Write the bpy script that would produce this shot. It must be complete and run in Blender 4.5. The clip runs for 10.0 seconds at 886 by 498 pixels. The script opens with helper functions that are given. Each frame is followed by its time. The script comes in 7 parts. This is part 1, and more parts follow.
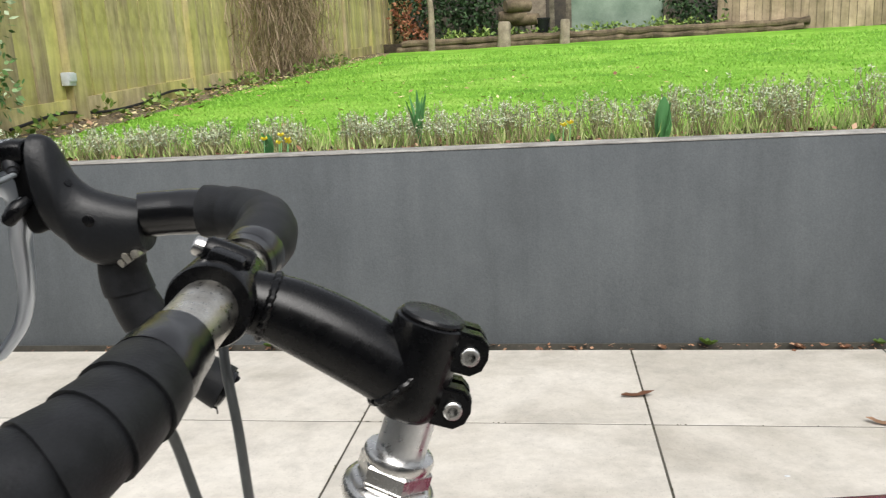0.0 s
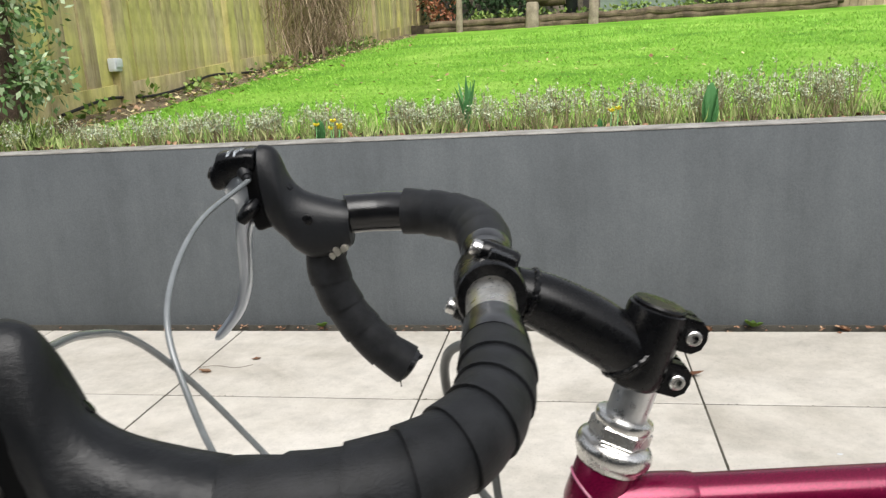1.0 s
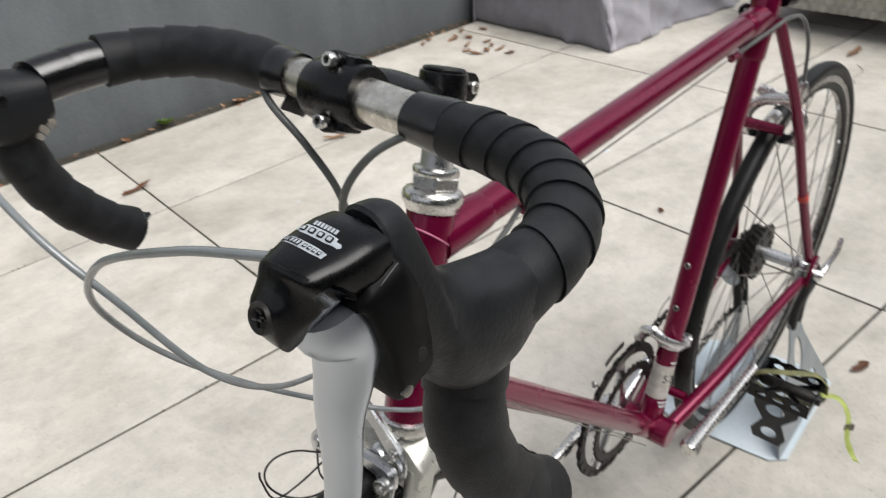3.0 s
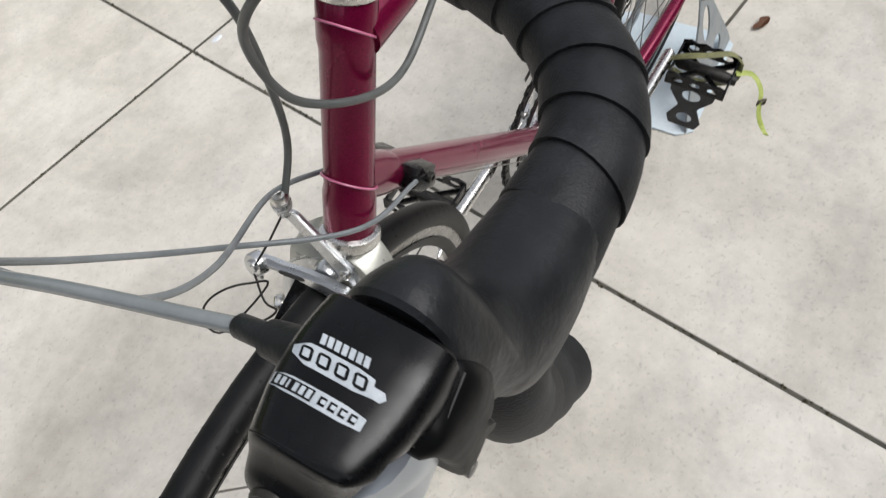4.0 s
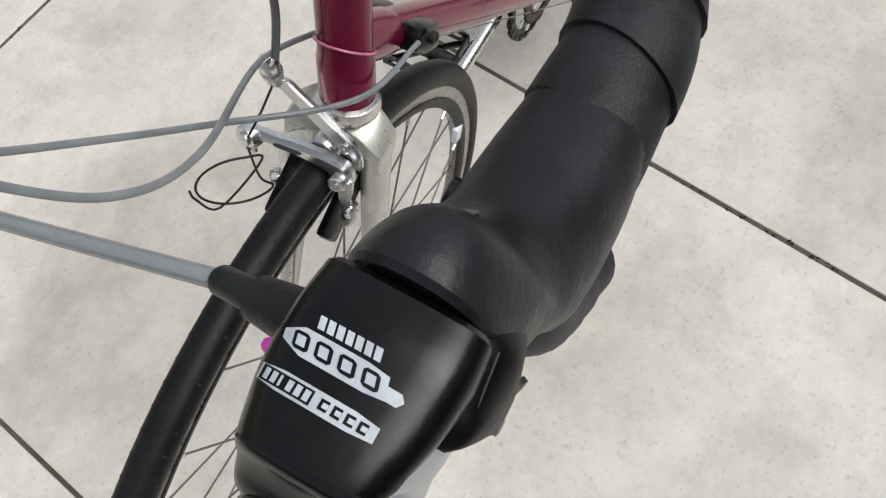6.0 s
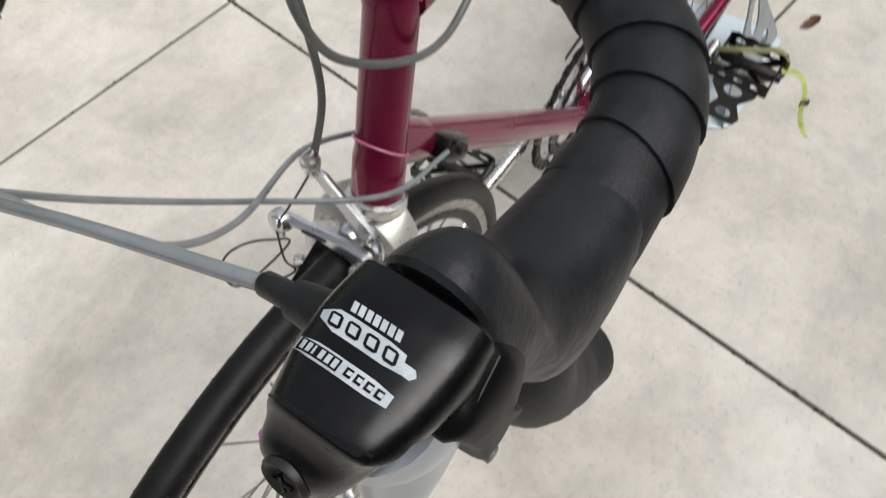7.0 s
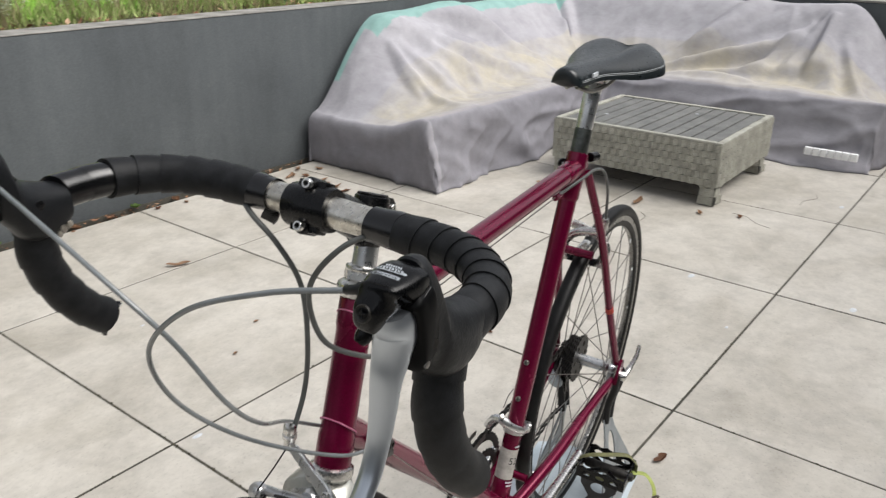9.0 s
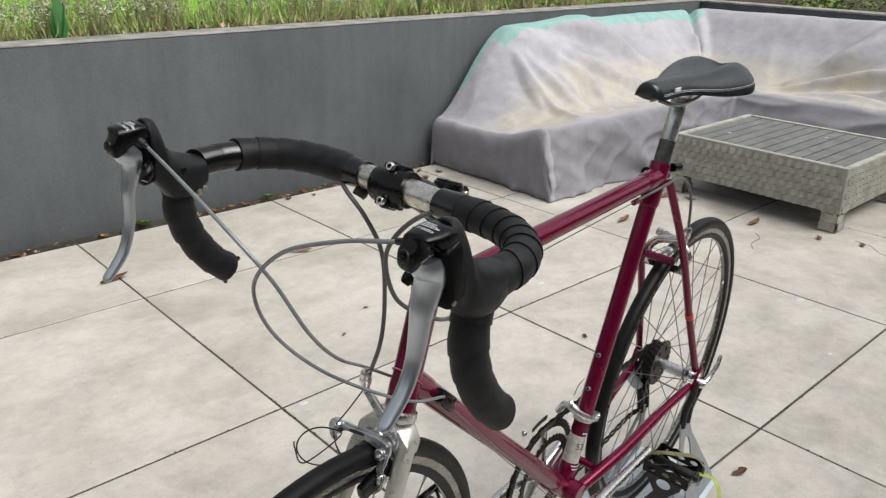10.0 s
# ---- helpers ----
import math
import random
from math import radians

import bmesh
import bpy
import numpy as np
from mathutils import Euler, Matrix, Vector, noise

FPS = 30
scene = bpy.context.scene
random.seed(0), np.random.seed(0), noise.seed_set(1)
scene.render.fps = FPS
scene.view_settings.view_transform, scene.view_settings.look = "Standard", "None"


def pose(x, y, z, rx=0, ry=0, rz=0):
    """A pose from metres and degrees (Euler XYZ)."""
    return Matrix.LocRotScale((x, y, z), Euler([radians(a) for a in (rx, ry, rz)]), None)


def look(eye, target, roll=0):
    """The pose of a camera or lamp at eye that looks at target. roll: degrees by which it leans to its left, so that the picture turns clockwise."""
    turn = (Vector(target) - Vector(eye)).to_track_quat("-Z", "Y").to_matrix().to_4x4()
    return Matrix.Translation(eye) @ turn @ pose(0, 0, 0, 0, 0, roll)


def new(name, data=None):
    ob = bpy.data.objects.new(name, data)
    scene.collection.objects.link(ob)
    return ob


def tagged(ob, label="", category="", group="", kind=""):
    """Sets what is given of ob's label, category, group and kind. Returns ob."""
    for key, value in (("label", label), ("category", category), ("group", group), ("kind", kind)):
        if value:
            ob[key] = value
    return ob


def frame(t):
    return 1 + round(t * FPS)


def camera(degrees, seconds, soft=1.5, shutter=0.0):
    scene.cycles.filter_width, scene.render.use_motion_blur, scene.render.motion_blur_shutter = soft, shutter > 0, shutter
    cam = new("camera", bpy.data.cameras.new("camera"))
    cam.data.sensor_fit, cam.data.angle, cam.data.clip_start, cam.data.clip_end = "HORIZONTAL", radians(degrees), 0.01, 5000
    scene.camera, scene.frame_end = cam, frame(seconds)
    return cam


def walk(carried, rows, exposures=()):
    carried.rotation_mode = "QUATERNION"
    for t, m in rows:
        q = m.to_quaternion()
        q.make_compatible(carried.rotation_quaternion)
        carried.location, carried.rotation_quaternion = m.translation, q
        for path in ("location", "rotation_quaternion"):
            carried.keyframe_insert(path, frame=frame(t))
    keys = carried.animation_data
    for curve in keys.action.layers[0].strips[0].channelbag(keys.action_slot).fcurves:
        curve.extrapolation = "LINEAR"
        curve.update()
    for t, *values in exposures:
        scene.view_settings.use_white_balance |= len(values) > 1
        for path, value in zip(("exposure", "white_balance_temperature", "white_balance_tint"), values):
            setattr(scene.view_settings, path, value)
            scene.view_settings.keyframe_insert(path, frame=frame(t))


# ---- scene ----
cam = camera(59.2, 10.0, soft=1.25, shutter=0.2)
PATH = [
    (0, (-0.281, -2.236, 1.041), (-0.564, -0.301, 0.619), -3.0),
    (0.5, (-0.318, -2.279, 1.043), (-0.648, -0.353, 0.616), -2.9),
    (1, (-0.382, -2.325, 1.074), (-0.719, -0.41, 0.607), -3.3),
    (1.5, (-0.461, -2.33, 1.068), (-0.682, -0.452, 0.416), -3.7),
    (2, (-0.533, -2.334, 1.068), (-0.264, -0.485, 0.354), -3.0),
    (2.5, (-0.588, -2.34, 1.108), (0.218, -0.704, 0.286), -7.2),
    (3, (-0.658, -2.301, 1.112), (0.362, -0.94, 0.06), -6.6),
    (3.2, (-0.652, -2.271, 1.117), (0.428, -1.097, -0.091), -6.3),
    (4.3, (-0.5842, -2.1635, 1.1231), (0.034, -1.426, -0.63), -13.2),
    (4.5, (-0.5832, -2.1545, 1.1141), (-0.015, -1.432, -0.662), -14.2),
    (5, (-0.5688, -2.1510, 1.1064), (-0.061, -1.477, -0.707), -15.4),
    (5.2, (-0.5712, -2.1513, 1.1058), (-0.081, -1.505, -0.722), -15.3),
    (5.5, (-0.5780, -2.1540, 1.0890), (-0.104, -1.543, -0.755), -15.0),
    (5.7, (-0.5750, -2.1580, 1.0960), (-0.112, -1.568, -0.757), -15.9),
    (6.8, (-0.586, -2.167, 1.111), (-0.052, -1.498, -0.697), -12.0),
    (7, (-0.595, -2.177, 1.116), (0.079, -1.389, -0.594), -7.5),
    (7.2, (-0.615, -2.195, 1.123), (0.259, -1.248, -0.407), -5.6),
    (7.5, (-0.671, -2.231, 1.116), (0.533, -1.157, -0.066), -4.0),
    (8, (-0.773, -2.279, 1.128), (0.85, -1.421, 0.334), -2.0),
    (8.5, (-0.826, -2.305, 1.157), (0.81, -1.437, 0.401), -2.3),
    (9, (-0.85, -2.376, 1.169), (0.616, -1.249, 0.407), 0.6),
    (9.5, (-0.89, -2.461, 1.174), (0.473, -1.209, 0.414), 2.1),
    (10, (-0.904, -2.502, 1.187), (0.358, -1.139, 0.444), 1.2),
]
walk(cam, [(t, look(eye, target, roll)) for t, eye, target, roll in PATH], exposures=[(0.0, 1.05, 6500, 10), (1.0, 1.09, 6500, 10), (1.5, 1.09, 6500, 10), (2.0, 1.06, 6500, 10), (2.5, 1.0, 6500, 10), (3.0, 0.96, 6450, 10), (4.5, 0.96, 6350, 10), (5.5, 0.96, 6350, 10), (7.0, 0.95, 6450, 10), (7.5, 0.88, 6500, 10), (8.5, 0.82, 6500, 10), (9.0, 0.82, 6500, 10), (10.0, 0.81, 6500, 10)])
from mathutils.bvhtree import BVHTree

# ---- world and light: an overcast afternoon ----
SUN_EL, SUN_ROT = radians(55), radians(162)
world = bpy.data.worlds.new("sky")
scene.world = world
world.use_nodes = True
wn, wl = world.node_tree.nodes, world.node_tree.links
sky = wn.new("ShaderNodeTexSky")
sky.sky_type, sky.sun_disc, sky.sun_elevation, sky.sun_rotation = "NISHITA", False, SUN_EL, SUN_ROT
sky.air_density, sky.dust_density, sky.ozone_density = 1.0, 4.0, 1.0
veil = wn.new("ShaderNodeHueSaturation")
veil.inputs["Saturation"].default_value = 0.22
wl.new(sky.outputs[0], veil.inputs["Color"])
wl.new(veil.outputs[0], wn["Background"].inputs["Color"])
wn["Background"].inputs["Strength"].default_value = 0.10
sun = new("sun", bpy.data.lights.new("sun", "SUN"))
sun.data.energy, sun.data.angle, sun.data.color = 1.5, radians(50), (1.0, 0.975, 0.94)
sun.matrix_world = look((math.sin(SUN_ROT) * math.cos(SUN_EL) * 30, math.cos(SUN_ROT) * math.cos(SUN_EL) * 30, math.sin(SUN_EL) * 30), (0, 0, 0))


# ---- materials ----
class Nodes:
    """A material and short ways to add nodes to it."""

    def __init__(self, name, rough=0.5, metal=0.0, coat=0.0, spec=0.5):
        self.mat = bpy.data.materials.new(name)
        self.mat.use_nodes = True
        self.t = self.mat.node_tree
        self.b = self.t.nodes["Principled BSDF"]
        self.b.inputs["Roughness"].default_value = rough
        self.b.inputs["Metallic"].default_value = metal
        self.b.inputs["Coat Weight"].default_value = coat
        self.b.inputs["Coat Roughness"].default_value = 0.08
        self.b.inputs["Specular IOR Level"].default_value = spec
        self.co = self.t.nodes.new("ShaderNodeTexCoord").outputs["Object"]

    def put(self, a, b):
        self.t.links.new(a, b)

    def scaled(self, vec, s):
        n = self.t.nodes.new("ShaderNodeMapping")
        n.inputs["Scale"].default_value = s
        self.put(vec, n.inputs["Vector"])
        return n.outputs[0]

    def shifted(self, vec, amount=20.0):
        """Each object takes another stretch of the pattern."""
        info = self.t.nodes.new("ShaderNodeObjectInfo")
        m = self.t.nodes.new("ShaderNodeVectorMath")
        m.operation = "MULTIPLY_ADD"
        m.inputs[1].default_value = (1, 1, 1)
        mul = self.t.nodes.new("ShaderNodeMath")
        mul.operation, mul.inputs[1].default_value = "MULTIPLY", amount
        self.put(info.outputs["Random"], mul.inputs[0])
        self.put(vec, m.inputs[0])
        self.put(mul.outputs[0], m.inputs[2])
        return m.outputs[0]

    def noise(self, scale, detail=4.0, rough=0.6, vec=None, dist=0.0):
        n = self.t.nodes.new("ShaderNodeTexNoise")
        n.inputs["Scale"].default_value, n.inputs["Detail"].default_value = scale, detail
        n.inputs["Roughness"].default_value, n.inputs["Distortion"].default_value = rough, dist
        self.put(vec or self.co, n.inputs["Vector"])
        return n.outputs["Fac"]

    def ramp(self, fac, stops):
        n = self.t.nodes.new("ShaderNodeValToRGB")
        while len(n.color_ramp.elements) < len(stops):
            n.color_ramp.elements.new(0.5)
        for e, (p, c) in zip(n.color_ramp.elements, stops):
            e.position = p
            e.color = (*c, 1) if isinstance(c, tuple) else (c, c, c, 1)
        self.put(fac, n.inputs[0])
        return n.outputs[0]

    def mix(self, fac, a, b, kind="MIX"):
        n = self.t.nodes.new("ShaderNodeMix")
        n.data_type, n.blend_type = "RGBA", kind
        for sock, v in ((n.inputs["Factor"], fac), (n.inputs[6], a), (n.inputs[7], b)):
            if isinstance(v, (int, float)):
                sock.default_value = v if sock.type == "VALUE" else (v, v, v, 1)
            elif isinstance(v, tuple):
                sock.default_value = (*v, 1)
            else:
                self.put(v, sock)
        return n.outputs[2]

    def colour(self, c):
        if isinstance(c, tuple):
            self.b.inputs["Base Color"].default_value = (*c, 1)
        else:
            self.put(c, self.b.inputs["Base Color"])
        return self

    def rough(self, fac, lo, hi):
        self.put(self.ramp(fac, [(0.3, lo), (0.7, hi)]), self.b.inputs["Roughness"])
        return self

    def bump(self, fac, strength, distance=0.002):
        n = self.t.nodes.new("ShaderNodeBump")
        n.inputs["Strength"].default_value, n.inputs["Distance"].default_value = strength, distance
        self.put(fac, n.inputs["Height"])
        self.put(n.outputs[0], self.b.inputs["Normal"])
        return self


def mottled(name, a, b, scale, rough=0.6, metal=0.0, fine=0.0, bump=0.0, dist=0.002, coat=0.0, spec=0.5, spread=(0.35, 0.65), rvar=0.0):
    """Two shades in clouds, a finer grain over them, and relief."""
    m = Nodes(name, rough, metal, coat, spec)
    big = m.ramp(m.noise(scale, 5.0), [(spread[0], a), (spread[1], b)])
    grain = m.noise(scale * 14, 3.0)
    if fine:
        big = m.mix(fine, big, m.ramp(grain, [(0.3, 0.35), (0.7, 1.0)]), "MULTIPLY")
    m.colour(big)
    if rvar:
        m.rough(m.noise(scale * 3, 4.0), max(0.03, rough - rvar), rough + rvar)
    if bump:
        m.bump(grain, bump, dist)
    return m.mat


def porcelain():
    m = Nodes("tile_porcelain", 0.42)
    v = m.shifted(m.co)
    cloud = m.ramp(m.noise(2.2, 6.0, 0.62, v, 0.6), [(0.25, (0.365, 0.338, 0.288)), (0.5, (0.52, 0.49, 0.436)), (0.78, (0.62, 0.59, 0.535))])
    blot = m.ramp(m.noise(9.0, 5.0, 0.7, v), [(0.30, 0.70), (0.58, 1.0)])
    speck = m.ramp(m.noise(140.0, 2.0, 0.5, v), [(0.28, 0.6), (0.40, 1.0)])
    col = m.mix(0.45, m.mix(0.7, cloud, blot, "MULTIPLY"), speck, "MULTIPLY")
    dirt = m.ramp(m.noise(1.3, 7.0, 0.7, m.scaled(v, (1, 3, 1))), [(0.54, 0.0), (0.74, 0.42)])
    spots = m.ramp(m.noise(26.0, 5.0, 0.8, v), [(0.64, 0.0), (0.76, 0.42)])
    col = m.mix(0.3, col, m.ramp(m.noise(38.0, 5.0, 0.75, v), [(0.32, 0.72), (0.60, 1.04)]), "MULTIPLY")
    col = m.mix(spots, col, (0.20, 0.18, 0.13))
    m.colour(m.mix(dirt, col, (0.27, 0.245, 0.19)))
    m.rough(m.noise(6.0, 4.0, 0.6, v), 0.34, 0.55)
    m.bump(m.noise(60.0, 3.0, 0.6, v), 0.08, 0.001)
    return m.mat


def render_grey():
    """Grey painted render: faint clouds, upright runs, pale scuffs and a fine sandy grain."""
    m = Nodes("wall_grey_render", 0.92, spec=0.10)
    a = m.ramp(m.noise(1.6, 6.0, 0.6), [(0.3, (0.092, 0.101, 0.107)), (0.7, (0.115, 0.125, 0.131))])
    streak = m.ramp(m.noise(3.0, 5.0, 0.6, m.scaled(m.co, (3.0, 3.0, 0.25))), [(0.38, 0.90), (0.62, 1.0)])
    blot = m.ramp(m.noise(5.0, 6.0, 0.7, m.scaled(m.co, (1.0, 1.0, 0.55))), [(0.34, 0.90), (0.60, 1.02)])
    pale = m.ramp(m.noise(7.0, 6.0, 0.75), [(0.62, 0.0), (0.74, 0.20)])
    dust = m.ramp(m.noise(160.0, 3.0, 0.6), [(0.30, 0.88), (0.66, 1.06)])
    col = m.mix(1.0, m.mix(1.0, a, streak, "MULTIPLY"), blot, "MULTIPLY")
    m.colour(m.mix(1.0, m.mix(pale, col, (0.22, 0.22, 0.215)), dust, "MULTIPLY"))
    m.bump(m.noise(75.0, 4.0, 0.7), 0.35, 0.003)
    return m.mat


def cover_cloth():
    """Mauve-grey polyester, bleached to cream on the seats, with the unfaded turquoise left on top of one back; shade
    is painted on the skirts.
    """
    m = Nodes("cover_cloth", 0.85, spec=0.25)
    base = m.ramp(m.noise(2.0, 5.0), [(0.3, (0.300, 0.294, 0.318)), (0.7, (0.430, 0.421, 0.450))])
    vc = m.t.nodes.new("ShaderNodeAttribute")
    vc.attribute_name = "wear_shade"
    sep = m.t.nodes.new("ShaderNodeSeparateColor")
    m.put(vc.outputs["Color"], sep.inputs[0])
    patch = m.ramp(m.noise(5.0, 6.0, 0.65), [(0.35, 0.25), (0.62, 1.0)])
    stain = m.mix(1.0, sep.outputs[0], patch, "MULTIPLY")
    # darker cloth colour stands in for shade on the hanging sides
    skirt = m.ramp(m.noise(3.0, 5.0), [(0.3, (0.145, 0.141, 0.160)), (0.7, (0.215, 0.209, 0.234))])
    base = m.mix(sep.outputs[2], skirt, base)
    col = m.mix(stain, base, (0.46, 0.42, 0.33))
    col = m.mix(sep.outputs[1], col, (0.25, 0.41, 0.385))
    crumple = m.noise(6.0, 6.0, 0.55, m.scaled(m.co, (1.0, 1.0, 1.6)), 0.8)
    col = m.mix(1.0, col, m.ramp(m.noise(14.0, 6.0, 0.7), [(0.30, 0.86), (0.60, 1.03)]), "MULTIPLY")
    m.colour(col)
    m.bump(crumple, 0.30, 0.014)
    return m.mat


def bike_paint(name, a, b):
    m = Nodes(name, 0.30, 0.45, 0.30, 0.35)
    flake = m.ramp(m.noise(900.0, 2.0), [(0.35, a), (0.65, b)])
    scuff = m.ramp(m.noise(26.0, 7.0, 0.75), [(0.30, 0.55), (0.36, 1.0)])
    m.colour(m.mix(1.0, flake, scuff, "MULTIPLY"))
    m.rough(m.noise(18.0, 5.0), 0.18, 0.29)
    return m.mat


def planks(name, a, b, moss, along=(5.0, 5.0, 0.35)):
    """Weathered boards: soft grain, blotches of algae and a tone of each board's own."""
    m = Nodes(name, 0.85, spec=0.2)
    v = m.shifted(m.co)
    grain = m.noise(4.0, 6.0, 0.65, m.scaled(v, along), 0.4)
    col = m.ramp(grain, [(0.25, a), (0.72, b)])
    green = m.ramp(m.noise(1.3, 6.0, 0.65, m.scaled(v, (1.5, 1.5, 0.7))), [(0.38, 0.0), (0.62, 0.85)])
    info = m.t.nodes.new("ShaderNodeObjectInfo")
    tone = m.ramp(info.outputs["Random"], [(0.0, 0.80), (1.0, 1.12)])
    run = m.ramp(m.noise(1.5, 5.0, 0.6, m.scaled(m.co, (2.5, 2.5, 0.4)), 0.9), [(0.34, 0.62), (0.54, 1.0)])
    blot = m.ramp(m.noise(2.6, 6.0, 0.72), [(0.34, 0.68), (0.58, 1.10)])
    worn = m.mix(1.0, m.mix(1.0, m.mix(green, col, moss), run, "MULTIPLY"), blot, "MULTIPLY")
    m.colour(m.mix(1.0, worn, tone, "MULTIPLY"))
    m.bump(grain, 0.5, 0.004)
    return m.mat


def leafy(name, a, b, c, scale=40.0):
    """Leaves: the shade changes from leaf to leaf."""
    m = Nodes(name, 0.6, spec=0.3)
    geo = m.t.nodes.new("ShaderNodeNewGeometry")
    m.colour(m.ramp(geo.outputs["Random Per Island"], [(0.0, a), (0.55, b), (1.0, c)]))
    m.b.inputs["Subsurface Weight"].default_value = 0.0
    return m.mat


def lawn_mat():
    m = Nodes("lawn", 0.9, spec=0.15)
    big = m.ramp(m.noise(0.9, 6.0, 0.65), [(0.3, (0.10, 0.26, 0.022)), (0.5, (0.19, 0.41, 0.04)), (0.68, (0.32, 0.53, 0.09))])
    fine = m.ramp(m.noise(60.0, 4.0, 0.7), [(0.3, 0.55), (0.65, 1.1)])
    bare = m.ramp(m.noise(2.4, 7.0, 0.75), [(0.60, 0.0), (0.72, 0.55)])
    m.colour(m.mix(bare, m.mix(1.0, big, fine, "MULTIPLY"), (0.16, 0.15, 0.05)))
    m.bump(m.noise(90.0, 4.0, 0.7), 0.8, 0.02)
    return m.mat


M_TILE, M_WALL, M_COVER, M_LAWN = porcelain(), render_grey(), cover_cloth(), lawn_mat()
M_JOINT = mottled("joint_grout", (0.045, 0.042, 0.032), (0.095, 0.088, 0.070), 3.0, 0.9, fine=0.5, bump=0.5)
M_COPING = mottled("coping", (0.18, 0.172, 0.155), (0.36, 0.35, 0.325), 9.0, 0.8, fine=0.3, bump=0.4)
M_SOIL = mottled("soil", (0.035, 0.024, 0.015), (0.10, 0.070, 0.045), 9.0, 0.95, fine=0.6, bump=1.0, dist=0.02)
M_VERGE = mottled("leafy_earth", (0.10, 0.075, 0.045), (0.26, 0.20, 0.12), 7.0, 0.95, fine=0.5, bump=1.0, dist=0.02)
M_PAINT = bike_paint("magenta_metallic_paint", (0.108, 0.0015, 0.022), (0.175, 0.003, 0.038))
M_LINING = mottled("lug_lining", (0.42, 0.10, 0.20), (0.5, 0.16, 0.26), 60, 0.35)
M_FORK = mottled("silver_fork_paint", (0.40, 0.40, 0.36), (0.48, 0.475, 0.43), 22.0, 0.33, 0.45, fine=0.12, coat=0.6, rvar=0.08)
M_CHROME = mottled("chrome", (0.66, 0.65, 0.62), (0.78, 0.77, 0.75), 45.0, 0.27, 1.0, fine=0.15, rvar=0.08)
M_BAR = mottled("worn_nickel_bar", (0.60, 0.565, 0.50), (0.90, 0.87, 0.80), 90.0, 0.34, 1.0, fine=0.45, bump=0.14, dist=0.0006, rvar=0.12)
M_ALLOY = mottled("brushed_alloy", (0.63, 0.64, 0.65), (0.74, 0.745, 0.75), 50.0, 0.31, 1.0, fine=0.12, rvar=0.08)
M_LEVER = mottled("satin_alloy_lever", (0.49, 0.53, 0.58), (0.55, 0.59, 0.64), 6.0, 0.30, 0.95, rvar=0.03)
M_RUBBER = mottled("hood_rubber", (0.0048, 0.0055, 0.0066), (0.0100, 0.0111, 0.0130), 30.0, 0.45, fine=0.35, bump=0.35, dist=0.0007, spec=0.32, rvar=0.10)
M_TAPE = mottled("bar_tape_cork", (0.0052, 0.0058, 0.0067), (0.0160, 0.0172, 0.0194), 70.0, 0.52, fine=0.55, bump=0.32, dist=0.0010, spec=0.26)
M_ETAPE = mottled("electrical_tape", (0.0020, 0.0020, 0.0024), (0.0045, 0.0045, 0.0052), 60.0, 0.19, bump=0.10, spec=0.65, rvar=0.08)
M_CAP = mottled("smooth_black_plastic", (0.0014, 0.0015, 0.0018), (0.0030, 0.0032, 0.0038), 40.0, 0.27, fine=0.1, bump=0.03, dist=0.0004, rvar=0.08, spec=0.28)
M_STEM = mottled("satin_black_anodised", (0.0012, 0.0013, 0.0016), (0.0028, 0.0029, 0.0034), 60.0, 0.27, bump=0.05, dist=0.0004, rvar=0.06, spec=0.30)
M_TYRE = mottled("tyre_rubber", (0.0030, 0.0032, 0.0035), (0.0085, 0.0087, 0.0090), 40.0, 0.48, fine=0.3, bump=0.2, dist=0.0008, spec=0.22)
M_TREAD = mottled("dusty_tread", (0.012, 0.012, 0.012), (0.026, 0.026, 0.025), 60.0, 0.75, spec=0.1)
M_RIM = mottled("rim_side", (0.24, 0.235, 0.22), (0.36, 0.355, 0.34), 30.0, 0.30, 1.0, fine=0.2, rvar=0.08)
M_CABLE = mottled("grey_housing", (0.072, 0.077, 0.074), (0.100, 0.106, 0.102), 60.0, 0.36, fine=0.08)
M_PALECABLE = mottled("pale_grey_housing", (0.135, 0.149, 0.153), (0.180, 0.195, 0.202), 50.0, 0.22, fine=0.06, spec=0.9)
M_STEEL = mottled("dull_steel", (0.22, 0.21, 0.20), (0.34, 0.33, 0.31), 60.0, 0.38, 1.0, fine=0.3)
M_KNURL = mottled("greasy_knurled_alloy", (0.075, 0.085, 0.080), (0.17, 0.18, 0.17), 60.0, 0.34, 0.9, fine=0.5, bump=0.4, dist=0.0008)
M_CHAIN = mottled("oily_steel", (0.006, 0.0055, 0.005), (0.030, 0.027, 0.023), 140.0, 0.5, 0.35, fine=0.4)
M_WHITE = mottled("white_print", (0.50, 0.53, 0.56), (0.62, 0.65, 0.68), 160.0, 0.5, fine=0.1)
M_SADDLE = mottled("saddle_vinyl", (0.0040, 0.0070, 0.0080), (0.0085, 0.0130, 0.0150), 40.0, 0.33, fine=0.2, bump=0.10, dist=0.0008, rvar=0.08, spec=0.6)
M_STITCH = mottled("pale_stitching", (0.30, 0.32, 0.33), (0.42, 0.44, 0.45), 200.0, 0.7)
M_STAND = mottled("stand_grey_paint", (0.22, 0.245, 0.26), (0.28, 0.30, 0.31), 20.0, 0.45, 0.2, fine=0.15, rvar=0.06)
M_STANDBASE = mottled("stand_pale_base", (0.44, 0.52, 0.57), (0.56, 0.62, 0.66), 8.0, 0.4, fine=0.12)
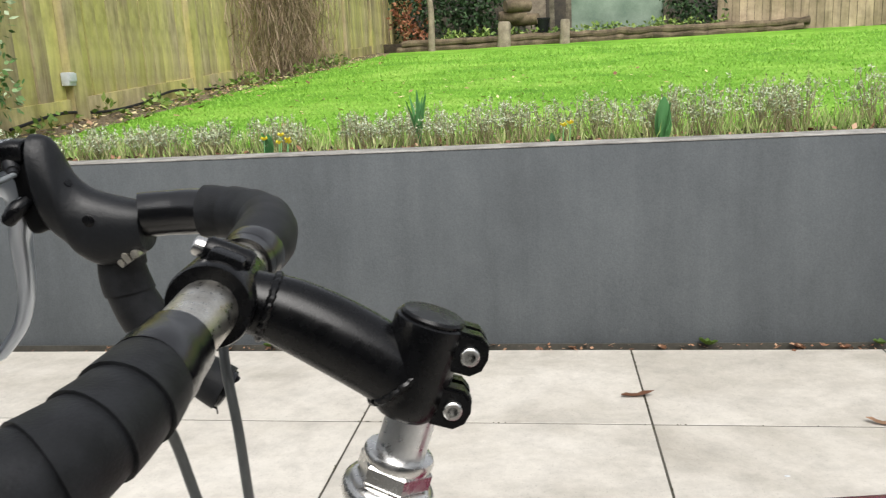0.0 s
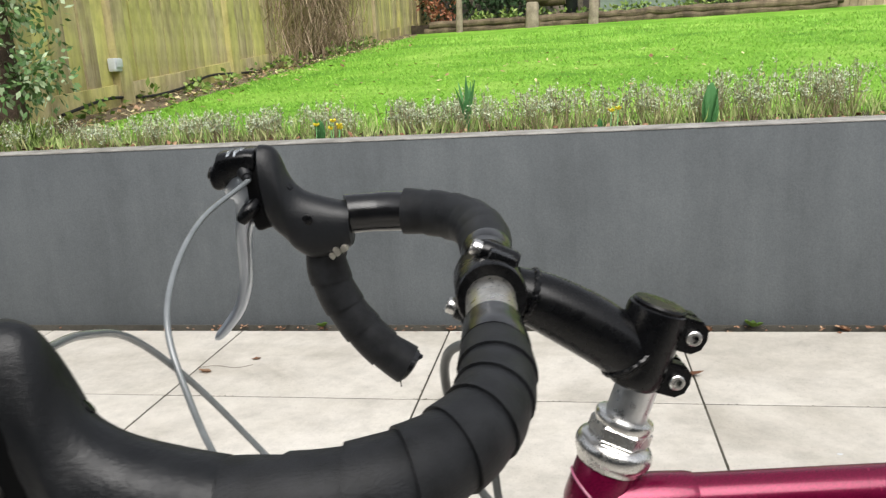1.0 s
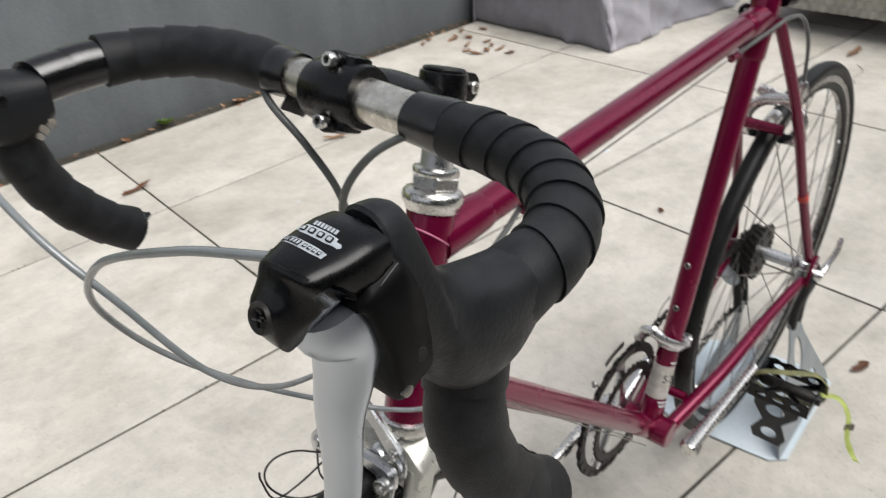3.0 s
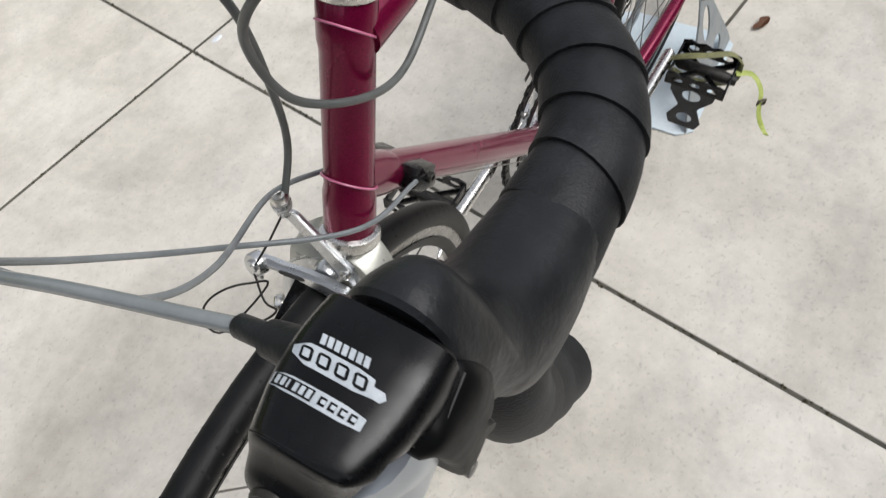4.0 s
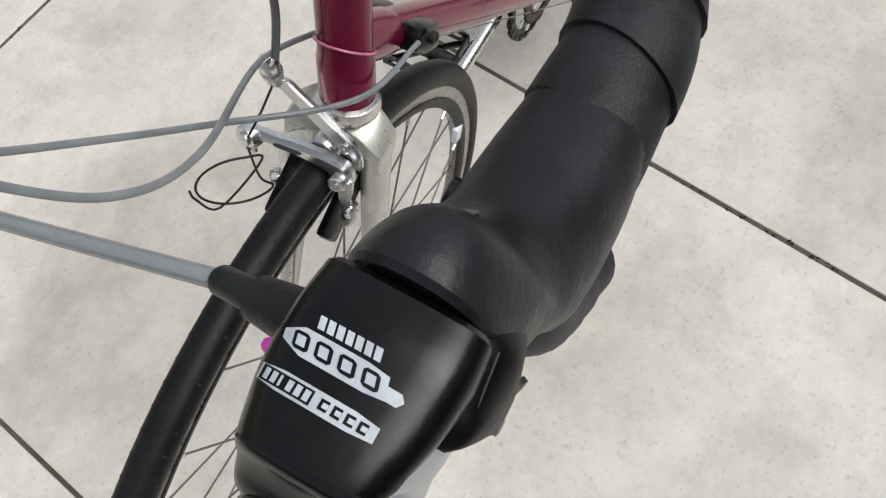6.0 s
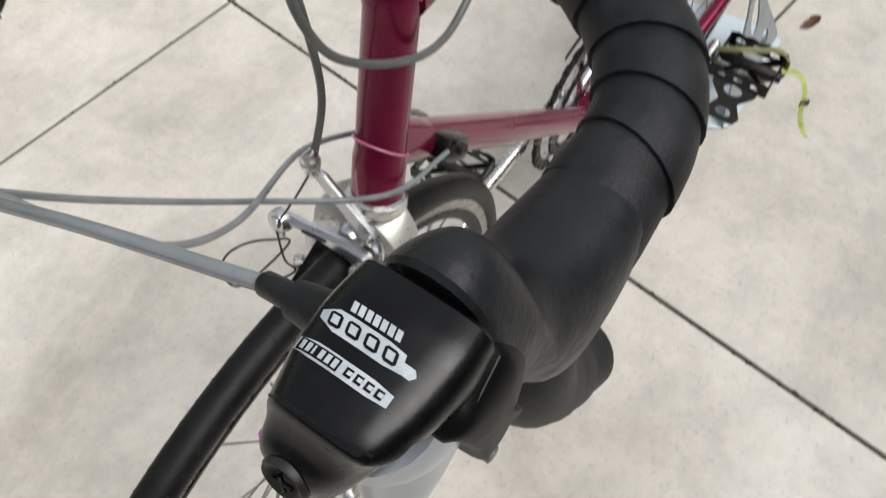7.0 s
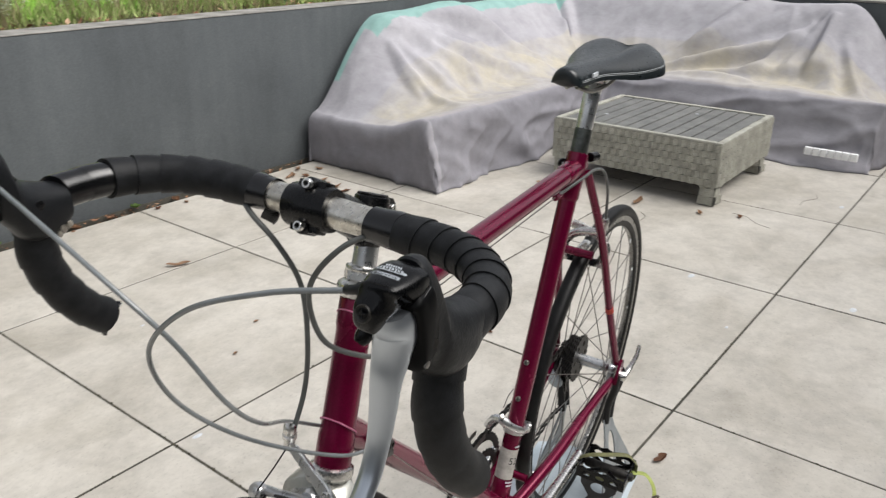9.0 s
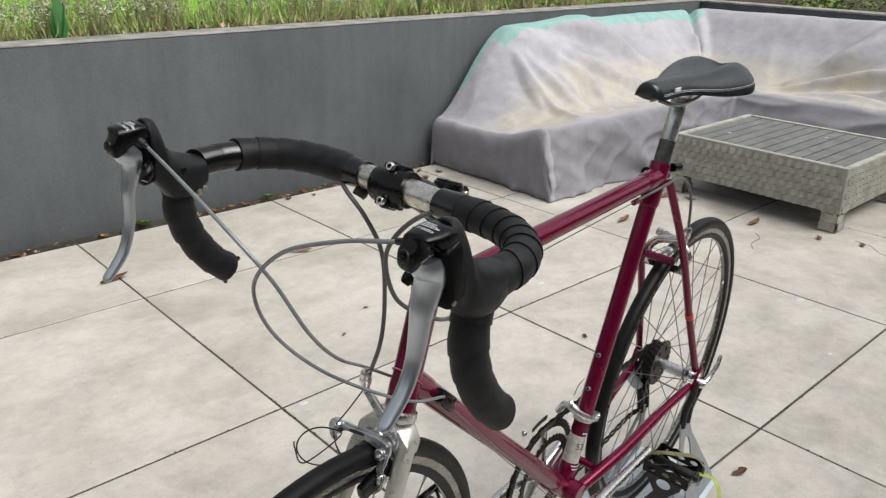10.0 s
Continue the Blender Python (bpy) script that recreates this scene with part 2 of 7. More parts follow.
M_STRAP = mottled("lime_strap", (0.12, 0.12, 0.055), (0.21, 0.21, 0.09), 60.0, 0.7, fine=0.35, bump=0.3)
M_LIME = mottled("lime_webbing", (0.28, 0.34, 0.07), (0.42, 0.48, 0.14), 60.0, 0.7, fine=0.35, bump=0.3)
M_CLIP = mottled("grey_plastic_clip", (0.018, 0.018, 0.019), (0.035, 0.035, 0.036), 50.0, 0.5, fine=0.2)
M_GLOSS = mottled("gloss_black_plastic", (0.0012, 0.0013, 0.0015), (0.0026, 0.0027, 0.0031), 40.0, 0.48, spec=0.10, rvar=0.06)
M_PRINT = mottled("worn_pale_print", (0.30, 0.33, 0.36), (0.42, 0.45, 0.48), 160.0, 0.5, fine=0.2)
M_BRIGHT = mottled("clean_white_print", (0.82, 0.83, 0.84), (0.90, 0.91, 0.92), 60.0, 0.6, fine=0.06)
M_PINK = mottled("pink_anodised", (0.60, 0.06, 0.42), (0.75, 0.10, 0.55), 40.0, 0.3, 0.6)
M_DECAL = mottled("silver_decal", (0.42, 0.40, 0.36), (0.60, 0.58, 0.54), 90.0, 0.45, 0.2, fine=0.3)
M_RED = mottled("red_tape", (0.40, 0.03, 0.02), (0.5, 0.05, 0.03), 60.0, 0.5)
M_WICKER = mottled("wicker_rattan", (0.27, 0.265, 0.225), (0.47, 0.465, 0.405), 16.0, 0.6, fine=0.25, bump=0.3, spread=(0.3, 0.7))
M_SLAT = mottled("grey_composite_slat", (0.120, 0.122, 0.118), (0.185, 0.187, 0.178), 12.0, 0.55, fine=0.25, bump=0.25)
M_FENCE = planks("mossy_fence", (0.27, 0.21, 0.12), (0.60, 0.50, 0.32), (0.56, 0.52, 0.17))
M_FENCE2 = planks("pale_fence", (0.36, 0.27, 0.18), (0.52, 0.41, 0.29), (0.34, 0.27, 0.17))
M_LOG = mottled("rotting_log", (0.09, 0.065, 0.04), (0.25, 0.19, 0.12), 6.0, 0.95, fine=0.6, bump=1.0, dist=0.02)
M_BARK = mottled("bark", (0.09, 0.075, 0.055), (0.22, 0.19, 0.14), 9.0, 0.95, fine=0.6, bump=1.0, dist=0.01)
M_TRUNK = mottled("red_brown_bark", (0.07, 0.045, 0.03), (0.19, 0.125, 0.085), 9.0, 0.95, fine=0.6, bump=1.0, dist=0.02)
M_MOSS = leafy("joint_moss_crumbs", (0.020, 0.018, 0.010), (0.045, 0.042, 0.022), (0.085, 0.075, 0.045))
M_PALEBARK = mottled("pale_bark", (0.22, 0.18, 0.13), (0.38, 0.32, 0.24), 9.0, 0.95, fine=0.4, bump=0.8, dist=0.01)
M_GREENPANEL = mottled("weathered_green_sheet", (0.13, 0.19, 0.14), (0.24, 0.31, 0.24), 2.4, 0.6, fine=0.25, bump=0.2)
M_SHED = mottled("dark_shed_boards", (0.03, 0.03, 0.026), (0.10, 0.085, 0.06), 2.5, 0.9, fine=0.5, bump=0.5)
M_IVY = leafy("evergreen_leaves", (0.012, 0.030, 0.010), (0.028, 0.065, 0.020), (0.060, 0.11, 0.040))
M_IVYLEAF = leafy("ivy_leaves", (0.05, 0.11, 0.03), (0.11, 0.21, 0.06), (0.40, 0.48, 0.30))
M_HERB = leafy("young_leaves", (0.075, 0.14, 0.025), (0.16, 0.25, 0.05), (0.28, 0.35, 0.10))
M_LAV = leafy("lavender_grey", (0.24, 0.31, 0.14), (0.41, 0.47, 0.30), (0.56, 0.60, 0.48))
M_DRY = leafy("dry_stems", (0.21, 0.17, 0.09), (0.36, 0.30, 0.17), (0.50, 0.43, 0.27))
M_GRASS = leafy("grass_blades", (0.17, 0.37, 0.04), (0.22, 0.44, 0.055), (0.31, 0.50, 0.09))
M_WEED = leafy("weeds_yellow_green", (0.19, 0.30, 0.07), (0.33, 0.43, 0.14), (0.46, 0.46, 0.22))
M_TULIP = leafy("bulb_leaves", (0.12, 0.33, 0.11), (0.17, 0.42, 0.16), (0.30, 0.55, 0.26))
M_YELLOW = mottled("yellow_petals", (0.82, 0.66, 0.03), (0.90, 0.78, 0.06), 60.0, 0.6)
M_DEADLEAF = leafy("dead_leaves", (0.15, 0.065, 0.035), (0.26, 0.135, 0.075), (0.40, 0.26, 0.16))
M_LITTER = leafy("tan_fallen_leaves", (0.26, 0.16, 0.08), (0.50, 0.37, 0.19), (0.70, 0.62, 0.36))
M_CLIMBER = leafy("climber_bark", (0.15, 0.10, 0.06), (0.30, 0.21, 0.14), (0.46, 0.35, 0.25))
M_RUST = leafy("rusty_leaves", (0.16, 0.06, 0.03), (0.26, 0.10, 0.05), (0.34, 0.16, 0.08))
M_PEBBLE = leafy("pebbles", (0.12, 0.10, 0.075), (0.26, 0.22, 0.17), (0.45, 0.41, 0.35))


# ---- mesh helpers ----
def part(name, bm, material, parent=None, label="", smooth=True, angle=38):
    me = bpy.data.meshes.new(name)
    if not isinstance(bm, bmesh.types.BMesh):
        me.from_pydata(*bm)
    else:
        bm.normal_update()
        bm.to_mesh(me)
        bm.free()
    if smooth:
        me.polygons.foreach_set("use_smooth", [True] * len(me.polygons))
        me.set_sharp_from_angle(angle=radians(angle))
    me.materials.append(material)
    ob = new(name, me)
    if parent:
        ob.parent = parent
    if label:
        tagged(ob, label)
    return ob


def thing(name, label, category, group="", kind="", m=None):
    ob = tagged(new(name), label, category, group, kind)
    ob.empty_display_size = 0.1
    if m is not None:
        ob.matrix_world = m
    return ob


def V(*a):
    return Vector(a)


def curve(pts, n=8):
    """A smooth line through the points."""
    p = [Vector(q) for q in pts]
    p = [2 * p[0] - p[1], *p, 2 * p[-1] - p[-2]]
    out = []
    for i in range(1, len(p) - 2):
        a, b, c, d = p[i - 1 : i + 3]
        for k in range(n):
            u = k / n
            out.append(0.5 * (2 * b + (c - a) * u + (2 * a - 5 * b + 4 * c - d) * u * u + (3 * b - a - 3 * c + d) * u**3))
    out.append(p[-2])
    return out


def frames(pts, up=None):
    """Tangent, normal and binormal along a line, with no twist."""
    p = [Vector(q) for q in pts]
    tan = [(p[min(i + 1, len(p) - 1)] - p[max(i - 1, 0)]).normalized() for i in range(len(p))]
    n = Vector(up) if up else (V(0, 0, 1) if abs(tan[0].z) < 0.9 else V(1, 0, 0))
    out = []
    for t in tan:
        n = (n - t * n.dot(t)).normalized()
        out.append((t, n, t.cross(n)))
    return p, out


def loft(bm, rings, cap=True, loop=False):
    rows = [[bm.verts.new(v) for v in r] for r in rings]
    k = len(rows[0])
    for a, b in zip(rows, rows[1:] + (rows[:1] if loop else [])):
        for i in range(k):
            bm.faces.new((a[i], a[(i + 1) % k], b[(i + 1) % k], b[i]))
    if cap and not loop:
        bm.faces.new(rows[0][::-1])
        bm.faces.new(rows[-1])
    return rows


def sweep(bm, pts, r, seg=12, up=None, flat=None, loop=False, cap=True):
    """A tube along a line. r: a radius, or one for each point; flat: the same across the normal."""
    p, fr = frames(pts, up)
    rings = []
    for i, (t, n, b) in enumerate(fr):
        ra = r[i] if isinstance(r, (list, tuple)) else r
        rb = ra if flat is None else (flat[i] if isinstance(flat, (list, tuple)) else flat)
        rings.append([p[i] + n * ra * math.cos(2 * math.pi * k / seg) + b * rb * math.sin(2 * math.pi * k / seg) for k in range(seg)])
    loft(bm, rings, cap, loop)
    return bm


def tube(pts, r, seg=12, **kw):
    return sweep(bmesh.new(), pts, r, seg, **kw)


def lathe(bm, profile, at, axis, seg=24, cap=True):
    """profile: rows of radius, height along the axis."""
    z = Vector(axis).normalized()
    x = z.orthogonal().normalized()
    y = z.cross(x)
    o = Vector(at)
    rings = [[o + z * h + (x * math.cos(2 * math.pi * k / seg) + y * math.sin(2 * math.pi * k / seg)) * max(r, 1e-4) for k in range(seg)] for r, h in profile]
    loft(bm, rings, cap)
    return bm


def turned(profile, at, axis, seg=24):
    return lathe(bmesh.new(), profile, at, axis, seg)


def box(bm, lo, hi, bevel=0.0, segs=2):
    lo, hi = Vector(lo), Vector(hi)
    b2 = bmesh.new()
    bmesh.ops.create_cube(b2, size=1, matrix=Matrix.Translation((lo + hi) / 2) @ Matrix.Diagonal((*(hi - lo), 1)))
    if bevel:
        bmesh.ops.bevel(b2, geom=b2.edges[:], offset=bevel, segments=segs, affect="EDGES", profile=0.6)
    return join(bm, b2)


def join(bm, other, m=None):
    """Adds the other bmesh to bm."""
    at = {v: bm.verts.new(m @ v.co if m else v.co) for v in other.verts}
    for f in other.faces:
        bm.faces.new([at[v] for v in f.verts])
    other.free()
    return bm


def boxed(lo, hi, bevel=0.0, segs=2):
    return box(bmesh.new(), lo, hi, bevel, segs)


def prism(poly, depth, m, bevel=0.0, holes=()):
    """A plate from an outline in x, y, depth thick along z, laid by m. holes: outlines that go through it."""
    bm = bmesh.new()
    edges = []
    for ring in (poly, *holes):
        vs = [bm.verts.new((x, y, 0)) for x, y in ring]
        edges += [bm.edges.new((a, b)) for a, b in zip(vs, vs[1:] + vs[:1])]
    bmesh.ops.triangle_fill(bm, edges=edges, use_beauty=True, use_dissolve=False)
    got = bmesh.ops.extrude_face_region(bm, geom=bm.faces[:])
    bmesh.ops.translate(bm, vec=(0, 0, depth), verts=[g for g in got["geom"] if isinstance(g, bmesh.types.BMVert)])
    bmesh.ops.recalc_face_normals(bm, faces=bm.faces[:])
    if bevel:
        rim = [e for e in bm.edges if len(e.link_faces) == 2 and e.calc_face_angle(0) > 1.0]
        bmesh.ops.bevel(bm, geom=rim, offset=bevel, segments=2, affect="EDGES")
    bmesh.ops.transform(bm, matrix=m, verts=bm.verts[:])
    return bm


def oval(cx, cy, rx, ry, n=20):
    return [(cx + rx * math.cos(2 * math.pi * k / n), cy + ry * math.sin(2 * math.pi * k / n)) for k in range(n)]


def axes(o, x, y):
    """The matrix that lays local x, y along two directions at o."""
    x = Vector(x).normalized()
    z = x.cross(Vector(y)).normalized()
    y = z.cross(x)
    return Matrix(((x.x, y.x, z.x, o[0]), (x.y, y.y, z.y, o[1]), (x.z, y.z, z.z, o[2]), (0, 0, 0, 1)))


class Soup:
    """Verts and faces gathered for one large mesh."""

    def __init__(self):
        self.v, self.f = [], []

    def add(self, pts, faces):
        k = len(self.v)
        self.v += [tuple(p) for p in pts]
        self.f += [tuple(k + i for i in q) for q in faces]

    def blade(self, o, tip, w, bend=0.0, side=None):
        """A pointed leaf from o to tip."""
        o, tip = Vector(o), Vector(tip)
        d = tip - o
        s = (side or d.cross(V(random.uniform(-1, 1), random.uniform(-1, 1), 0.3))).normalized() * w
        m = o + d * 0.5 + V(random.uniform(-1, 1), random.uniform(-1, 1), 0) * bend
        self.add([o - s * 0.5, o + s * 0.5, m + s, tip, m - s], [(0, 1, 2, 4), (4, 2, 3)])

    def leaf(self, o, d, w, n):
        """A small flat leaf of four corners."""
        s = d.cross(n).normalized() * w
        self.add([o, o + d * 0.45 + s, o + d, o + d * 0.45 - s], [(0, 1, 2, 3)])

    def stalk(self, a, b, r):
        a, b = Vector(a), Vector(b)
        d = (b - a).normalized()
        x = d.orthogonal().normalized()
        y = d.cross(x)
        ring = [x * math.cos(k * 2.094) + y * math.sin(k * 2.094) for k in range(3)]
        self.add([a + q * r for q in ring] + [b + q * r * 0.6 for q in ring], [(0, 1, 4, 3), (1, 2, 5, 4), (2, 0, 3, 5)])

    def mesh(self):
        return self.v, [], self.f


def rnd(a, b):
    return random.uniform(a, b)


def lerp_rows(rows, n):
    """Smooth rows of numbers, n steps between each two."""
    out = []
    ext = [[2 * a - b for a, b in zip(rows[0], rows[1])], *rows, [2 * a - b for a, b in zip(rows[-1], rows[-2])]]
    for i in range(1, len(ext) - 2):
        for k in range(n):
            u = k / n
            out.append([0.5 * (2 * b + (c - a) * u + (2 * a - 5 * b + 4 * c - d) * u * u + (3 * b - a - 3 * c + d) * u**3) for a, b, c, d in zip(*ext[i - 1 : i + 3])])
    return out + [list(rows[-1])]




# ---- the setting ----
WY, WTOP, EX = 0.715, 0.785, 4.65  # face and top of the long wall, face of the wall at the end


def structure(name, bm, mat, label, category, **kw):
    return tagged(part(name, bm, mat, **kw), label, category, kind="structure")


g = bmesh.new()
bmesh.ops.create_grid(g, x_segments=2, y_segments=2, size=900, matrix=Matrix.Translation((0, 0, -0.12)))
structure("ground", g, M_SOIL, "dark bare earth around and under the garden", "ground")

floor = structure("floor", boxed((-4.9, -5.2, -0.10), (7.0, WY - 0.058, -0.0018)), M_JOINT, "patio of large square beige porcelain tiles with mossy joints", "patio")

structure("drain_gap", boxed((-4.9, WY - 0.0575, -0.11), (7.0, WY - 0.001, -0.045)), M_SOIL, "dark gap with dirt between the tiles and the wall", "gap")
structure("wall_north", boxed((-5.0, WY, -0.05), (EX + 0.2, WY + 0.16, WTOP - 0.006), 0.004), M_WALL, "low grey rendered retaining wall beside the patio", "wall")
# a dark strip set slightly proud of the wall's foot
structure("trim_foot", boxed((-4.9, WY - 0.0035, -0.044), (EX - 0.01, WY - 0.0005, 0.007), 0.001), M_JOINT, "thin dark strip along the foot of the grey wall", "trim")
structure("trim_north", boxed((-5.0, WY - 0.002, WTOP - 0.005), (EX + 0.2, WY + 0.165, WTOP), 0.003), M_COPING, "thin pale edge along the top of the grey wall", "trim")
structure("wall_east", boxed((EX, -2.05, -0.05), (EX + 0.16, WY - 0.004, WTOP - 0.014), 0.004), M_WALL, "low grey rendered wall at the end of the patio", "wall")
structure("trim_east", boxed((EX - 0.003, -2.052, WTOP - 0.013), (EX + 0.165, WY - 0.006, WTOP), 0.003), M_COPING, "thin pale edge along the top of the end wall", "trim")
structure("wall_return", boxed((EX + 0.162, -2.05, -0.05), (7.0, -1.89, WTOP - 0.014), 0.004), M_WALL, "low grey rendered wall turning away from the patio", "wall")
structure("wall_far", boxed((6.8, -5.2, -0.05), (6.96, -2.054, 1.9), 0.004), M_WALL, "grey rendered wall at the far end of the patio", "wall")
structure("wall_west", boxed((-5.1, -5.2, -0.05), (-4.94, WY - 0.01, 1.9), 0.004), M_WALL, "plain grey rendered wall closing the patio", "wall")
# unseen wall added to close the patio; its grey lowers light from behind
structure("wall_house", boxed((-5.1, -5.5, -0.05), (7.0, -5.24, 3.6), 0.01), M_WALL, "plain grey house wall added behind the patio, out of view", "wall")


def lawn_z(x, y):
    return 0.775 + 0.0725 * max(0.0, y - 1.25) + 0.012 * noise.noise(V(x * 0.8, y * 0.8, 3))


g = bmesh.new()
bmesh.ops.create_grid(g, x_segments=70, y_segments=80, size=1, matrix=Matrix.Translation((3.0, 7.3, 0)) @ Matrix.Diagonal((6.5, 6.05, 1, 1)))
for v in g.verts:
    v.co.z = lawn_z(v.co.x, v.co.y)
structure("lawn", g, M_LAWN, "bright green rough lawn sloping up from the wall", "lawn")
g = boxed((-5.0, WY + 0.166, 0.2), (9.0, 1.34, 0.765))
bmesh.ops.subdivide_edges(g, edges=[e for e in g.edges if abs(e.verts[0].co.x - e.verts[1].co.x) > 1], cuts=160)
for v in g.verts:
    if v.co.z > 0.7:
        v.co.z += 0.025 * noise.noise(v.co * 7)
structure("garden_bed", g, M_SOIL, "narrow bed of dark soil behind the wall", "flower bed")
g = boxed((EX + 0.166, -1.885, 0.2), (7.0, WY + 0.10, 0.755))
structure("garden_bed_end", g, M_SOIL, "planting bed of dark soil behind the end wall", "flower bed")

# dirt, pebbles and fallen leaves in the gap at the foot of the wall
s = Soup()
for _ in range(900):
    if rnd(0, 1) < 0.8:
        o = V(rnd(-3.5, 2.0), WY - rnd(0.0, 0.05), -0.044)
    else:
        o = V(rnd(EX + 0.02, 6.7), -2.05 - rnd(0.01, 0.13), -0.004)
    r = rnd(0.002, 0.008)
    c = [V(rnd(-1, 1), rnd(-1, 1), 0).normalized() * r for _ in range(2)]
    s.add([o + V(r, 0, 0), o + V(0, r, 0), o + V(-r, 0, 0), o + V(0, -r, 0), o + V(0, 0, r * 1.1)], [(0, 1, 4), (1, 2, 4), (2, 3, 4), (3, 0, 4)])
tagged(part("gravel", s.mesh(), M_PEBBLE), "small pebbles and grit along the foot of the walls", "gravel", kind="stuff")


s = Soup()
for _ in range(420):
    o = V(rnd(EX - 0.02, 6.75), -2.06 - rnd(0.0, 0.13), rnd(0.002, 0.012))
    s.leaf(o, V(rnd(-1, 1), rnd(-1, 1), rnd(-0.2, 0.5)).normalized() * rnd(0.02, 0.05), rnd(0.006, 0.014), V(rnd(-0.5, 0.5), rnd(-0.5, 0.5), 1))
for _ in range(320):
    o = V(rnd(-3.6, 4.6), WY - rnd(0.005, 0.05), rnd(-0.040, -0.004))
    s.leaf(o, V(rnd(-1, 1), rnd(-1, 1), rnd(-0.1, 0.6)).normalized() * rnd(0.012, 0.034), rnd(0.004, 0.010), V(rnd(-0.5, 0.5), rnd(-0.5, 0.5), 1))
for _ in range(520):
    o = V(rnd(-3.6, 4.6), rnd(WY + 0.17, 1.05), 0.775 + rnd(0.0, 0.012))
    s.leaf(o, V(rnd(-1, 1), rnd(-1, 1), rnd(-0.1, 0.5)).normalized() * rnd(0.015, 0.04), rnd(0.005, 0.012), V(rnd(-0.5, 0.5), rnd(-0.5, 0.5), 1))
tagged(part("leaf_litter", s.mesh(), M_DEADLEAF, smooth=False), "brown leaf litter along the walls and on the bed", "leaf litter", kind="stuff")
s = Soup()
for _ in range(2600):
    j = rnd(-3.2, 2.0)
    if rnd(0, 1) < 0.5:
        o = V(rnd(-1.9, 4.4), round(j) * 0.9, 0)
        o.y += rnd(-0.004, 0.004)
    else:
        o = V(round(rnd(-2.2, 5.2)) * 0.9, rnd(-3.0, 0.65), 0)
        o.x += rnd(-0.004, 0.004)
    if noise.noise(o * 2.2) < -0.08 or o.y > 0.65:
        continue
    r = rnd(0.0015, 0.0045)
    s.add([o + V(r, 0, -0.001), o + V(0, r, -0.001), o + V(-r, 0, -0.001), o + V(0, -r, -0.001), o + V(0, 0, r * 0.7)], [(0, 1, 4), (1, 2, 4), (2, 3, 4), (3, 0, 4)])
tagged(part("joint_moss", s.mesh(), M_MOSS), "crumbs of dark moss and grit in the tile joints", "moss", kind="stuff")


def dead_leaf(x, y, size, turn, mat, label, curl=0.3, z=0.002, stretch=1.0):
    bm = bmesh.new()
    n = 7
    rows = []
    for i in range(n):
        u = i / (n - 1)
        w = size * 0.30 * math.sin(math.pi * min(1, u * 0.92 + 0.06)) ** 0.8 / stretch * (1 + 0.5 * noise.noise(V(u * 5, x * 7, y * 7)))
        h = size * curl * (u - 0.5) ** 2 + size * 0.05 * abs(noise.noise(V(u * 4, y * 9, x * 9)))
        rows.append([bm.verts.new(((u - 0.5) * size * stretch, k * w + size * 0.12 * noise.noise(V(u * 2.5, x * 5, 3)), h + abs(k) * w * curl)) for k in (-1, -0.5, 0, 0.5, 1)])
    for a, b in zip(rows, rows[1:]):
        for i in range(4):
            bm.faces.new((a[i], a[i + 1], b[i + 1], b[i]))
    bmesh.ops.solidify(bm, geom=bm.faces[:], thickness=0.0008)
    ob = tagged(part("fallen_leaf", bm, mat), label, "leaf", "leaves on the patio")
    ob.matrix_world = pose(x, y, z, rnd(-8, 8), rnd(-8, 8), turn)
    return ob


for x, y, size, turn in ((-0.02, 0.21, 0.11, 8), (0.65, 0.015, 0.09, 150), (1.64, 0.40, 0.08, 30), (1.58, 0.28, 0.09, 110), (1.64, 0.27, 0.07, 70), (1.69, 0.23, 0.08, 10), (1.67, 0.15, 0.07, 140), (1.69, 0.54, 0.08, 60), (1.73, 0.36, 0.08, 15),
                         (1.72, 0.48, 0.07, 95), (1.70, 0.30, 0.06, 50), (1.66, 0.53, 0.08, 20), (1.58, 0.34, 0.07, 170), (1.59, 0.62, 0.07, 10), (1.54, 0.60, 0.06, 60), (1.78, 0.60, 0.08, 40), (1.85, 0.52, 0.07, 100), (2.44, -0.51, 0.11, 5),
                         (2.43, -0.58, 0.10, 50), (2.38, -0.50, 0.07, 120), (2.50, -0.62, 0.08, 80), (1.99, -0.59, 0.11, 15), (3.14, -2.24, 0.08, 0), (3.19, -2.42, 0.10, 20), (3.20, -2.46, 0.07, 140), (2.54, -2.48, 0.07, 110), (2.51, -1.44, 0.06, 30),
                         (0.68, -1.86, 0.06, 160), (0.37, -0.67, 0.03, 40), (0.54, -0.56, 0.03, 0), (0.95, -1.18, 0.035, 70), (2.42, -1.00, 0.11, 5), (2.45, -1.28, 0.06, 40), (0.97, 0.62, 0.06, 20), (1.10, 0.60, 0.05, 80), (3.65, -2.72, 0.07, 0),
                         (-1.6, 0.33, 0.05, 20), (-1.75, 0.2, 0.07, 5)):
    dead_leaf(x, y, size * 0.66, turn, M_DEADLEAF, "curled dry brown leaf lying on the tiles", 0.6, stretch=1.5 if size > 0.07 else 1.1)
for x, size in ((-1.25, 0.05), (-0.22, 0.045), (0.12, 0.05), (0.62, 0.055), (0.78, 0.05), (-0.9, 0.04), (1.1, 0.05), (-1.9, 0.05)):
    dead_leaf(x, WY - 0.03, size, rnd(0, 180), M_DEADLEAF, "dry orange-brown leaf at the foot of the wall", 0.8, -0.008)
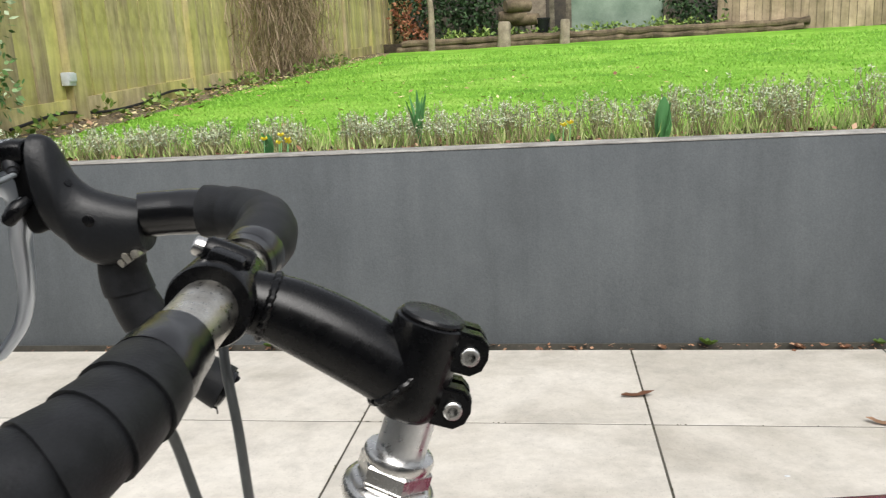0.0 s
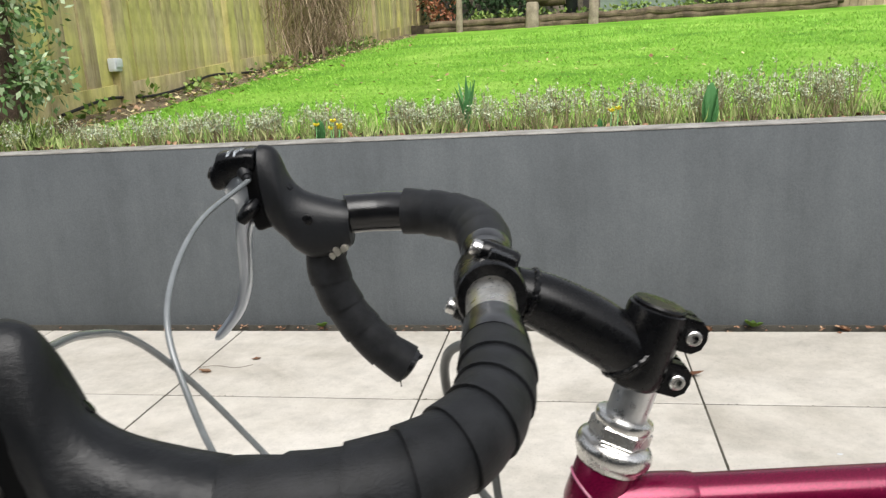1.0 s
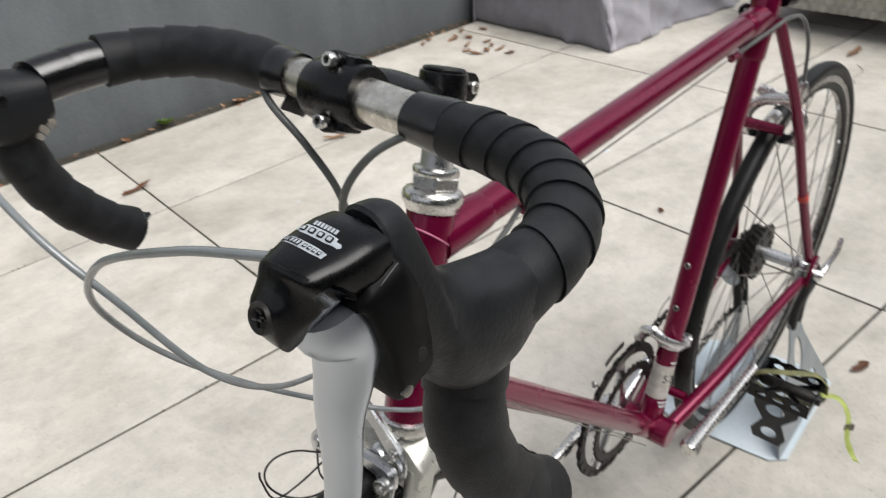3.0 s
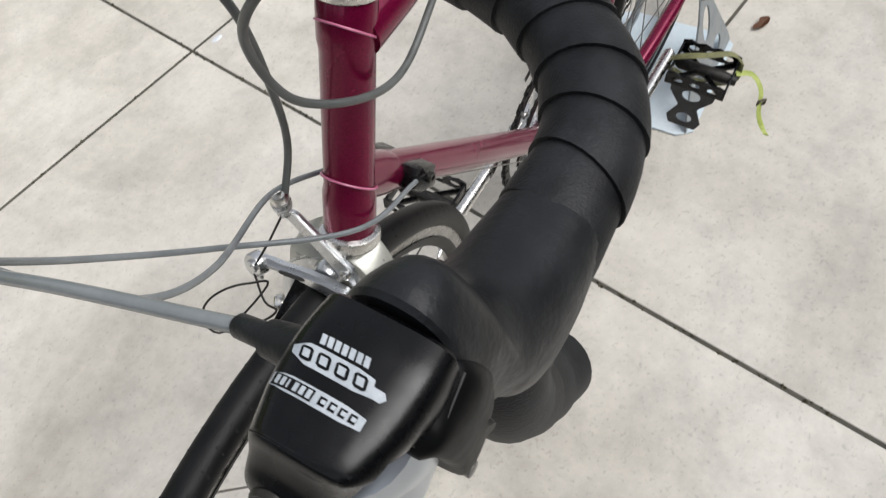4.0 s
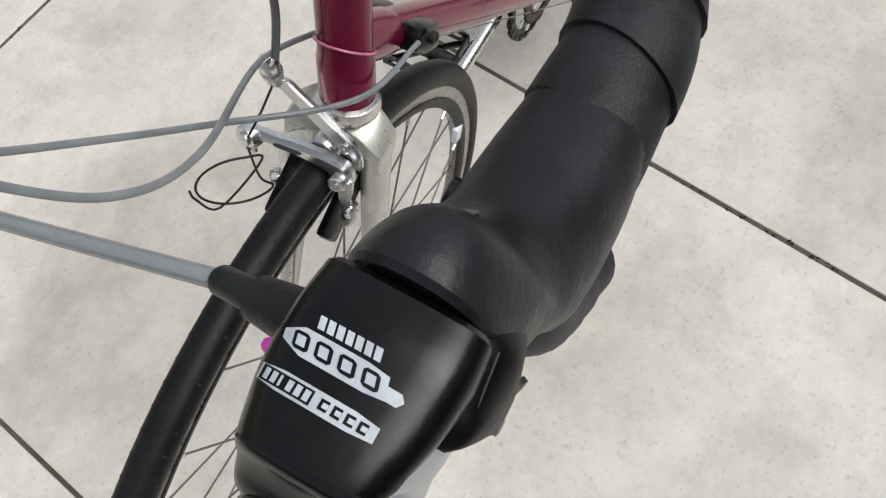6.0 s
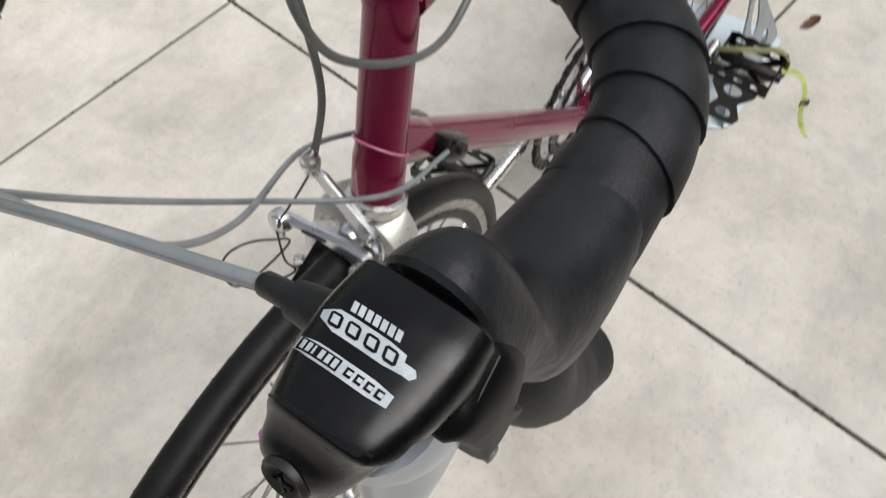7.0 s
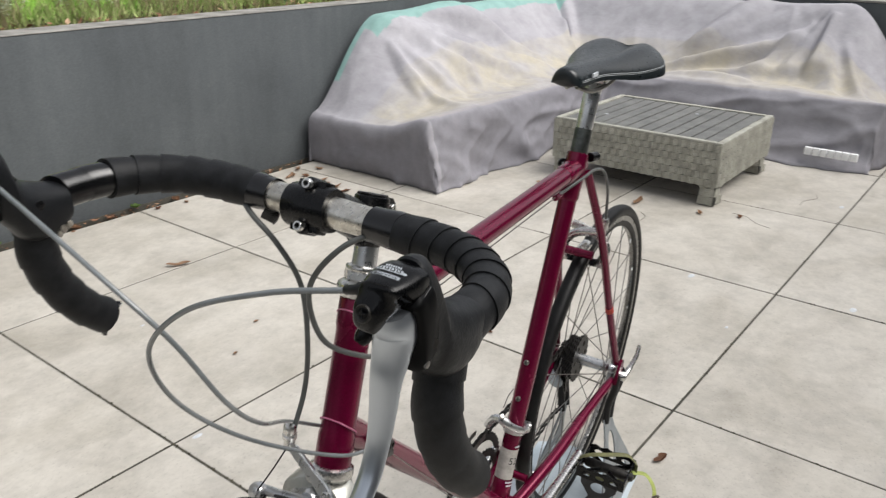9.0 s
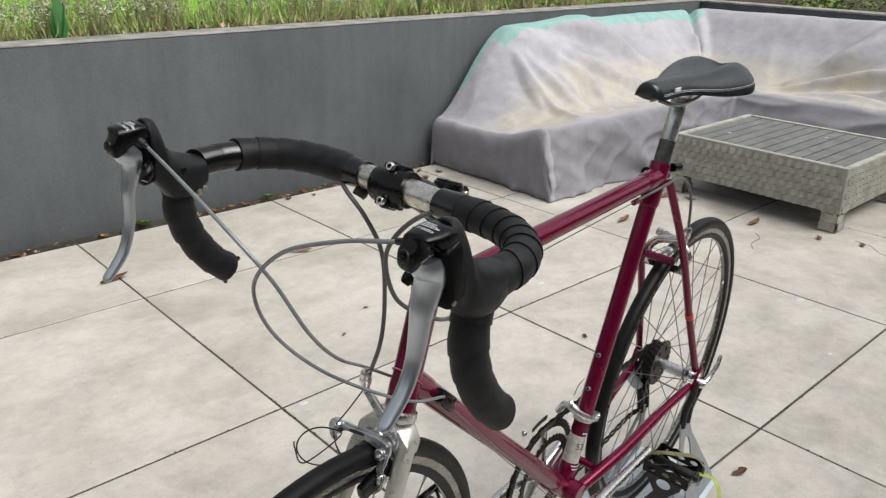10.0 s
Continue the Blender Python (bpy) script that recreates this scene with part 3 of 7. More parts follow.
for x, size in ((0.29, 0.07), (-1.45, 0.05), (2.0 - 1.1, 0.05)):
    dead_leaf(x, WY - 0.03, size, rnd(-20, 20), M_HERB, "small fresh green leaf at the foot of the wall", 0.9, 0.01)
s = Soup()
for _ in range(190):
    x, y, a = rnd(-2.2, 1.9), WY - 0.012 - abs(random.gauss(0, 0.022)), rnd(0, 6.28)
    s.leaf(V(x, y, rnd(0.003, 0.007)), V(math.cos(a), math.sin(a) * 0.6, rnd(0.0, 0.35)) * rnd(0.010, 0.030), rnd(0.003, 0.008), V(rnd(-0.5, 0.5), rnd(-0.5, 0.5), 1))
tagged(part("leaf_crumbs", s.mesh(), M_DEADLEAF, smooth=False), "crumbled brown leaves along the foot of the wall", "fallen leaves", kind="stuff")
for x, y, turn in ((3.3, -1.95, 30), (3.55, -1.98, -20), (2.5, -1.5, 60), (2.95, -1.62, -10), (2.2, -1.12, 20), (-1.7, 0.25, 5)):
    bm = tube(curve([(-0.10, 0, 0.003), (-0.03, 0.012, 0.004), (0.05, -0.01, 0.003), (0.11, 0.015, 0.003)], 4), 0.0008, 6)
    ob = tagged(part("twig", bm, M_BARK), "thin dry twig lying on the tiles", "twig", "twigs on the patio")
    ob.matrix_world = pose(x, y, 0, 0, 0, turn)
for x, y, r in ((1.77, -1.51, 0.013), (1.84, -2.04, 0.013), (2.95, -1.76, 0.012), (0.055, -0.92, 0.009), (1.16, -0.81, 0.011), (2.2, -2.25, 0.007), (1.45, -1.75, 0.006), (0.30, -0.30, 0.005)):
    bm = turned([(r, 0), (r * 0.9, 0.0006), (r * 0.3, 0.0012)], (0, 0, 0.0004), (0, 0, 1), 12)
    for v in bm.verts:
        v.co.x *= 1.6 + 0.4 * noise.noise(v.co * 90)
        v.co.y *= 0.8
    tagged(part("petal", bm, M_WHITE), "small white petal or dropping on the tiles", "petal", "petals on the patio").location = (x, y, 0)

# ---- the planting behind the wall ----
s, d = Soup(), Soup()
for _ in range(270):
    cx, cy = rnd(-3.3, 6.0), rnd(0.93, 1.28)
    tall = 0.13 + 0.09 * max(0.0, min(1.0, (cx + 1.6) / 2.6)) + rnd(-0.03, 0.03)
    if noise.noise(V(cx * 1.7, cy, 8)) < -0.42:
        continue
    for _ in range(13):
        a, lean = rnd(0, 6.28), rnd(0, 0.55)
        o = V(cx + rnd(-0.04, 0.04), cy + rnd(-0.04, 0.04), 0.765)
        tip = o + V(math.cos(a) * lean, math.sin(a) * lean, 1).normalized() * tall * rnd(0.6, 1.12)
        d.stalk(o, tip, 0.0014)
        for k in range(12):
            way = V(rnd(-1, 1), rnd(-1, 1), rnd(-0.4, 1)).normalized() * rnd(0.009, 0.018)
            q = tip + V(rnd(-0.006, 0.006), rnd(-0.006, 0.006), -0.012 - 0.020 * rnd(0, 1)) if k < 8 else o.lerp(tip, rnd(0.45, 0.85))
            s.leaf(q, way, 0.0034, V(rnd(-1, 1), rnd(-1, 1), 1))
tagged(part("lavender_leaves", s.mesh(), M_LAV, smooth=False), "grey-green lavender foliage along the top of the wall", "lavender", kind="stuff")
tagged(part("lavender_stems", d.mesh(), M_DRY, smooth=False), "thin brown woody lavender stems above the soil", "lavender", kind="stuff")

s = Soup()
for _ in range(9000):
    x, y = rnd(-3.3, 6.5), 0.93 + abs(random.gauss(0, 0.30))
    if y > 2.4:
        continue
    o = V(x, y, (lawn_z(x, y) if y > 1.25 else 0.765) - 0.005)
    a = rnd(0, 6.28)
    s.blade(o, o + V(math.cos(a) * 0.03, math.sin(a) * 0.03, rnd(0.03, 0.10)), rnd(0.0018, 0.004), 0.008)
tagged(part("weeds", s.mesh(), M_WEED, smooth=False), "tufts of grass and weeds between the lavender", "weeds", kind="stuff")
s = Soup()
for _ in range(42000):
    y = 1.3 + 9.0 * rnd(0, 1) ** 2.0
    x = rnd(-3.35, 5.5)
    o = V(x, y, lawn_z(x, y) - 0.006)
    a, k = rnd(0, 6.28), 1.0 + 0.12 * y
    s.blade(o, o + V(math.cos(a) * 0.025, math.sin(a) * 0.025, rnd(0.008, 0.020) * k), rnd(0.0016, 0.003) * k, 0.006)
tagged(part("grass", s.mesh(), M_GRASS, smooth=False), "short bright green grass of the lawn", "grass", kind="stuff")


def bulb_plant(x, y, n, tall, broad, label, flowers=0):
    ob = thing("bulb_plant", label, "plant", "bulbs behind the wall", m=pose(x, y, 0.765))
    for i in range(n):
        a, lean = i * 2.4 + x, rnd(0.05, 0.35)
        t = tall * rnd(0.7, 1.05)
        bm = bmesh.new()
        rows = []
        for k in range(7):
            u = k / 6
            w = broad * (math.sin(math.pi * (0.12 + 0.86 * u)) ** 0.7)
            c = V(math.cos(a), math.sin(a), 0) * lean * t * u**1.6 + V(0, 0, t * u)
            side = V(-math.sin(a), math.cos(a), 0)
            inn = V(math.cos(a), math.sin(a), 0) * -0.25 * w
            rows.append([bm.verts.new(c + side * w), bm.verts.new(c - inn), bm.verts.new(c - side * w)])
        for p, q in zip(rows, rows[1:]):
            for j in (0, 1):
                bm.faces.new((p[j], p[j + 1], q[j + 1], q[j]))
        bmesh.ops.solidify(bm, geom=bm.faces[:], thickness=0.001)
        part("leaf", bm, M_TULIP, ob)
    for i in range(flowers):
        o = V(rnd(-0.02, 0.12), rnd(-0.06, -0.03), 0)
        h = rnd(0.05, 0.085)
        stem = part("stem", tube([o, o + V(0.004, 0, h * 0.6), o + V(0.006, 0, h)], 0.0018, 6), M_TULIP, ob)
        for k in range(5):
            a = k * 1.257
            w = V(math.cos(a) * 0.7, math.sin(a) * 0.7, 0.7)
            s2 = Soup()
            s2.leaf(o + V(0.006, 0, h), w.normalized() * 0.024, 0.012, V(math.cos(a), math.sin(a), 0.2))
            part("petal", s2.mesh(), M_YELLOW, ob, "bright yellow petal")
    return ob


s = Soup()
for k in range(260):
    if k < 120:
        x, y = rnd(-2.2, 1.0), rnd(1.45, 5.5)
    else:
        y = rnd(1.5, 10.0)
        x = -3.35 + abs(random.gauss(0, 0.28)) + 0.12 * (y > 6)
    a = rnd(0, 6.28)
    o = V(x, y, lawn_z(x, y) + rnd(0.006, 0.016))
    s.leaf(o, V(math.cos(a), math.sin(a), rnd(-0.2, 0.5)) * rnd(0.025, 0.055), rnd(0.008, 0.016), V(rnd(-0.4, 0.4), rnd(-0.4, 0.4), 1))
tagged(part("fallen_leaves", s.mesh(), M_LITTER, smooth=False), "pale tan fallen leaves scattered on the lawn", "fallen leaves", kind="stuff")
bulb_plant(-0.83, 1.00, 8, 0.275, 0.010, "clump of upright dark green daffodil leaves in the bed")
bulb_plant(0.15, 0.95, 4, 0.165, 0.034, "broad pale green tulip leaves in the bed")
bulb_plant(-1.46, 0.93, 9, 0.10, 0.020, "low broad green leaves with yellow flowers in the bed", 5)
bulb_plant(-0.28, 0.92, 3, 0.05, 0.012, "small leaves with two yellow flowers in the bed", 2)
bulb_plant(2.1, 0.98, 5, 0.18, 0.012, "clump of green daffodil leaves in the bed")
bulb_plant(3.0, 1.0, 4, 0.15, 0.020, "broad green tulip leaves in the bed")

def verge(y):
    return 0.30 + 0.10 * noise.noise(V(0, y * 0.9, 4)) + 0.04 * noise.noise(V(0, y * 4, 1)) + 0.16 * max(0.0, 1 - y / 4)


g = bmesh.new()
rows = [[g.verts.new((-3.45 + verge(y) * u, y, lawn_z(-3.4, y) + 0.028 - 0.034 * u**3 + 0.012 * noise.noise(V(u * 6, y * 5, 2)))) for u in (0, 0.2, 0.4, 0.6, 0.8, 1.0)] for y in [1.26 + 0.11 * k for k in range(100)]]
for p, q in zip(rows, rows[1:]):
    for k in range(5):
        g.faces.new((p[k], p[k + 1], q[k + 1], q[k]))
structure("garden_bed_side", g, M_VERGE, "bare earth and leaf litter between fence and lawn", "flower bed")
s = Soup()
for _ in range(900):
    y = 1.3 + 9.5 * rnd(0, 1) ** 1.4
    x, a = -3.42 + (verge(y) + 0.12) * rnd(0, 1), rnd(0, 6.28)
    s.leaf(V(x, y, lawn_z(-3.4, y) + rnd(0.030, 0.045)), V(math.cos(a), math.sin(a), rnd(-0.1, 0.5)) * rnd(0.02, 0.05), rnd(0.006, 0.015), V(rnd(-0.5, 0.5), rnd(-0.5, 0.5), 1))
tagged(part("leaf_litter", s.mesh(), M_LITTER, smooth=False), "tan leaf litter along the foot of the fence", "leaf litter", kind="stuff")

# ---- the old fence at the side of the lawn ----
FX = -3.40
fence = thing("fence", "tall old board fence, greened by moss and algae", "fence", m=pose(FX, 0, 0))
y = 0.9
i = 0
while y < 15.4:
    w = 0.150 + 0.02 * noise.noise(V(0, y * 9, 0))
    z0 = lawn_z(FX, y) + 0.16
    if i % 12 != 11:
        bm = boxed((-0.012, 0, z0), (0.012, w - 0.006, z0 + 1.75 + rnd(-0.02, 0.02)), 0.002, 1)
        part("board", bm, M_FENCE, fence).matrix_local = pose(rnd(-0.006, 0.006), y, 0, 0, rnd(-0.3, 0.3), 0)
    else:
        part("post", boxed((-0.03, 0, z0 - 0.2), (0.06, w, z0 + 1.85), 0.005, 1), M_FENCE, fence, "weathered post").matrix_local = pose(0, y, 0)
    y += w
    i += 1
for k in range(8):
    y0, y1 = 0.9 + k * 1.75, 0.9 + (k + 1) * 1.75 - 0.02
    z0, z1 = lawn_z(FX, y0), lawn_z(FX, y1)
    bm = bmesh.new()
    loft(bm, [[V(0.03, yy, zz - 0.06), V(0.03, yy, zz + 0.17), V(-0.01, yy, zz + 0.17), V(-0.01, yy, zz - 0.06)] for yy, zz in ((y0, z0), (y1, z1))])
    part("gravel_board", bm, M_FENCE, fence, "mossy horizontal board at the foot")
pts = [(FX + 0.05, 1.9 + 0.5 * k, lawn_z(FX, 1.9 + 0.5 * k) + 0.07 + 0.03 * math.sin(k * 1.9)) for k in range(9)]
tagged(part("garden_hose", tube(curve(pts, 6), 0.010, 8), M_RUBBER), "dark hose running along the foot of the fence", "hose")
bm = boxed((FX + 0.014, 2.50, 1.13), (FX + 0.07, 2.58, 1.215), 0.008)
sock = thing("outdoor_socket", "small white weatherproof socket box on the fence", "socket")
part("housing", bm, M_WHITE, sock)
part("lid", boxed((FX + 0.071, 2.505, 1.155), (FX + 0.08, 2.575, 1.21), 0.004), M_WHITE, sock)

# dead climber on the fence and an ivy-clad trunk at its near end
s = Soup()
for _ in range(5200):
    o = V(FX + rnd(0.02, 0.17), min(8.9, max(5.2, random.gauss(6.9, 0.75))), 0)
    o.z = lawn_z(FX, o.y) + rnd(0, 1.7)
    s.stalk(o, o + V(rnd(-0.02, 0.10), rnd(-0.14, 0.14), rnd(-0.30, 0.34)), rnd(0.002, 0.006))
tagged(part("dead_climber", s.mesh(), M_CLIMBER, smooth=False), "tangle of dry brown climber stems on the fence", "climber", kind="stuff")


def leaves(soup, c, r, n, size):
    """n leaves round a clump, thicker towards its skin."""
    for _ in range(n):
        w = V(random.gauss(0, 1), random.gauss(0, 1), random.gauss(0, 1)).normalized()
        o = V(*c) + V(w.x * r[0], w.y * r[1], w.z * r[2]) * rnd(0.55, 1.05)
        dd = (w + V(rnd(-1, 1), rnd(-1, 1), rnd(-1, 0.4))).normalized() * size * rnd(0.6, 1.3)
        soup.leaf(o, dd, size * 0.28, V(rnd(-1, 1), rnd(-1, 1), rnd(-1, 1)))


def tree(name, label, x, y, pts, r, mat, soup=None, leaf_mat=None):
    ob = thing(name, label, "tree", m=pose(x, y, lawn_z(x, y) - 0.05))
    p = curve(pts, 6)
    rad = [r * (1 - 0.6 * k / len(p)) * (1 + 0.15 * noise.noise(V(k * 0.9, x, 0))) for k in range(len(p))]
    part("trunk", tube(p, rad, 12), mat, ob)
    if soup:
        part("crown", soup.mesh(), leaf_mat, ob, smooth=False)
    return ob


s = Soup()
for k in range(78):
    leaves(s, (rnd(-0.10, 0.34), rnd(-0.2, 0.10), rnd(0.30, 1.7)), (0.09, 0.09, 0.12), 40, 0.042)
tree("ivy_tree", "stout bark trunk overgrown with green ivy", -3.20, 1.22, [(0, 0, 0), (-0.02, 0.02, 0.6), (0.03, 0, 1.3), (0, 0.05, 2.4)], 0.13, M_TRUNK, s, M_IVYLEAF)
s = Soup()
for k in range(170):
    a = rnd(0, 6.28)
    o = V(-3.05 + rnd(-0.16, 0.14), 1.08 + rnd(-0.10, 0.10), 0.77)
    s.blade(o, o + V(math.cos(a) * 0.10, math.sin(a) * 0.10, rnd(0.05, 0.17)), 0.006, 0.02)
tagged(part("fern", s.mesh(), M_HERB, smooth=False), "green ferny tuft at the foot of the ivy trunk", "fern", kind="stuff")

# ---- the far end of the garden ----
BY = 12.5
bz = lawn_z(0, BY)
ob = tree("young_tree", "slender pale-barked young tree by the far bed", -2.42, BY - 0.2, [(0, 0, 0), (0.02, 0, 0.8), (-0.05, 0, 1.3), (0.02, 0, 2.4)], 0.065, M_PALEBARK)
part("branch", tube(curve([(-0.03, 0, 1.0), (-0.16, 0.02, 1.35), (-0.42, 0.02, 1.62)], 5), [0.035] * 6 + [0.025] * 5, 8), M_PALEBARK, ob)
x = -3.1
while x < 3.0:
    w = rnd(0.7, 1.5)
    z = lawn_z(x, BY)
    n = 9
    rad = [0.066 * (1 + 0.35 * noise.noise(V(j * 0.7, x * 3, 1))) for j in range(n)]
    for lay in (0, 1):
        pts = [V(x + w * j / (n - 1) + 0.1 * lay, BY + 0.03 * noise.noise(V(j, x, lay)), z + 0.03 + 0.105 * lay + 0.035 * noise.noise(V(j * 0.6, x * 2, lay + 5))) for j in range(n)]
        tagged(part("edging_log", tube(pts, rad, 9), M_LOG), "rough brown log edging the raised far bed", "log", "logs edging the far bed")
    x += w * 0.98
for x, h, r in ((-1.10, 0.42, 0.12), (-0.02, 0.40, 0.09)):
    bm = turned([(r * 1.1, -0.1), (r, 0.1), (r * 0.95, h - 0.03), (r * 0.8, h)], (x, BY - 0.2, lawn_z(x, BY)), (0.04, 0, 1), 12)
    tagged(part("stump", bm, M_PALEBARK), "upright cut log post at the edge of the lawn", "stump", "stumps at the far bed")
for x, y, z, turn in ((-0.95, BY + 0.15, 0.52, 12), (-0.72, BY + 0.2, 0.46, -20), (-0.85, BY + 0.1, 0.70, 30)):
    bm = tube([(-0.25, 0, 0), (-0.1, 0, 0.01), (0.1, 0, 0), (0.25, 0, 0)], [0.10, 0.115, 0.11, 0.10], 10)
    ob = tagged(part("firewood", bm, M_LOG), "short sawn log lying on the far bed", "log", "firewood at the far bed")
    ob.matrix_world = pose(x, y, bz + z, 0, 0, turn)
bm = turned([(0.10, 0), (0.14, 0.22), (0.155, 0.22), (0.155, 0.25), (0.125, 0.25), (0.12, 0.2)], (-0.42, BY + 0.2, bz + 0.22), (0, 0, 1), 18)
tagged(part("plant_pot", bm, M_RUBBER), "black plastic plant pot on the far bed", "pot")
structure("garden_bed_far", boxed((-3.4, BY + 0.06, bz - 0.3), (3.0, BY + 3.0, bz + 0.16)), M_SOIL, "raised bed of dark soil at the far end", "flower bed")
structure("backdrop", boxed((-6.5, BY + 2.9, bz - 0.3), (12.0, BY + 3.0, bz + 3.2)), M_SHED, "dark boarded shed and fence behind the far bed", "fence")
panel = structure("trim_panel", boxed((0.12, BY + 0.75, bz + 0.1), (1.85, BY + 0.79, bz + 1.9), 0.01), M_GREENPANEL, "weathered pale green sheet standing behind the far bed", "panel")
for x in (0.08, 1.86):
    tagged(part("timber_post", boxed((x - 0.05, BY + 0.7, bz), (x + 0.05, BY + 0.82, bz + 2.0), 0.008), M_BARK), "dark timber post beside the green sheet", "post", "posts at the far bed")
tagged(part("timber_post", boxed((-0.75, BY + 1.3, bz), (-0.35, BY + 1.5, bz + 2.2), 0.02), M_PALEBARK), "broad pale timber standing behind the far bed", "post", "posts at the far bed")
tagged(part("timber_post", boxed((-0.28, BY + 0.2, bz), (-0.19, BY + 0.3, bz + 2.2), 0.01), M_BARK), "thin dark post behind the pot", "post", "posts at the far bed")

s, t2, t3 = Soup(), Soup(), Soup()
for _ in range(80):
    leaves(s, (rnd(-3.4, -0.9), BY + rnd(0.7, 1.7), bz + rnd(0.1, 2.0)), (0.35, 0.3, 0.35), 70, 0.10)
for _ in range(20):
    leaves(s, (rnd(1.9, 2.9), BY + rnd(0.5, 1.4), bz + rnd(0.1, 1.6)), (0.3, 0.3, 0.35), 60, 0.10)
for _ in range(9):
    leaves(t3, (rnd(-3.2, -2.6), BY + rnd(0.2, 0.6), bz + rnd(0.2, 0.9)), (0.16, 0.15, 0.18), 40, 0.09)
for _ in range(60):
    leaves(t2, (rnd(-2.3, 2.9), BY + rnd(0.1, 0.5), bz + rnd(0.16, 0.26)), (0.16, 0.12, 0.10), 26, 0.085)
for _ in range(45):
    yy = rnd(1.4, 9.2)
    leaves(t2, (FX + rnd(0.08, 0.22), yy, lawn_z(FX, yy) + rnd(0.0, 0.08)), (0.07, 0.09, 0.08), 22, 0.06)
tagged(part("evergreen_shrubs", s.mesh(), M_IVY, smooth=False), "dark evergreen shrubs and ivy behind the far bed", "shrubs", kind="stuff")
tagged(part("low_plants", t2.mesh(), M_HERB, smooth=False), "low fresh green plants along fence and logs", "plants", kind="stuff")
tagged(part("rusty_shrub", t3.mesh(), M_RUST, smooth=False), "shrub with rust-brown leaves in the far corner", "shrubs", kind="stuff")
s = Soup()
for _ in range(26):
    leaves(s, (rnd(4.95, 5.6), rnd(-1.3, 0.5), 0.74 + rnd(0.0, 0.10)), (0.16, 0.16, 0.11), 110, 0.035)
tagged(part("low_hedge", s.mesh(), M_HERB, smooth=False), "low bushy green plants behind the end wall", "shrubs", kind="stuff")

fence2 = thing("fence", "pale new board fence at the far corner of the lawn", "fence", m=pose(2.72, BY + 0.45, lawn_z(3, BY), 0, 0, -14))
for k in range(56):
    bm = boxed((k * 0.125, -0.012, rnd(-0.02, 0.0)), (k * 0.125 + 0.120, 0.012, 1.9), 0.002, 1)
    part("board", bm, M_FENCE2, fence2).location = (0, rnd(-0.008, 0.008), 0)
part("post", boxed((0.9, -0.06, -0.1), (1.0, -0.014, 2.0), 0.004), M_FENCE2, fence2)
s = Soup()
for _ in range(40):
    x, y = rnd(-3.0, 5.0), rnd(2.0, 11.5)
    o = V(x, y, lawn_z(x, y) + 0.04)
    s.leaf(o, V(rnd(-1, 1), rnd(-1, 1), 0.2).normalized() * 0.05, 0.018, V(0, 0, 1))
for _ in range(50):
    y = rnd(2.0, 9.0)
    x = FX + 0.3 + abs(random.gauss(0, 0.35))
    s.leaf(V(x, y, lawn_z(x, y) + 0.03), V(rnd(-1, 1), rnd(-1, 1), 0.2).normalized() * 0.06, 0.022, V(0, 0, 1))
tagged(part("leaf_litter", s.mesh(), M_DEADLEAF, smooth=False), "scattered dry leaves on the lawn", "leaves", kind="stuff")


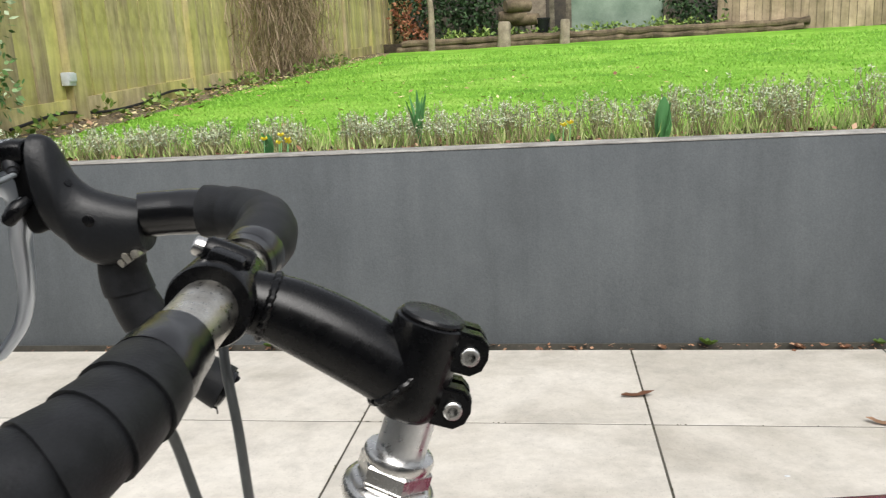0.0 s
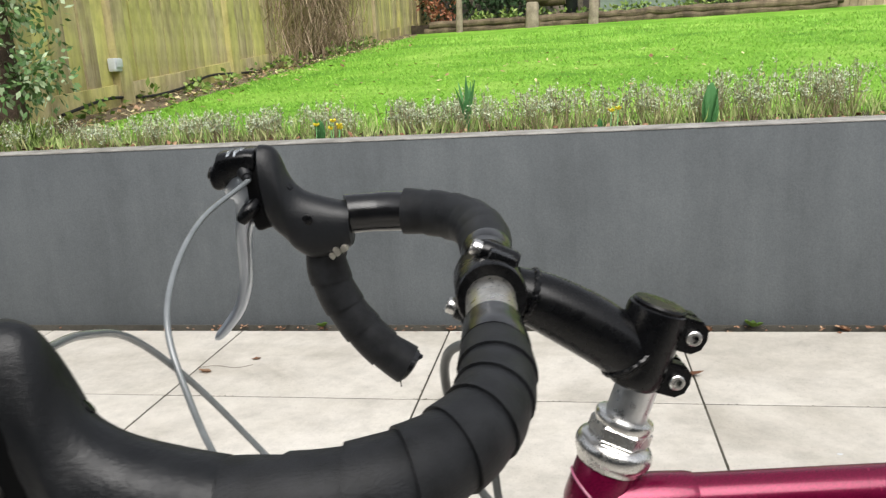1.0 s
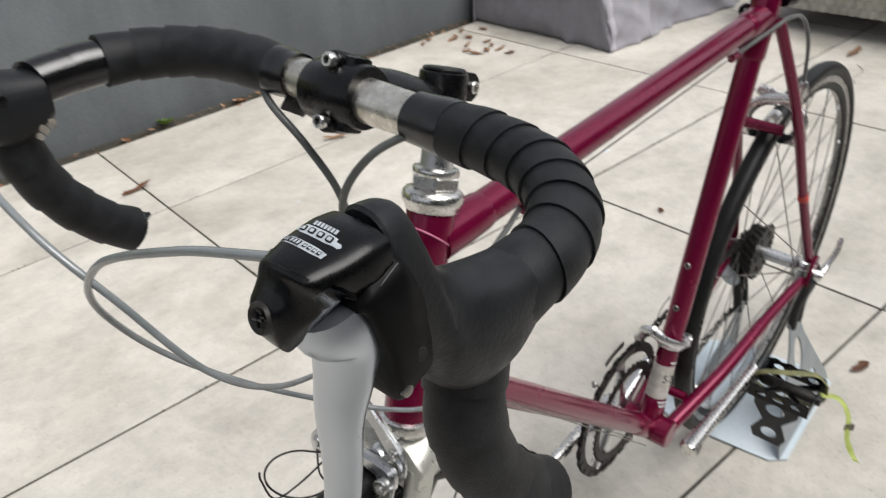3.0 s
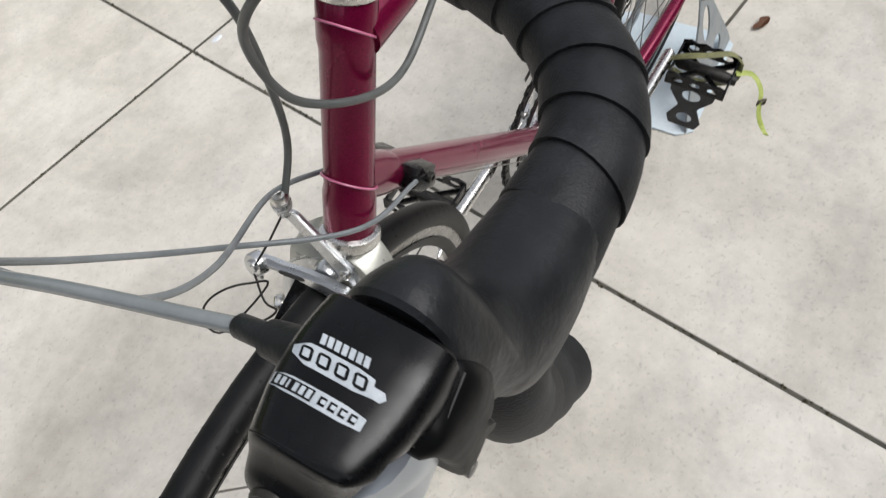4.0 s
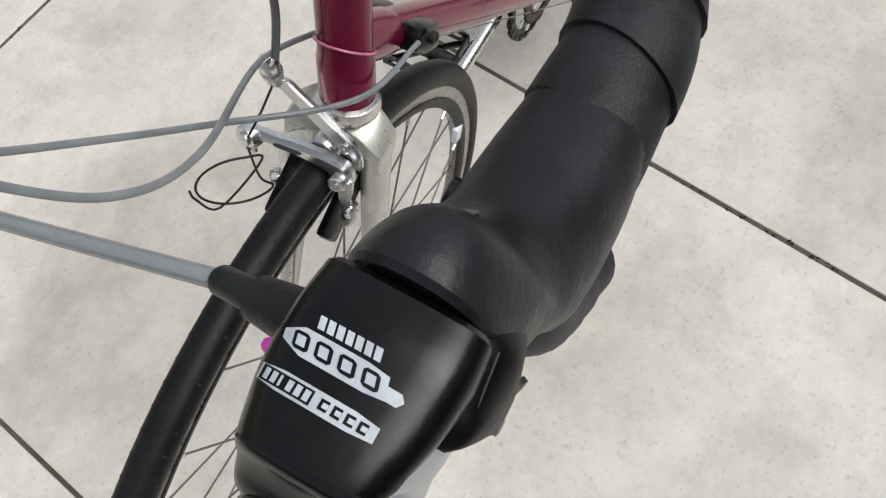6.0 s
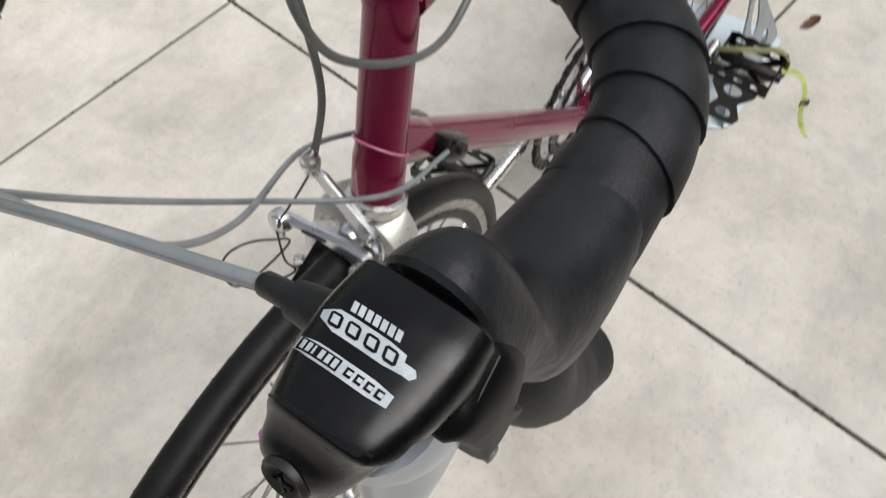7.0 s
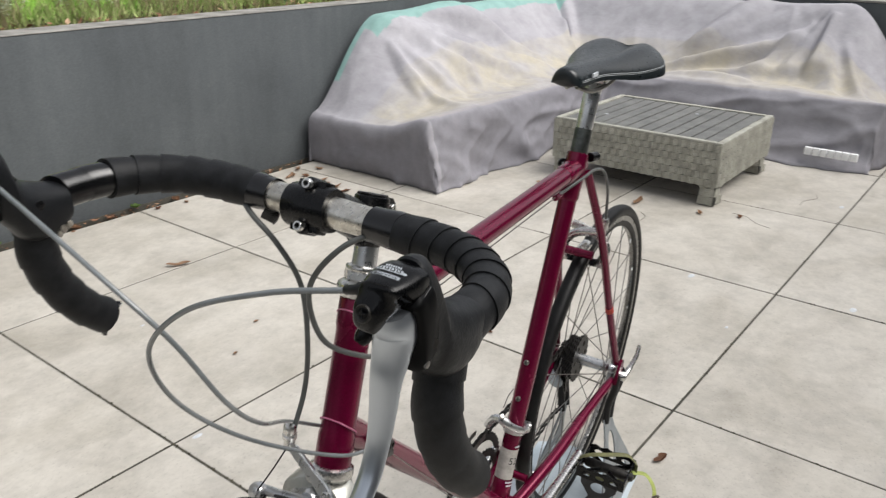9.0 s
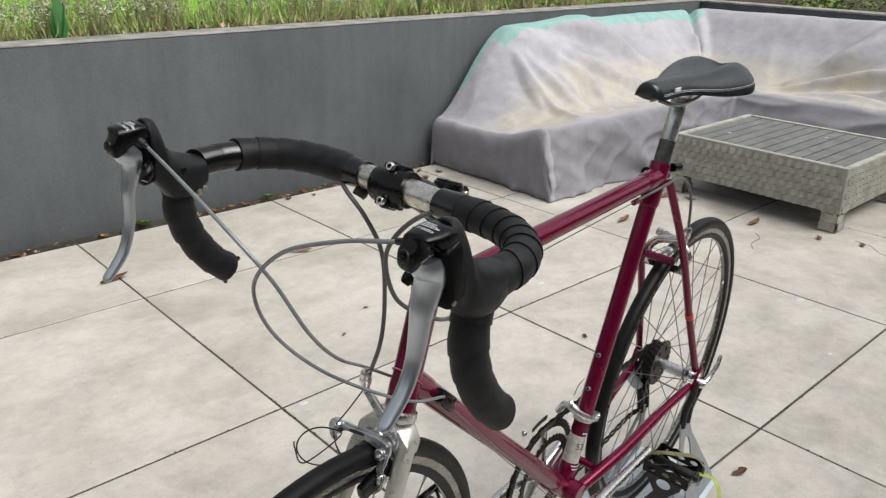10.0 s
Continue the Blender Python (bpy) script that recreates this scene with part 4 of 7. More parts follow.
# ---- the covered corner sofa ----
def sofa_cover():
    ob = thing("furniture_cover", "faded mauve cloth cover draped over an L-shaped corner sofa", "furniture cover")
    x0, x1, y0, yend = 1.965, 3.60, -0.17, -1.77  # front edges
    deep_a, deep_b = WY - 0.05 - y0, EX - 0.03 - x1
    na, nb = 190, 185
    # depth across the seat, height on the seat part, share of the back's rise
    prof = [(0.0, 0.0, 0), (0.003, 0.08, 0), (0.005, 0.16, 0), (0.004, 0.24, 0), (0.008, 0.30, 0), (0.022, 0.338, 0), (0.06, 0.352, 0), (0.14, 0.348, 0), (0.24, 0.340, 0), (0.34, 0.336, 0.02),
            (0.44, 0.345, 0.10), (0.53, 0.352, 0.22), (0.62, 0.36, 0.38), (0.70, 0.36, 0.55), (0.77, 0.36, 0.73), (0.83, 0.36, 0.88), (0.88, 0.36, 0.975), (0.92, 0.36, 1.0), (0.97, 0.36, 1.0), (0.995, 0.34, 0.93), (1.0, 0.2, 0.3), (1.0, 0.0, 0)]
    prof = lerp_rows(prof, 6)
    cols = []
    # long folds: centre of the fan, its angles, how far they reach
    rg = random.Random(11)
    fans = []
    for kx, ky, a0, a1, n, r0, r1, h in ((x1 + 0.22, y0 + 0.20, 140, 176, 3, 0.06, 1.60, 0.026), (x0 + 0.33, WY - 0.10, -40, -6, 7, 0.05, 1.55, 0.034), (x1 + 0.14, y0 + 0.08, -86, -40, 6, 0.10, 1.7, 0.050), (x1 + 0.34, y0 + 0.36, 36, 56, 3, 0.02, 0.5, 0.040),
                                         (x0 + 0.42, WY - 0.12, -115, -45, 5, 0.04, 0.80, 0.032), (EX - 0.10, yend + 0.50, 108, 215, 7, 0.04, 0.95, 0.040), (x0 + 0.55, y0 + 0.30, -170, 160, 5, 0.02, 0.26, 0.022)):
        for k in range(n):
            fans.append((kx, ky, radians(a0 + (a1 - a0) * (k + rg.uniform(0.15, 0.85)) / n), rg.uniform(0.017, 0.034), h * rg.uniform(0.35, 1.3), r0 + rg.uniform(0, 0.25), r1 * rg.uniform(0.55, 1.0), rg.uniform(-0.06, 0.08), rg.choice((-1, 1))))

    def folds(p):
        h = 0.0
        for kx, ky, a, w, amp, r0, r1, bend, lean in fans:
            dx, dy = p.x - kx, p.y - ky
            c, t = math.cos(a), math.sin(a)
            along, off = dx * c + dy * t, -dx * t + dy * c
            if r0 < along < r1:
                off += bend * along * along + 0.004 * math.sin(along * 9 + a * 5)
                ww = w * (0.8 + along) * (0.7 if off * lean > 0 else 1.9)
                u = (along - r0) / (r1 - r0)
                h += amp * math.exp(-((off / ww) ** 2)) * (4 * u * (1 - u)) ** 0.6
        return h

    def crease(a, b, c, sharp=3):
        """Ridged noise: narrow crests between soft hollows."""
        return max(0.0, 1 - 2.2 * abs(noise.noise(V(a, b, c)))) ** sharp

    for i in range(na):
        u = i / (na - 1)
        e = V(x0 + (x1 - x0) * u, y0, 0)
        mit = max(0.0, (u - 0.45) / 0.55)
        cols.append((e, V(deep_b * mit, deep_a, 0), u, 0.0, min(1.0, (e.x - x0) / 0.50)))
    for i in range(1, nb):
        u = i / (nb - 1)
        e = V(x1, y0 + (yend - y0) * u, 0)
        mit = max(0.0, (0.45 - u) / 0.45)
        cols.append((e, V(deep_b, deep_a * mit, 0), 1.0, u, min(1.0, (e.y - yend) / 0.45)))
    rows, wear_shade = [], []
    for ci, (e, dep, ua, ub, ramp) in enumerate(cols):
        rise = (ramp * ramp * (3 - 2 * ramp)) ** 0.8
        top = 0.375 + 0.03 * ub
        row, wr = [], []
        for d0, h, bk in prof:
            sag = 1.0
            if 0.03 < d0 < 0.5:
                h = h - 0.012 * math.sin(ua * 7 + ub * 9) * math.sin(math.pi * (d0 - 0.03) / 0.47)
            z = h * (1 - 0.25 * (1 - rise) * min(1, d0 / 0.9)) + bk * top * rise - (1 - rise) * 0.035 * math.sin(math.pi * d0) ** 2
            p = e + dep * d0
            p.z = z
            # folds that run from the seat's inner corner and down the skirts
            q = p - V(x1 + 0.25, y0 + 0.25, 0.35)
            deep = math.exp(-((math.atan2(q.y, q.x) - 0.80) / 0.045) ** 2) * min(1.0, max(0.0, q.length - 0.25) * 4)
            fold = folds(p) - 0.004 + 0.015 * noise.noise(V(p.x * 2.3, p.y * 2.3, p.z * 2.0)) + 0.004 * noise.noise(p * 9) - 0.08 * deep
            fold += 0.005 * crease(p.x * 1.6 - p.y * 2.6, p.x * 2.6 + p.y * 1.2, 2) + 0.004 * crease(p.x * 5 + p.y * 3, p.y * 6 - p.x * 2, 6)
            skirt = max(0.0, 1 - z / 0.34)
            out = V(-dep.y * 0 - (1 if ub > 0 else 0), -(1 if ub == 0 else 0), 0)
            if bk == 0 and d0 < 0.03:
                run = p.x - p.y
                wave = 0.030 * noise.noise(V((p.x + p.y) * 2.6, z * 1.5, 5)) + 0.030 * (0.45 - abs(noise.noise(V(run * 3.0 + z * 5, z * 2.5, 9))))
                wave += 0.036 * crease(run * 1.7 + z * 2.2, z * 4.5 - run * 0.9, 3) + 0.019 * crease(run * 4.0 - z * 3.0, z * 8, 7) + 0.003 * noise.noise(V(p.x * 14, p.y * 14, z * 14))
                seam = math.exp(-(((p.x - x0) ** 2 + (p.y - y0) ** 2) / 0.05**2))
                wave += seam * (0.007 * crease(z * 14, run * 6, 1, 2) - 0.003)
                p += out * (wave * (0.4 + skirt) + 0.015 * skirt)
            elif d0 < 0.99:
                p += V(-0.3 * (ub > 0), -0.3 * (ub == 0), 1.0) * fold * (0.6 + 0.9 * math.sin(math.pi * min(1, d0)))
            if ub > 0:
                p.x += 0.09 * min(1.0, z / 0.32) * max(0.0, 1 - d0 / 0.6)
            p.z = max(p.z, 0.003)
            cream = (1.0 if 0.03 < d0 < 0.62 else 0.0) * (0.35 + 0.65 * math.sin(math.pi * min(1, max(0, (d0 - 0.03) / 0.62)))) * (0.9 if rise > 0.1 else 0.4)
            teal = 1.0 if ub == 0 and ((ramp > 0.74 and d0 > 0.835 + 0.006 * math.sin(ua * 40)) or (ramp > 0.30 and d0 > 0.945)) else 0.0
            row.append(p)
            # third value paints shade on the skirts, least near the inner corner
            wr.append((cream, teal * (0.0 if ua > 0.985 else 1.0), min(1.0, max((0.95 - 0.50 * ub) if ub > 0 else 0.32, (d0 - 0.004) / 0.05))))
        for p in row:
            for cx, cy, push in ((x0, y0, V(-0.012, 0.020, 0)), (x1, yend, V(0.055, 0.055, 0))):
                near = math.exp(-(((p.x - cx) ** 2 + (p.y - cy) ** 2) / 0.15**2))
                p += push * near
        rows.append(row)
        wear_shade.append(wr)
    # the two ends hang to the floor
    for end, at in ((rows[0], 0), (rows[-1], len(rows))):
        ext = []
        side = V(-1, 0, 0) if at == 0 else V(0, -1, 0)
        falls = [(1 - c) for c in (0.004, 0.012, 0.03, 0.06, 0.11, 0.18, 0.27, 0.37, 0.48, 0.60, 0.72, 0.84, 0.93, 1.0)]
        for f in falls:
            row = []
            for p in end:
                run = p.x + p.y
                hang = (0.026 * min(1.0, ((1 - f) / 0.11) ** 0.5) if at == 0 else 0.010 * min(1.0, (1 - f) / 0.05)) - 0.004 * (1 - f)
                hang += min(1.0, (1 - f) * 5) * (0.016 * noise.noise(V(run * 3, f * 2, at)) + 0.024 * crease(run * 2.0 + f * 0.9, f * 1.6 - run, 4 + at) + 0.012 * crease(run * 6, f * 3 + run, 8))
                row.append(V(p.x, p.y, 0.003 + (p.z - 0.003) * f) + side * hang)
            ext.append(row)
        # the hanging ends carry painted shade too, deeper lower down
        if at == 0:
            rows = ext[::-1] + rows
            wear_shade = [[(0, 0, 0.30 + 0.65 * f**6) for w in wear_shade[0]] for f in falls[::-1]] + wear_shade
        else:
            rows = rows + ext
            wear_shade = wear_shade + [[(0, 0, 0.25 + 0.3 * f**6)] * len(prof) for f in falls]
    for _ in range(3):
        rows = [rows[0]] + [[b[0]] + [b[j] * 0.4 + (a[j] + c[j] + b[j - 1] + b[j + 1]) * 0.15 for j in range(1, len(b) - 1)] + [b[-1]] for a, b, c in zip(rows, rows[1:], rows[2:])] + [rows[-1]]
    k = len(prof)
    verts = [tuple(p) for r in rows for p in r]
    faces = [(i * k + j, (i + 1) * k + j, (i + 1) * k + j + 1, i * k + j + 1) for i in range(len(rows) - 1) for j in range(k - 1)]
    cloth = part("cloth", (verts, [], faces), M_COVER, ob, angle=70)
    att = cloth.data.color_attributes.new("wear_shade", "FLOAT_COLOR", "POINT")
    flat = [w for r in wear_shade for w in r]
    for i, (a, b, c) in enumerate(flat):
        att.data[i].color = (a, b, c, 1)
    thick = cloth.modifiers.new("thick", "SOLIDIFY")
    thick.thickness = 0.003
    # maker's mark as plain white blocks
    yy = -1.425
    for w in (0.036, 0.032, 0.030, 0.030, 0.028, 0.032, 0.036):
        part("print", boxed((x1 - 0.054, yy - w, 0.066), (x1 - 0.026, yy, 0.105), 0.001), M_BRIGHT, ob, "white printed block")
        yy -= w + 0.006
    return ob


sofa_cover()


# ---- the wicker table ----
def weave(lo, hi, normal, rows, step):
    """A woven panel between two lower corners, with strands that go over and under upright ribs."""
    bm = bmesh.new()
    a, b = Vector(lo), Vector((hi[0], hi[1], lo[2]))
    way = (b - a).normalized()
    n, h = Vector(normal), hi[2] - lo[2]
    length = (b - a).length
    cells = max(2, round(length / step))
    rh = h / rows
    for r in range(rows):
        rowv = []
        for c in range(cells * 2 + 1):
            u = c / (cells * 2)
            over = math.sin(math.pi * (u * cells + r // 4 % 2 + 0.5)) * 0.0045
            p = a + way * length * u + n * (0.0055 + over)
            zc = lo[2] + (r + 0.5) * rh
            rowv.append([bm.verts.new((p.x, p.y, zc - rh * 0.49)), bm.verts.new((p.x + n.x * 0.0012, p.y + n.y * 0.0012, zc)), bm.verts.new((p.x, p.y, zc + rh * 0.49))])
        for p, q in zip(rowv, rowv[1:]):
            for j in (0, 1):
                bm.faces.new((p[j], q[j], q[j + 1], p[j + 1]))
    return bm


def wicker_table(x0, y0, x1, y1, top, low):
    ob = thing("coffee_table", "low square grey wicker table with dark slatted top", "table", m=pose(0, 0, 0))
    part("frame", boxed((x0 + 0.008, y0 + 0.008, low), (x1 - 0.008, y1 - 0.008, top - 0.02), 0.004), M_SLAT, ob)
    for lo, hi, n in (((x0, y0, low), (x1, y0, top - 0.012), (0, -1, 0)), ((x1, y1, low), (x0, y1, top - 0.012), (0, 1, 0)), ((x0, y1, low), (x0, y0, top - 0.012), (-1, 0, 0)), ((x1, y0, low), (x1, y1, top - 0.012), (1, 0, 0))):
        part("wicker_side", weave(lo, hi, n, 24, 0.020), M_WICKER, ob, "woven grey rattan side")
    rim = 0.026
    for lo, hi in (((x0 - 0.004, y0 - 0.004), (x1 + 0.004, y0 + rim)), ((x0 - 0.004, y1 - rim), (x1 + 0.004, y1 + 0.004)), ((x0 - 0.004, y0 + rim + 0.001), (x0 + rim, y1 - rim - 0.001)), ((x1 - rim, y0 + rim + 0.001), (x1 + 0.004, y1 - rim - 0.001))):
        part("rim", boxed((*lo, top - 0.018), (*hi, top), 0.007), M_WICKER, ob, "rounded wicker rim")
    for cx, cy in ((x0, y0), (x1, y0), (x0, y1), (x1, y1)):
        part("corner_post", tube([(cx, cy, low), (cx, cy, (low + top) / 2), (cx, cy, top - 0.010)], 0.0085, 10), M_WICKER, ob, "wrapped wicker corner")
    n = 12
    w = (y1 - y0 - 2 * rim - 0.006) / n
    for k in range(n):
        ya = y0 + rim + 0.003 + k * w
        part("slat", boxed((x0 + rim + 0.003, ya + 0.0045, top - 0.022), (x1 - rim - 0.003, ya + w - 0.0045, top - 0.006), 0.002), M_SLAT, ob)
    for lx in (x0 + 0.005, x1 - 0.075):
        for ly in (y0 + 0.005, y1 - 0.075):
            leg = part("leg", boxed((lx + 0.004, ly + 0.004, 0.0), (lx + 0.066, ly + 0.066, low + 0.01), 0.004), M_SLAT, ob)
            for lo, hi, nn in (((lx, ly, 0.006), (lx + 0.07, ly, low), (0, -1, 0)), ((lx, ly + 0.07, 0.006), (lx, ly, low), (-1, 0, 0)), ((lx + 0.07, ly, 0.006), (lx + 0.07, ly + 0.07, low), (1, 0, 0))):
                part("wicker_wrap", weave(lo, hi, nn, 9, 0.030), M_WICKER, leg)
    return ob


wicker_table(2.565, -1.30, 3.30, -0.46, 0.30, 0.095)
for x, y in ((2.80, -0.62), (3.10, -0.98)):
    tagged(part("petal", turned([(0.009, 0), (0.008, 0.001), (0.003, 0.0015)], (x, y, 0.2945), (0, 0, 1), 10), M_WHITE), "small white spot on the table's slats", "petal", "petals on the patio")


# ---- the bicycle: x to the rear, y to its right, z up, from a point on the ground below the frame ----
bike = thing("bicycle", "magenta steel road bicycle with black drop bar, in a stand", "bicycle", m=pose(-0.0232, -1.842, 0, 0, 0, 10.07) @ Matrix.Scale(1.0097, 4))
HT, HB = V(-0.3438, 0, 0.8353), V(-0.3998, 0, 0.6785)  # head tube, top and bottom
STEER = (HT - HB).normalized()
BB, SC = V(0.070, 0, 0.2680), V(0.2416, 0, 0.816)  # bottom bracket, seat cluster
SEAT = (SC - BB).normalized()
RA, FA = V(0.491, 0, 0.3290), V(-0.534, 0, 0.331)  # axles
RAD = 0.331
LEAN = pose(0, 0.006, 0) @ pose(0, 0, 0.662) @ pose(0, 0, 0, 5.5, 0, 0) @ pose(0, 0, -0.662)  # the fork and its wheel lean a little
REAR = pose(-0.372, -0.0007, 0.757) @ pose(0, 0, 0, 0, 0, -1.13) @ pose(0, 0, 0, 3.45, 0, 0) @ pose(0.372, 0, -0.757)  # so does the frame behind the head tube


def bpart(name, bm, mat, parent=bike, label="", **kw):
    return part(name, bm, mat, parent, label, **kw)


def bolt(at, axis, r=0.0035, h=0.004, mat=M_STEEL, parent=bike, name="bolt", label=""):
    """A round socket-head bolt."""
    bm = turned([(r, 0), (r, h * 0.8), (r * 0.85, h), (r * 0.54, h), (r * 0.52, -h * 0.8), (0.0002, -h * 0.8)], at, axis, 14)
    return bpart(name, bm, mat, parent, label)


# frame
bpart("head_tube", turned([(0.0172, 0.0), (0.0180, 0.001), (0.0180, 0.030), (0.0168, 0.036), (0.0168, 0.132), (0.0180, 0.138), (0.0180, 0.168), (0.0174, 0.169)], HB, STEER, 28), M_PAINT)
TT0, TT1 = V(-0.350, 0, 0.810), V(0.2365, 0, 0.812)
DT0, DT1 = V(-0.386, 0, 0.713), BB + V(-0.01, 0, 0.006)
bpart("top_tube", tube([TT0.lerp(TT1, k / 6) for k in range(7)], 0.0143, 24), M_PAINT)
bpart("down_tube", tube([DT0.lerp(DT1, k / 6) for k in range(7)], 0.0150, 24), M_PAINT)
bpart("seat_tube", tube([BB, BB.lerp(SC, 0.5), SC + SEAT * 0.012], 0.0145, 24), M_PAINT)
for a, b, r in ((TT0, TT1, 0.0162), (DT0, DT1, 0.0168)):
    w = (b - a).normalized()
    pts = [a, a + w * 0.035, a + w * 0.05, a + w * 0.054]
    bpart("lug", tube(pts, [r, r, r - 0.0004, r - 0.0012], 24), M_PAINT)
bpart("lug", tube([TT1 - (TT1 - TT0).normalized() * q for q in (0.05, 0.046, 0.03, 0.0)], [0.0146, 0.0158, 0.0164, 0.0164], 24), M_PAINT)
bpart("seat_lug", turned([(0.0148, -0.055), (0.0165, -0.05), (0.0168, -0.01), (0.0172, 0.012), (0.0168, 0.020), (0.0142, 0.021)], SC, SEAT, 28), M_PAINT)
bpart("bottom_bracket_shell", turned([(0.018, -0.036), (0.0205, -0.034), (0.0205, 0.034), (0.018, 0.036)], BB, (0, 1, 0), 28), M_PAINT)
bpart("lug", tube([DT1 - (DT1 - DT0).normalized() * q for q in (0.045, 0.042, 0.02, 0.0)], [0.0152, 0.0166, 0.0174, 0.018], 24), M_PAINT)
bpart("lug", tube([BB + SEAT * q for q in (0.0, 0.03, 0.046, 0.049)], [0.0185, 0.017, 0.0160, 0.0147], 24), M_PAINT)
for z, r in ((0.038, 0.0182), (0.143, 0.0182)):
    pts = [HB + STEER * (z + 0.010 * math.cos(a)) + V(-STEER.z, 0, STEER.x) * r * math.cos(a) + V(0, 1, 0) * r * math.sin(a) for a in [k * 6.2832 / 28 for k in range(28)]]
    bpart("lug_line", tube(pts, 0.0008, 6, loop=True), M_LINING, label="thin pale pink lining round the lug")
for sgn in (-1, 1):
    a = BB + V(0.012, 0.026 * sgn, 0.0)
    b = RA + V(-0.022, 0.064 * sgn, -0.012)
    bpart("chain_stay", tube(curve([a, a.lerp(b, 0.35) + V(0, 0.004 * sgn, 0), a.lerp(b, 0.7), b], 5), [0.0108] * 5 + [0.0105] * 5 + [0.0088] * 5 + [0.0068], 16), M_PAINT)
    a = SC + V(0.014, 0.017 * sgn, -0.012)
    b = RA + V(-0.010, 0.064 * sgn, 0.022)
    p = curve([a, a.lerp(b, 0.3) + V(0, 0.008 * sgn, 0), a.lerp(b, 0.65) + V(0, 0.003 * sgn, 0), b], 6)
    bpart("seat_stay", tube(p, 0.0072, 16), M_PAINT)
    if sgn < 0:
        bpart("tape_band", tube([p[12], p[12].lerp(p[13], 0.45)], 0.0080, 16), M_RED, label="red tape round the seat stay")
    out = [(-0.020, 0.018), (-0.004, 0.030), (0.008, 0.024), (0.010, 0.006), (0.004, -0.010), (-0.012, -0.020), (-0.030, -0.018), (-0.030, -0.008)]
    bpart("dropout", prism(out, 0.006, axes(RA + V(0, 0.067 * sgn - 0.003 + 0.006 * (sgn > 0), 0), (1, 0, 0), (0, 0, 1)), 0.001), M_PAINT)
bpart("brake_bridge", tube([V(0.326, -0.026, 0.636), V(0.326, 0, 0.636), V(0.326, 0.026, 0.636)], 0.0075, 14), M_PAINT)
bpart("chain_stay_bridge", tube([V(0.135, -0.024, 0.284), V(0.135, 0.024, 0.284)], 0.007, 12), M_PAINT)
for q in (0.190, 0.252):
    bolt(BB + SEAT * q + V(-0.0140, 0, 0.004), (-1, 0, 0.3), 0.0042, 0.004, M_STEEL, name="bottle_boss")
bolt(V(-0.10, -0.0, 0.462) + V(0.004, 0, 0.01), (0.7, 0, 0.7), 0.0042, 0.004, M_STEEL, name="bottle_boss")
# decal on the seat tube: a silver panel with unreadable lines
bpart("decal", turned([(0.0148, 0.050), (0.0148, 0.102)], BB, SEAT, 28), M_DECAL, label="worn silver decal round the foot of the seat tube")
SIDE = V(-SEAT.z, 0, SEAT.x)  # forward, square to the seat tube


def on_tube(bm, base, r, turn):
    """Wrap a flat mesh round the seat tube: its x goes round, its y up the tube."""
    for v in bm.verts:
        a = turn + v.co.x / r
        v.co = base + SEAT * v.co.y + (SIDE * math.cos(a) + V(0, -1, 0) * math.sin(a)) * (r + v.co.z)
    return bm


def lettering(words, size):
    """Flat letters as a mesh, centred."""
    cu = bpy.data.curves.new("letters", "FONT")
    cu.body, cu.size, cu.align_x, cu.align_y = words, size, "CENTER", "CENTER"
    ob = bpy.data.objects.new("letters", cu)
    bm = bmesh.new()
    bm.from_mesh(ob.to_mesh())
    bpy.data.objects.remove(ob)
    bmesh.ops.subdivide_edges(bm, edges=[e for e in bm.edges if e.calc_length() > 0.003], cuts=2)
    return bm


bpart("number", on_tube(lettering("520", 0.017), BB + SEAT * 0.082, 0.0150, 1.35), M_CHAIN, label="dark number on the silver decal")
for y, w in ((0.046, 0.024), (0.040, 0.018), (0.108, 0.014)):  # lines too worn to read
    bm = bmesh.new()
    bmesh.ops.create_grid(bm, x_segments=8, y_segments=1, size=0.5, matrix=Matrix.Diagonal((w, 0.0028, 1, 1)))
    bpart("decal_line", on_tube(bm, BB + SEAT * y, 0.0151 if y > 0.06 else 0.0166, 1.35), M_WHITE, label="worn white line of print")

# headset and stem
bpart("headset_cup", turned([(0.0178, -0.003), (0.0192, -0.002), (0.0198, 0.001), (0.0214, 0.0025), (0.0224, 0.0050), (0.0226, 0.0078), (0.0219, 0.0106), (0.0204, 0.0125), (0.0180, 0.0136), (0.0160, 0.0140)], HT, STEER, 40), M_CHROME, label="bulging chrome headset cup")
bpart("headset_cup", turned([(0.0178, 0.001), (0.0212, -0.001), (0.0218, -0.007), (0.0205, -0.011), (0.0178, -0.013)], HB, STEER, 32), M_CHROME, label="chrome lower headset cup")
bpart("locknut", turned([(0.0150, 0.0138), (0.0176, 0.0142), (0.0182, 0.0152), (0.0182, 0.0222), (0.0172, 0.0234)], HT, STEER, 6), M_CHROME, label="chrome hexagonal locknut", angle=25)
bpart("locknut_collar", turned([(0.0160, 0.0226), (0.0168, 0.0236), (0.0170, 0.0270), (0.0163, 0.0284), (0.0138, 0.0290), (0.0118, 0.0290)], HT, STEER, 32), M_CHROME)
bpart("quill", turned([(0.0119, 0.0), (0.0119, 0.064)], HT, STEER, 28), M_ALLOY, label="grey alloy quill shaft")

BAR, BAR0 = V(-0.4091, 0, 0.9435), V(-0.407, 0, 0.9445)  # the clamp; the point about which the bar below is drawn
TURN_BAR = Matrix.Translation(BAR + V(0, -0.008, 0)) @ pose(0, 0, 0, 3.5, 0, -2.5) @ Matrix.Translation(-BAR0)


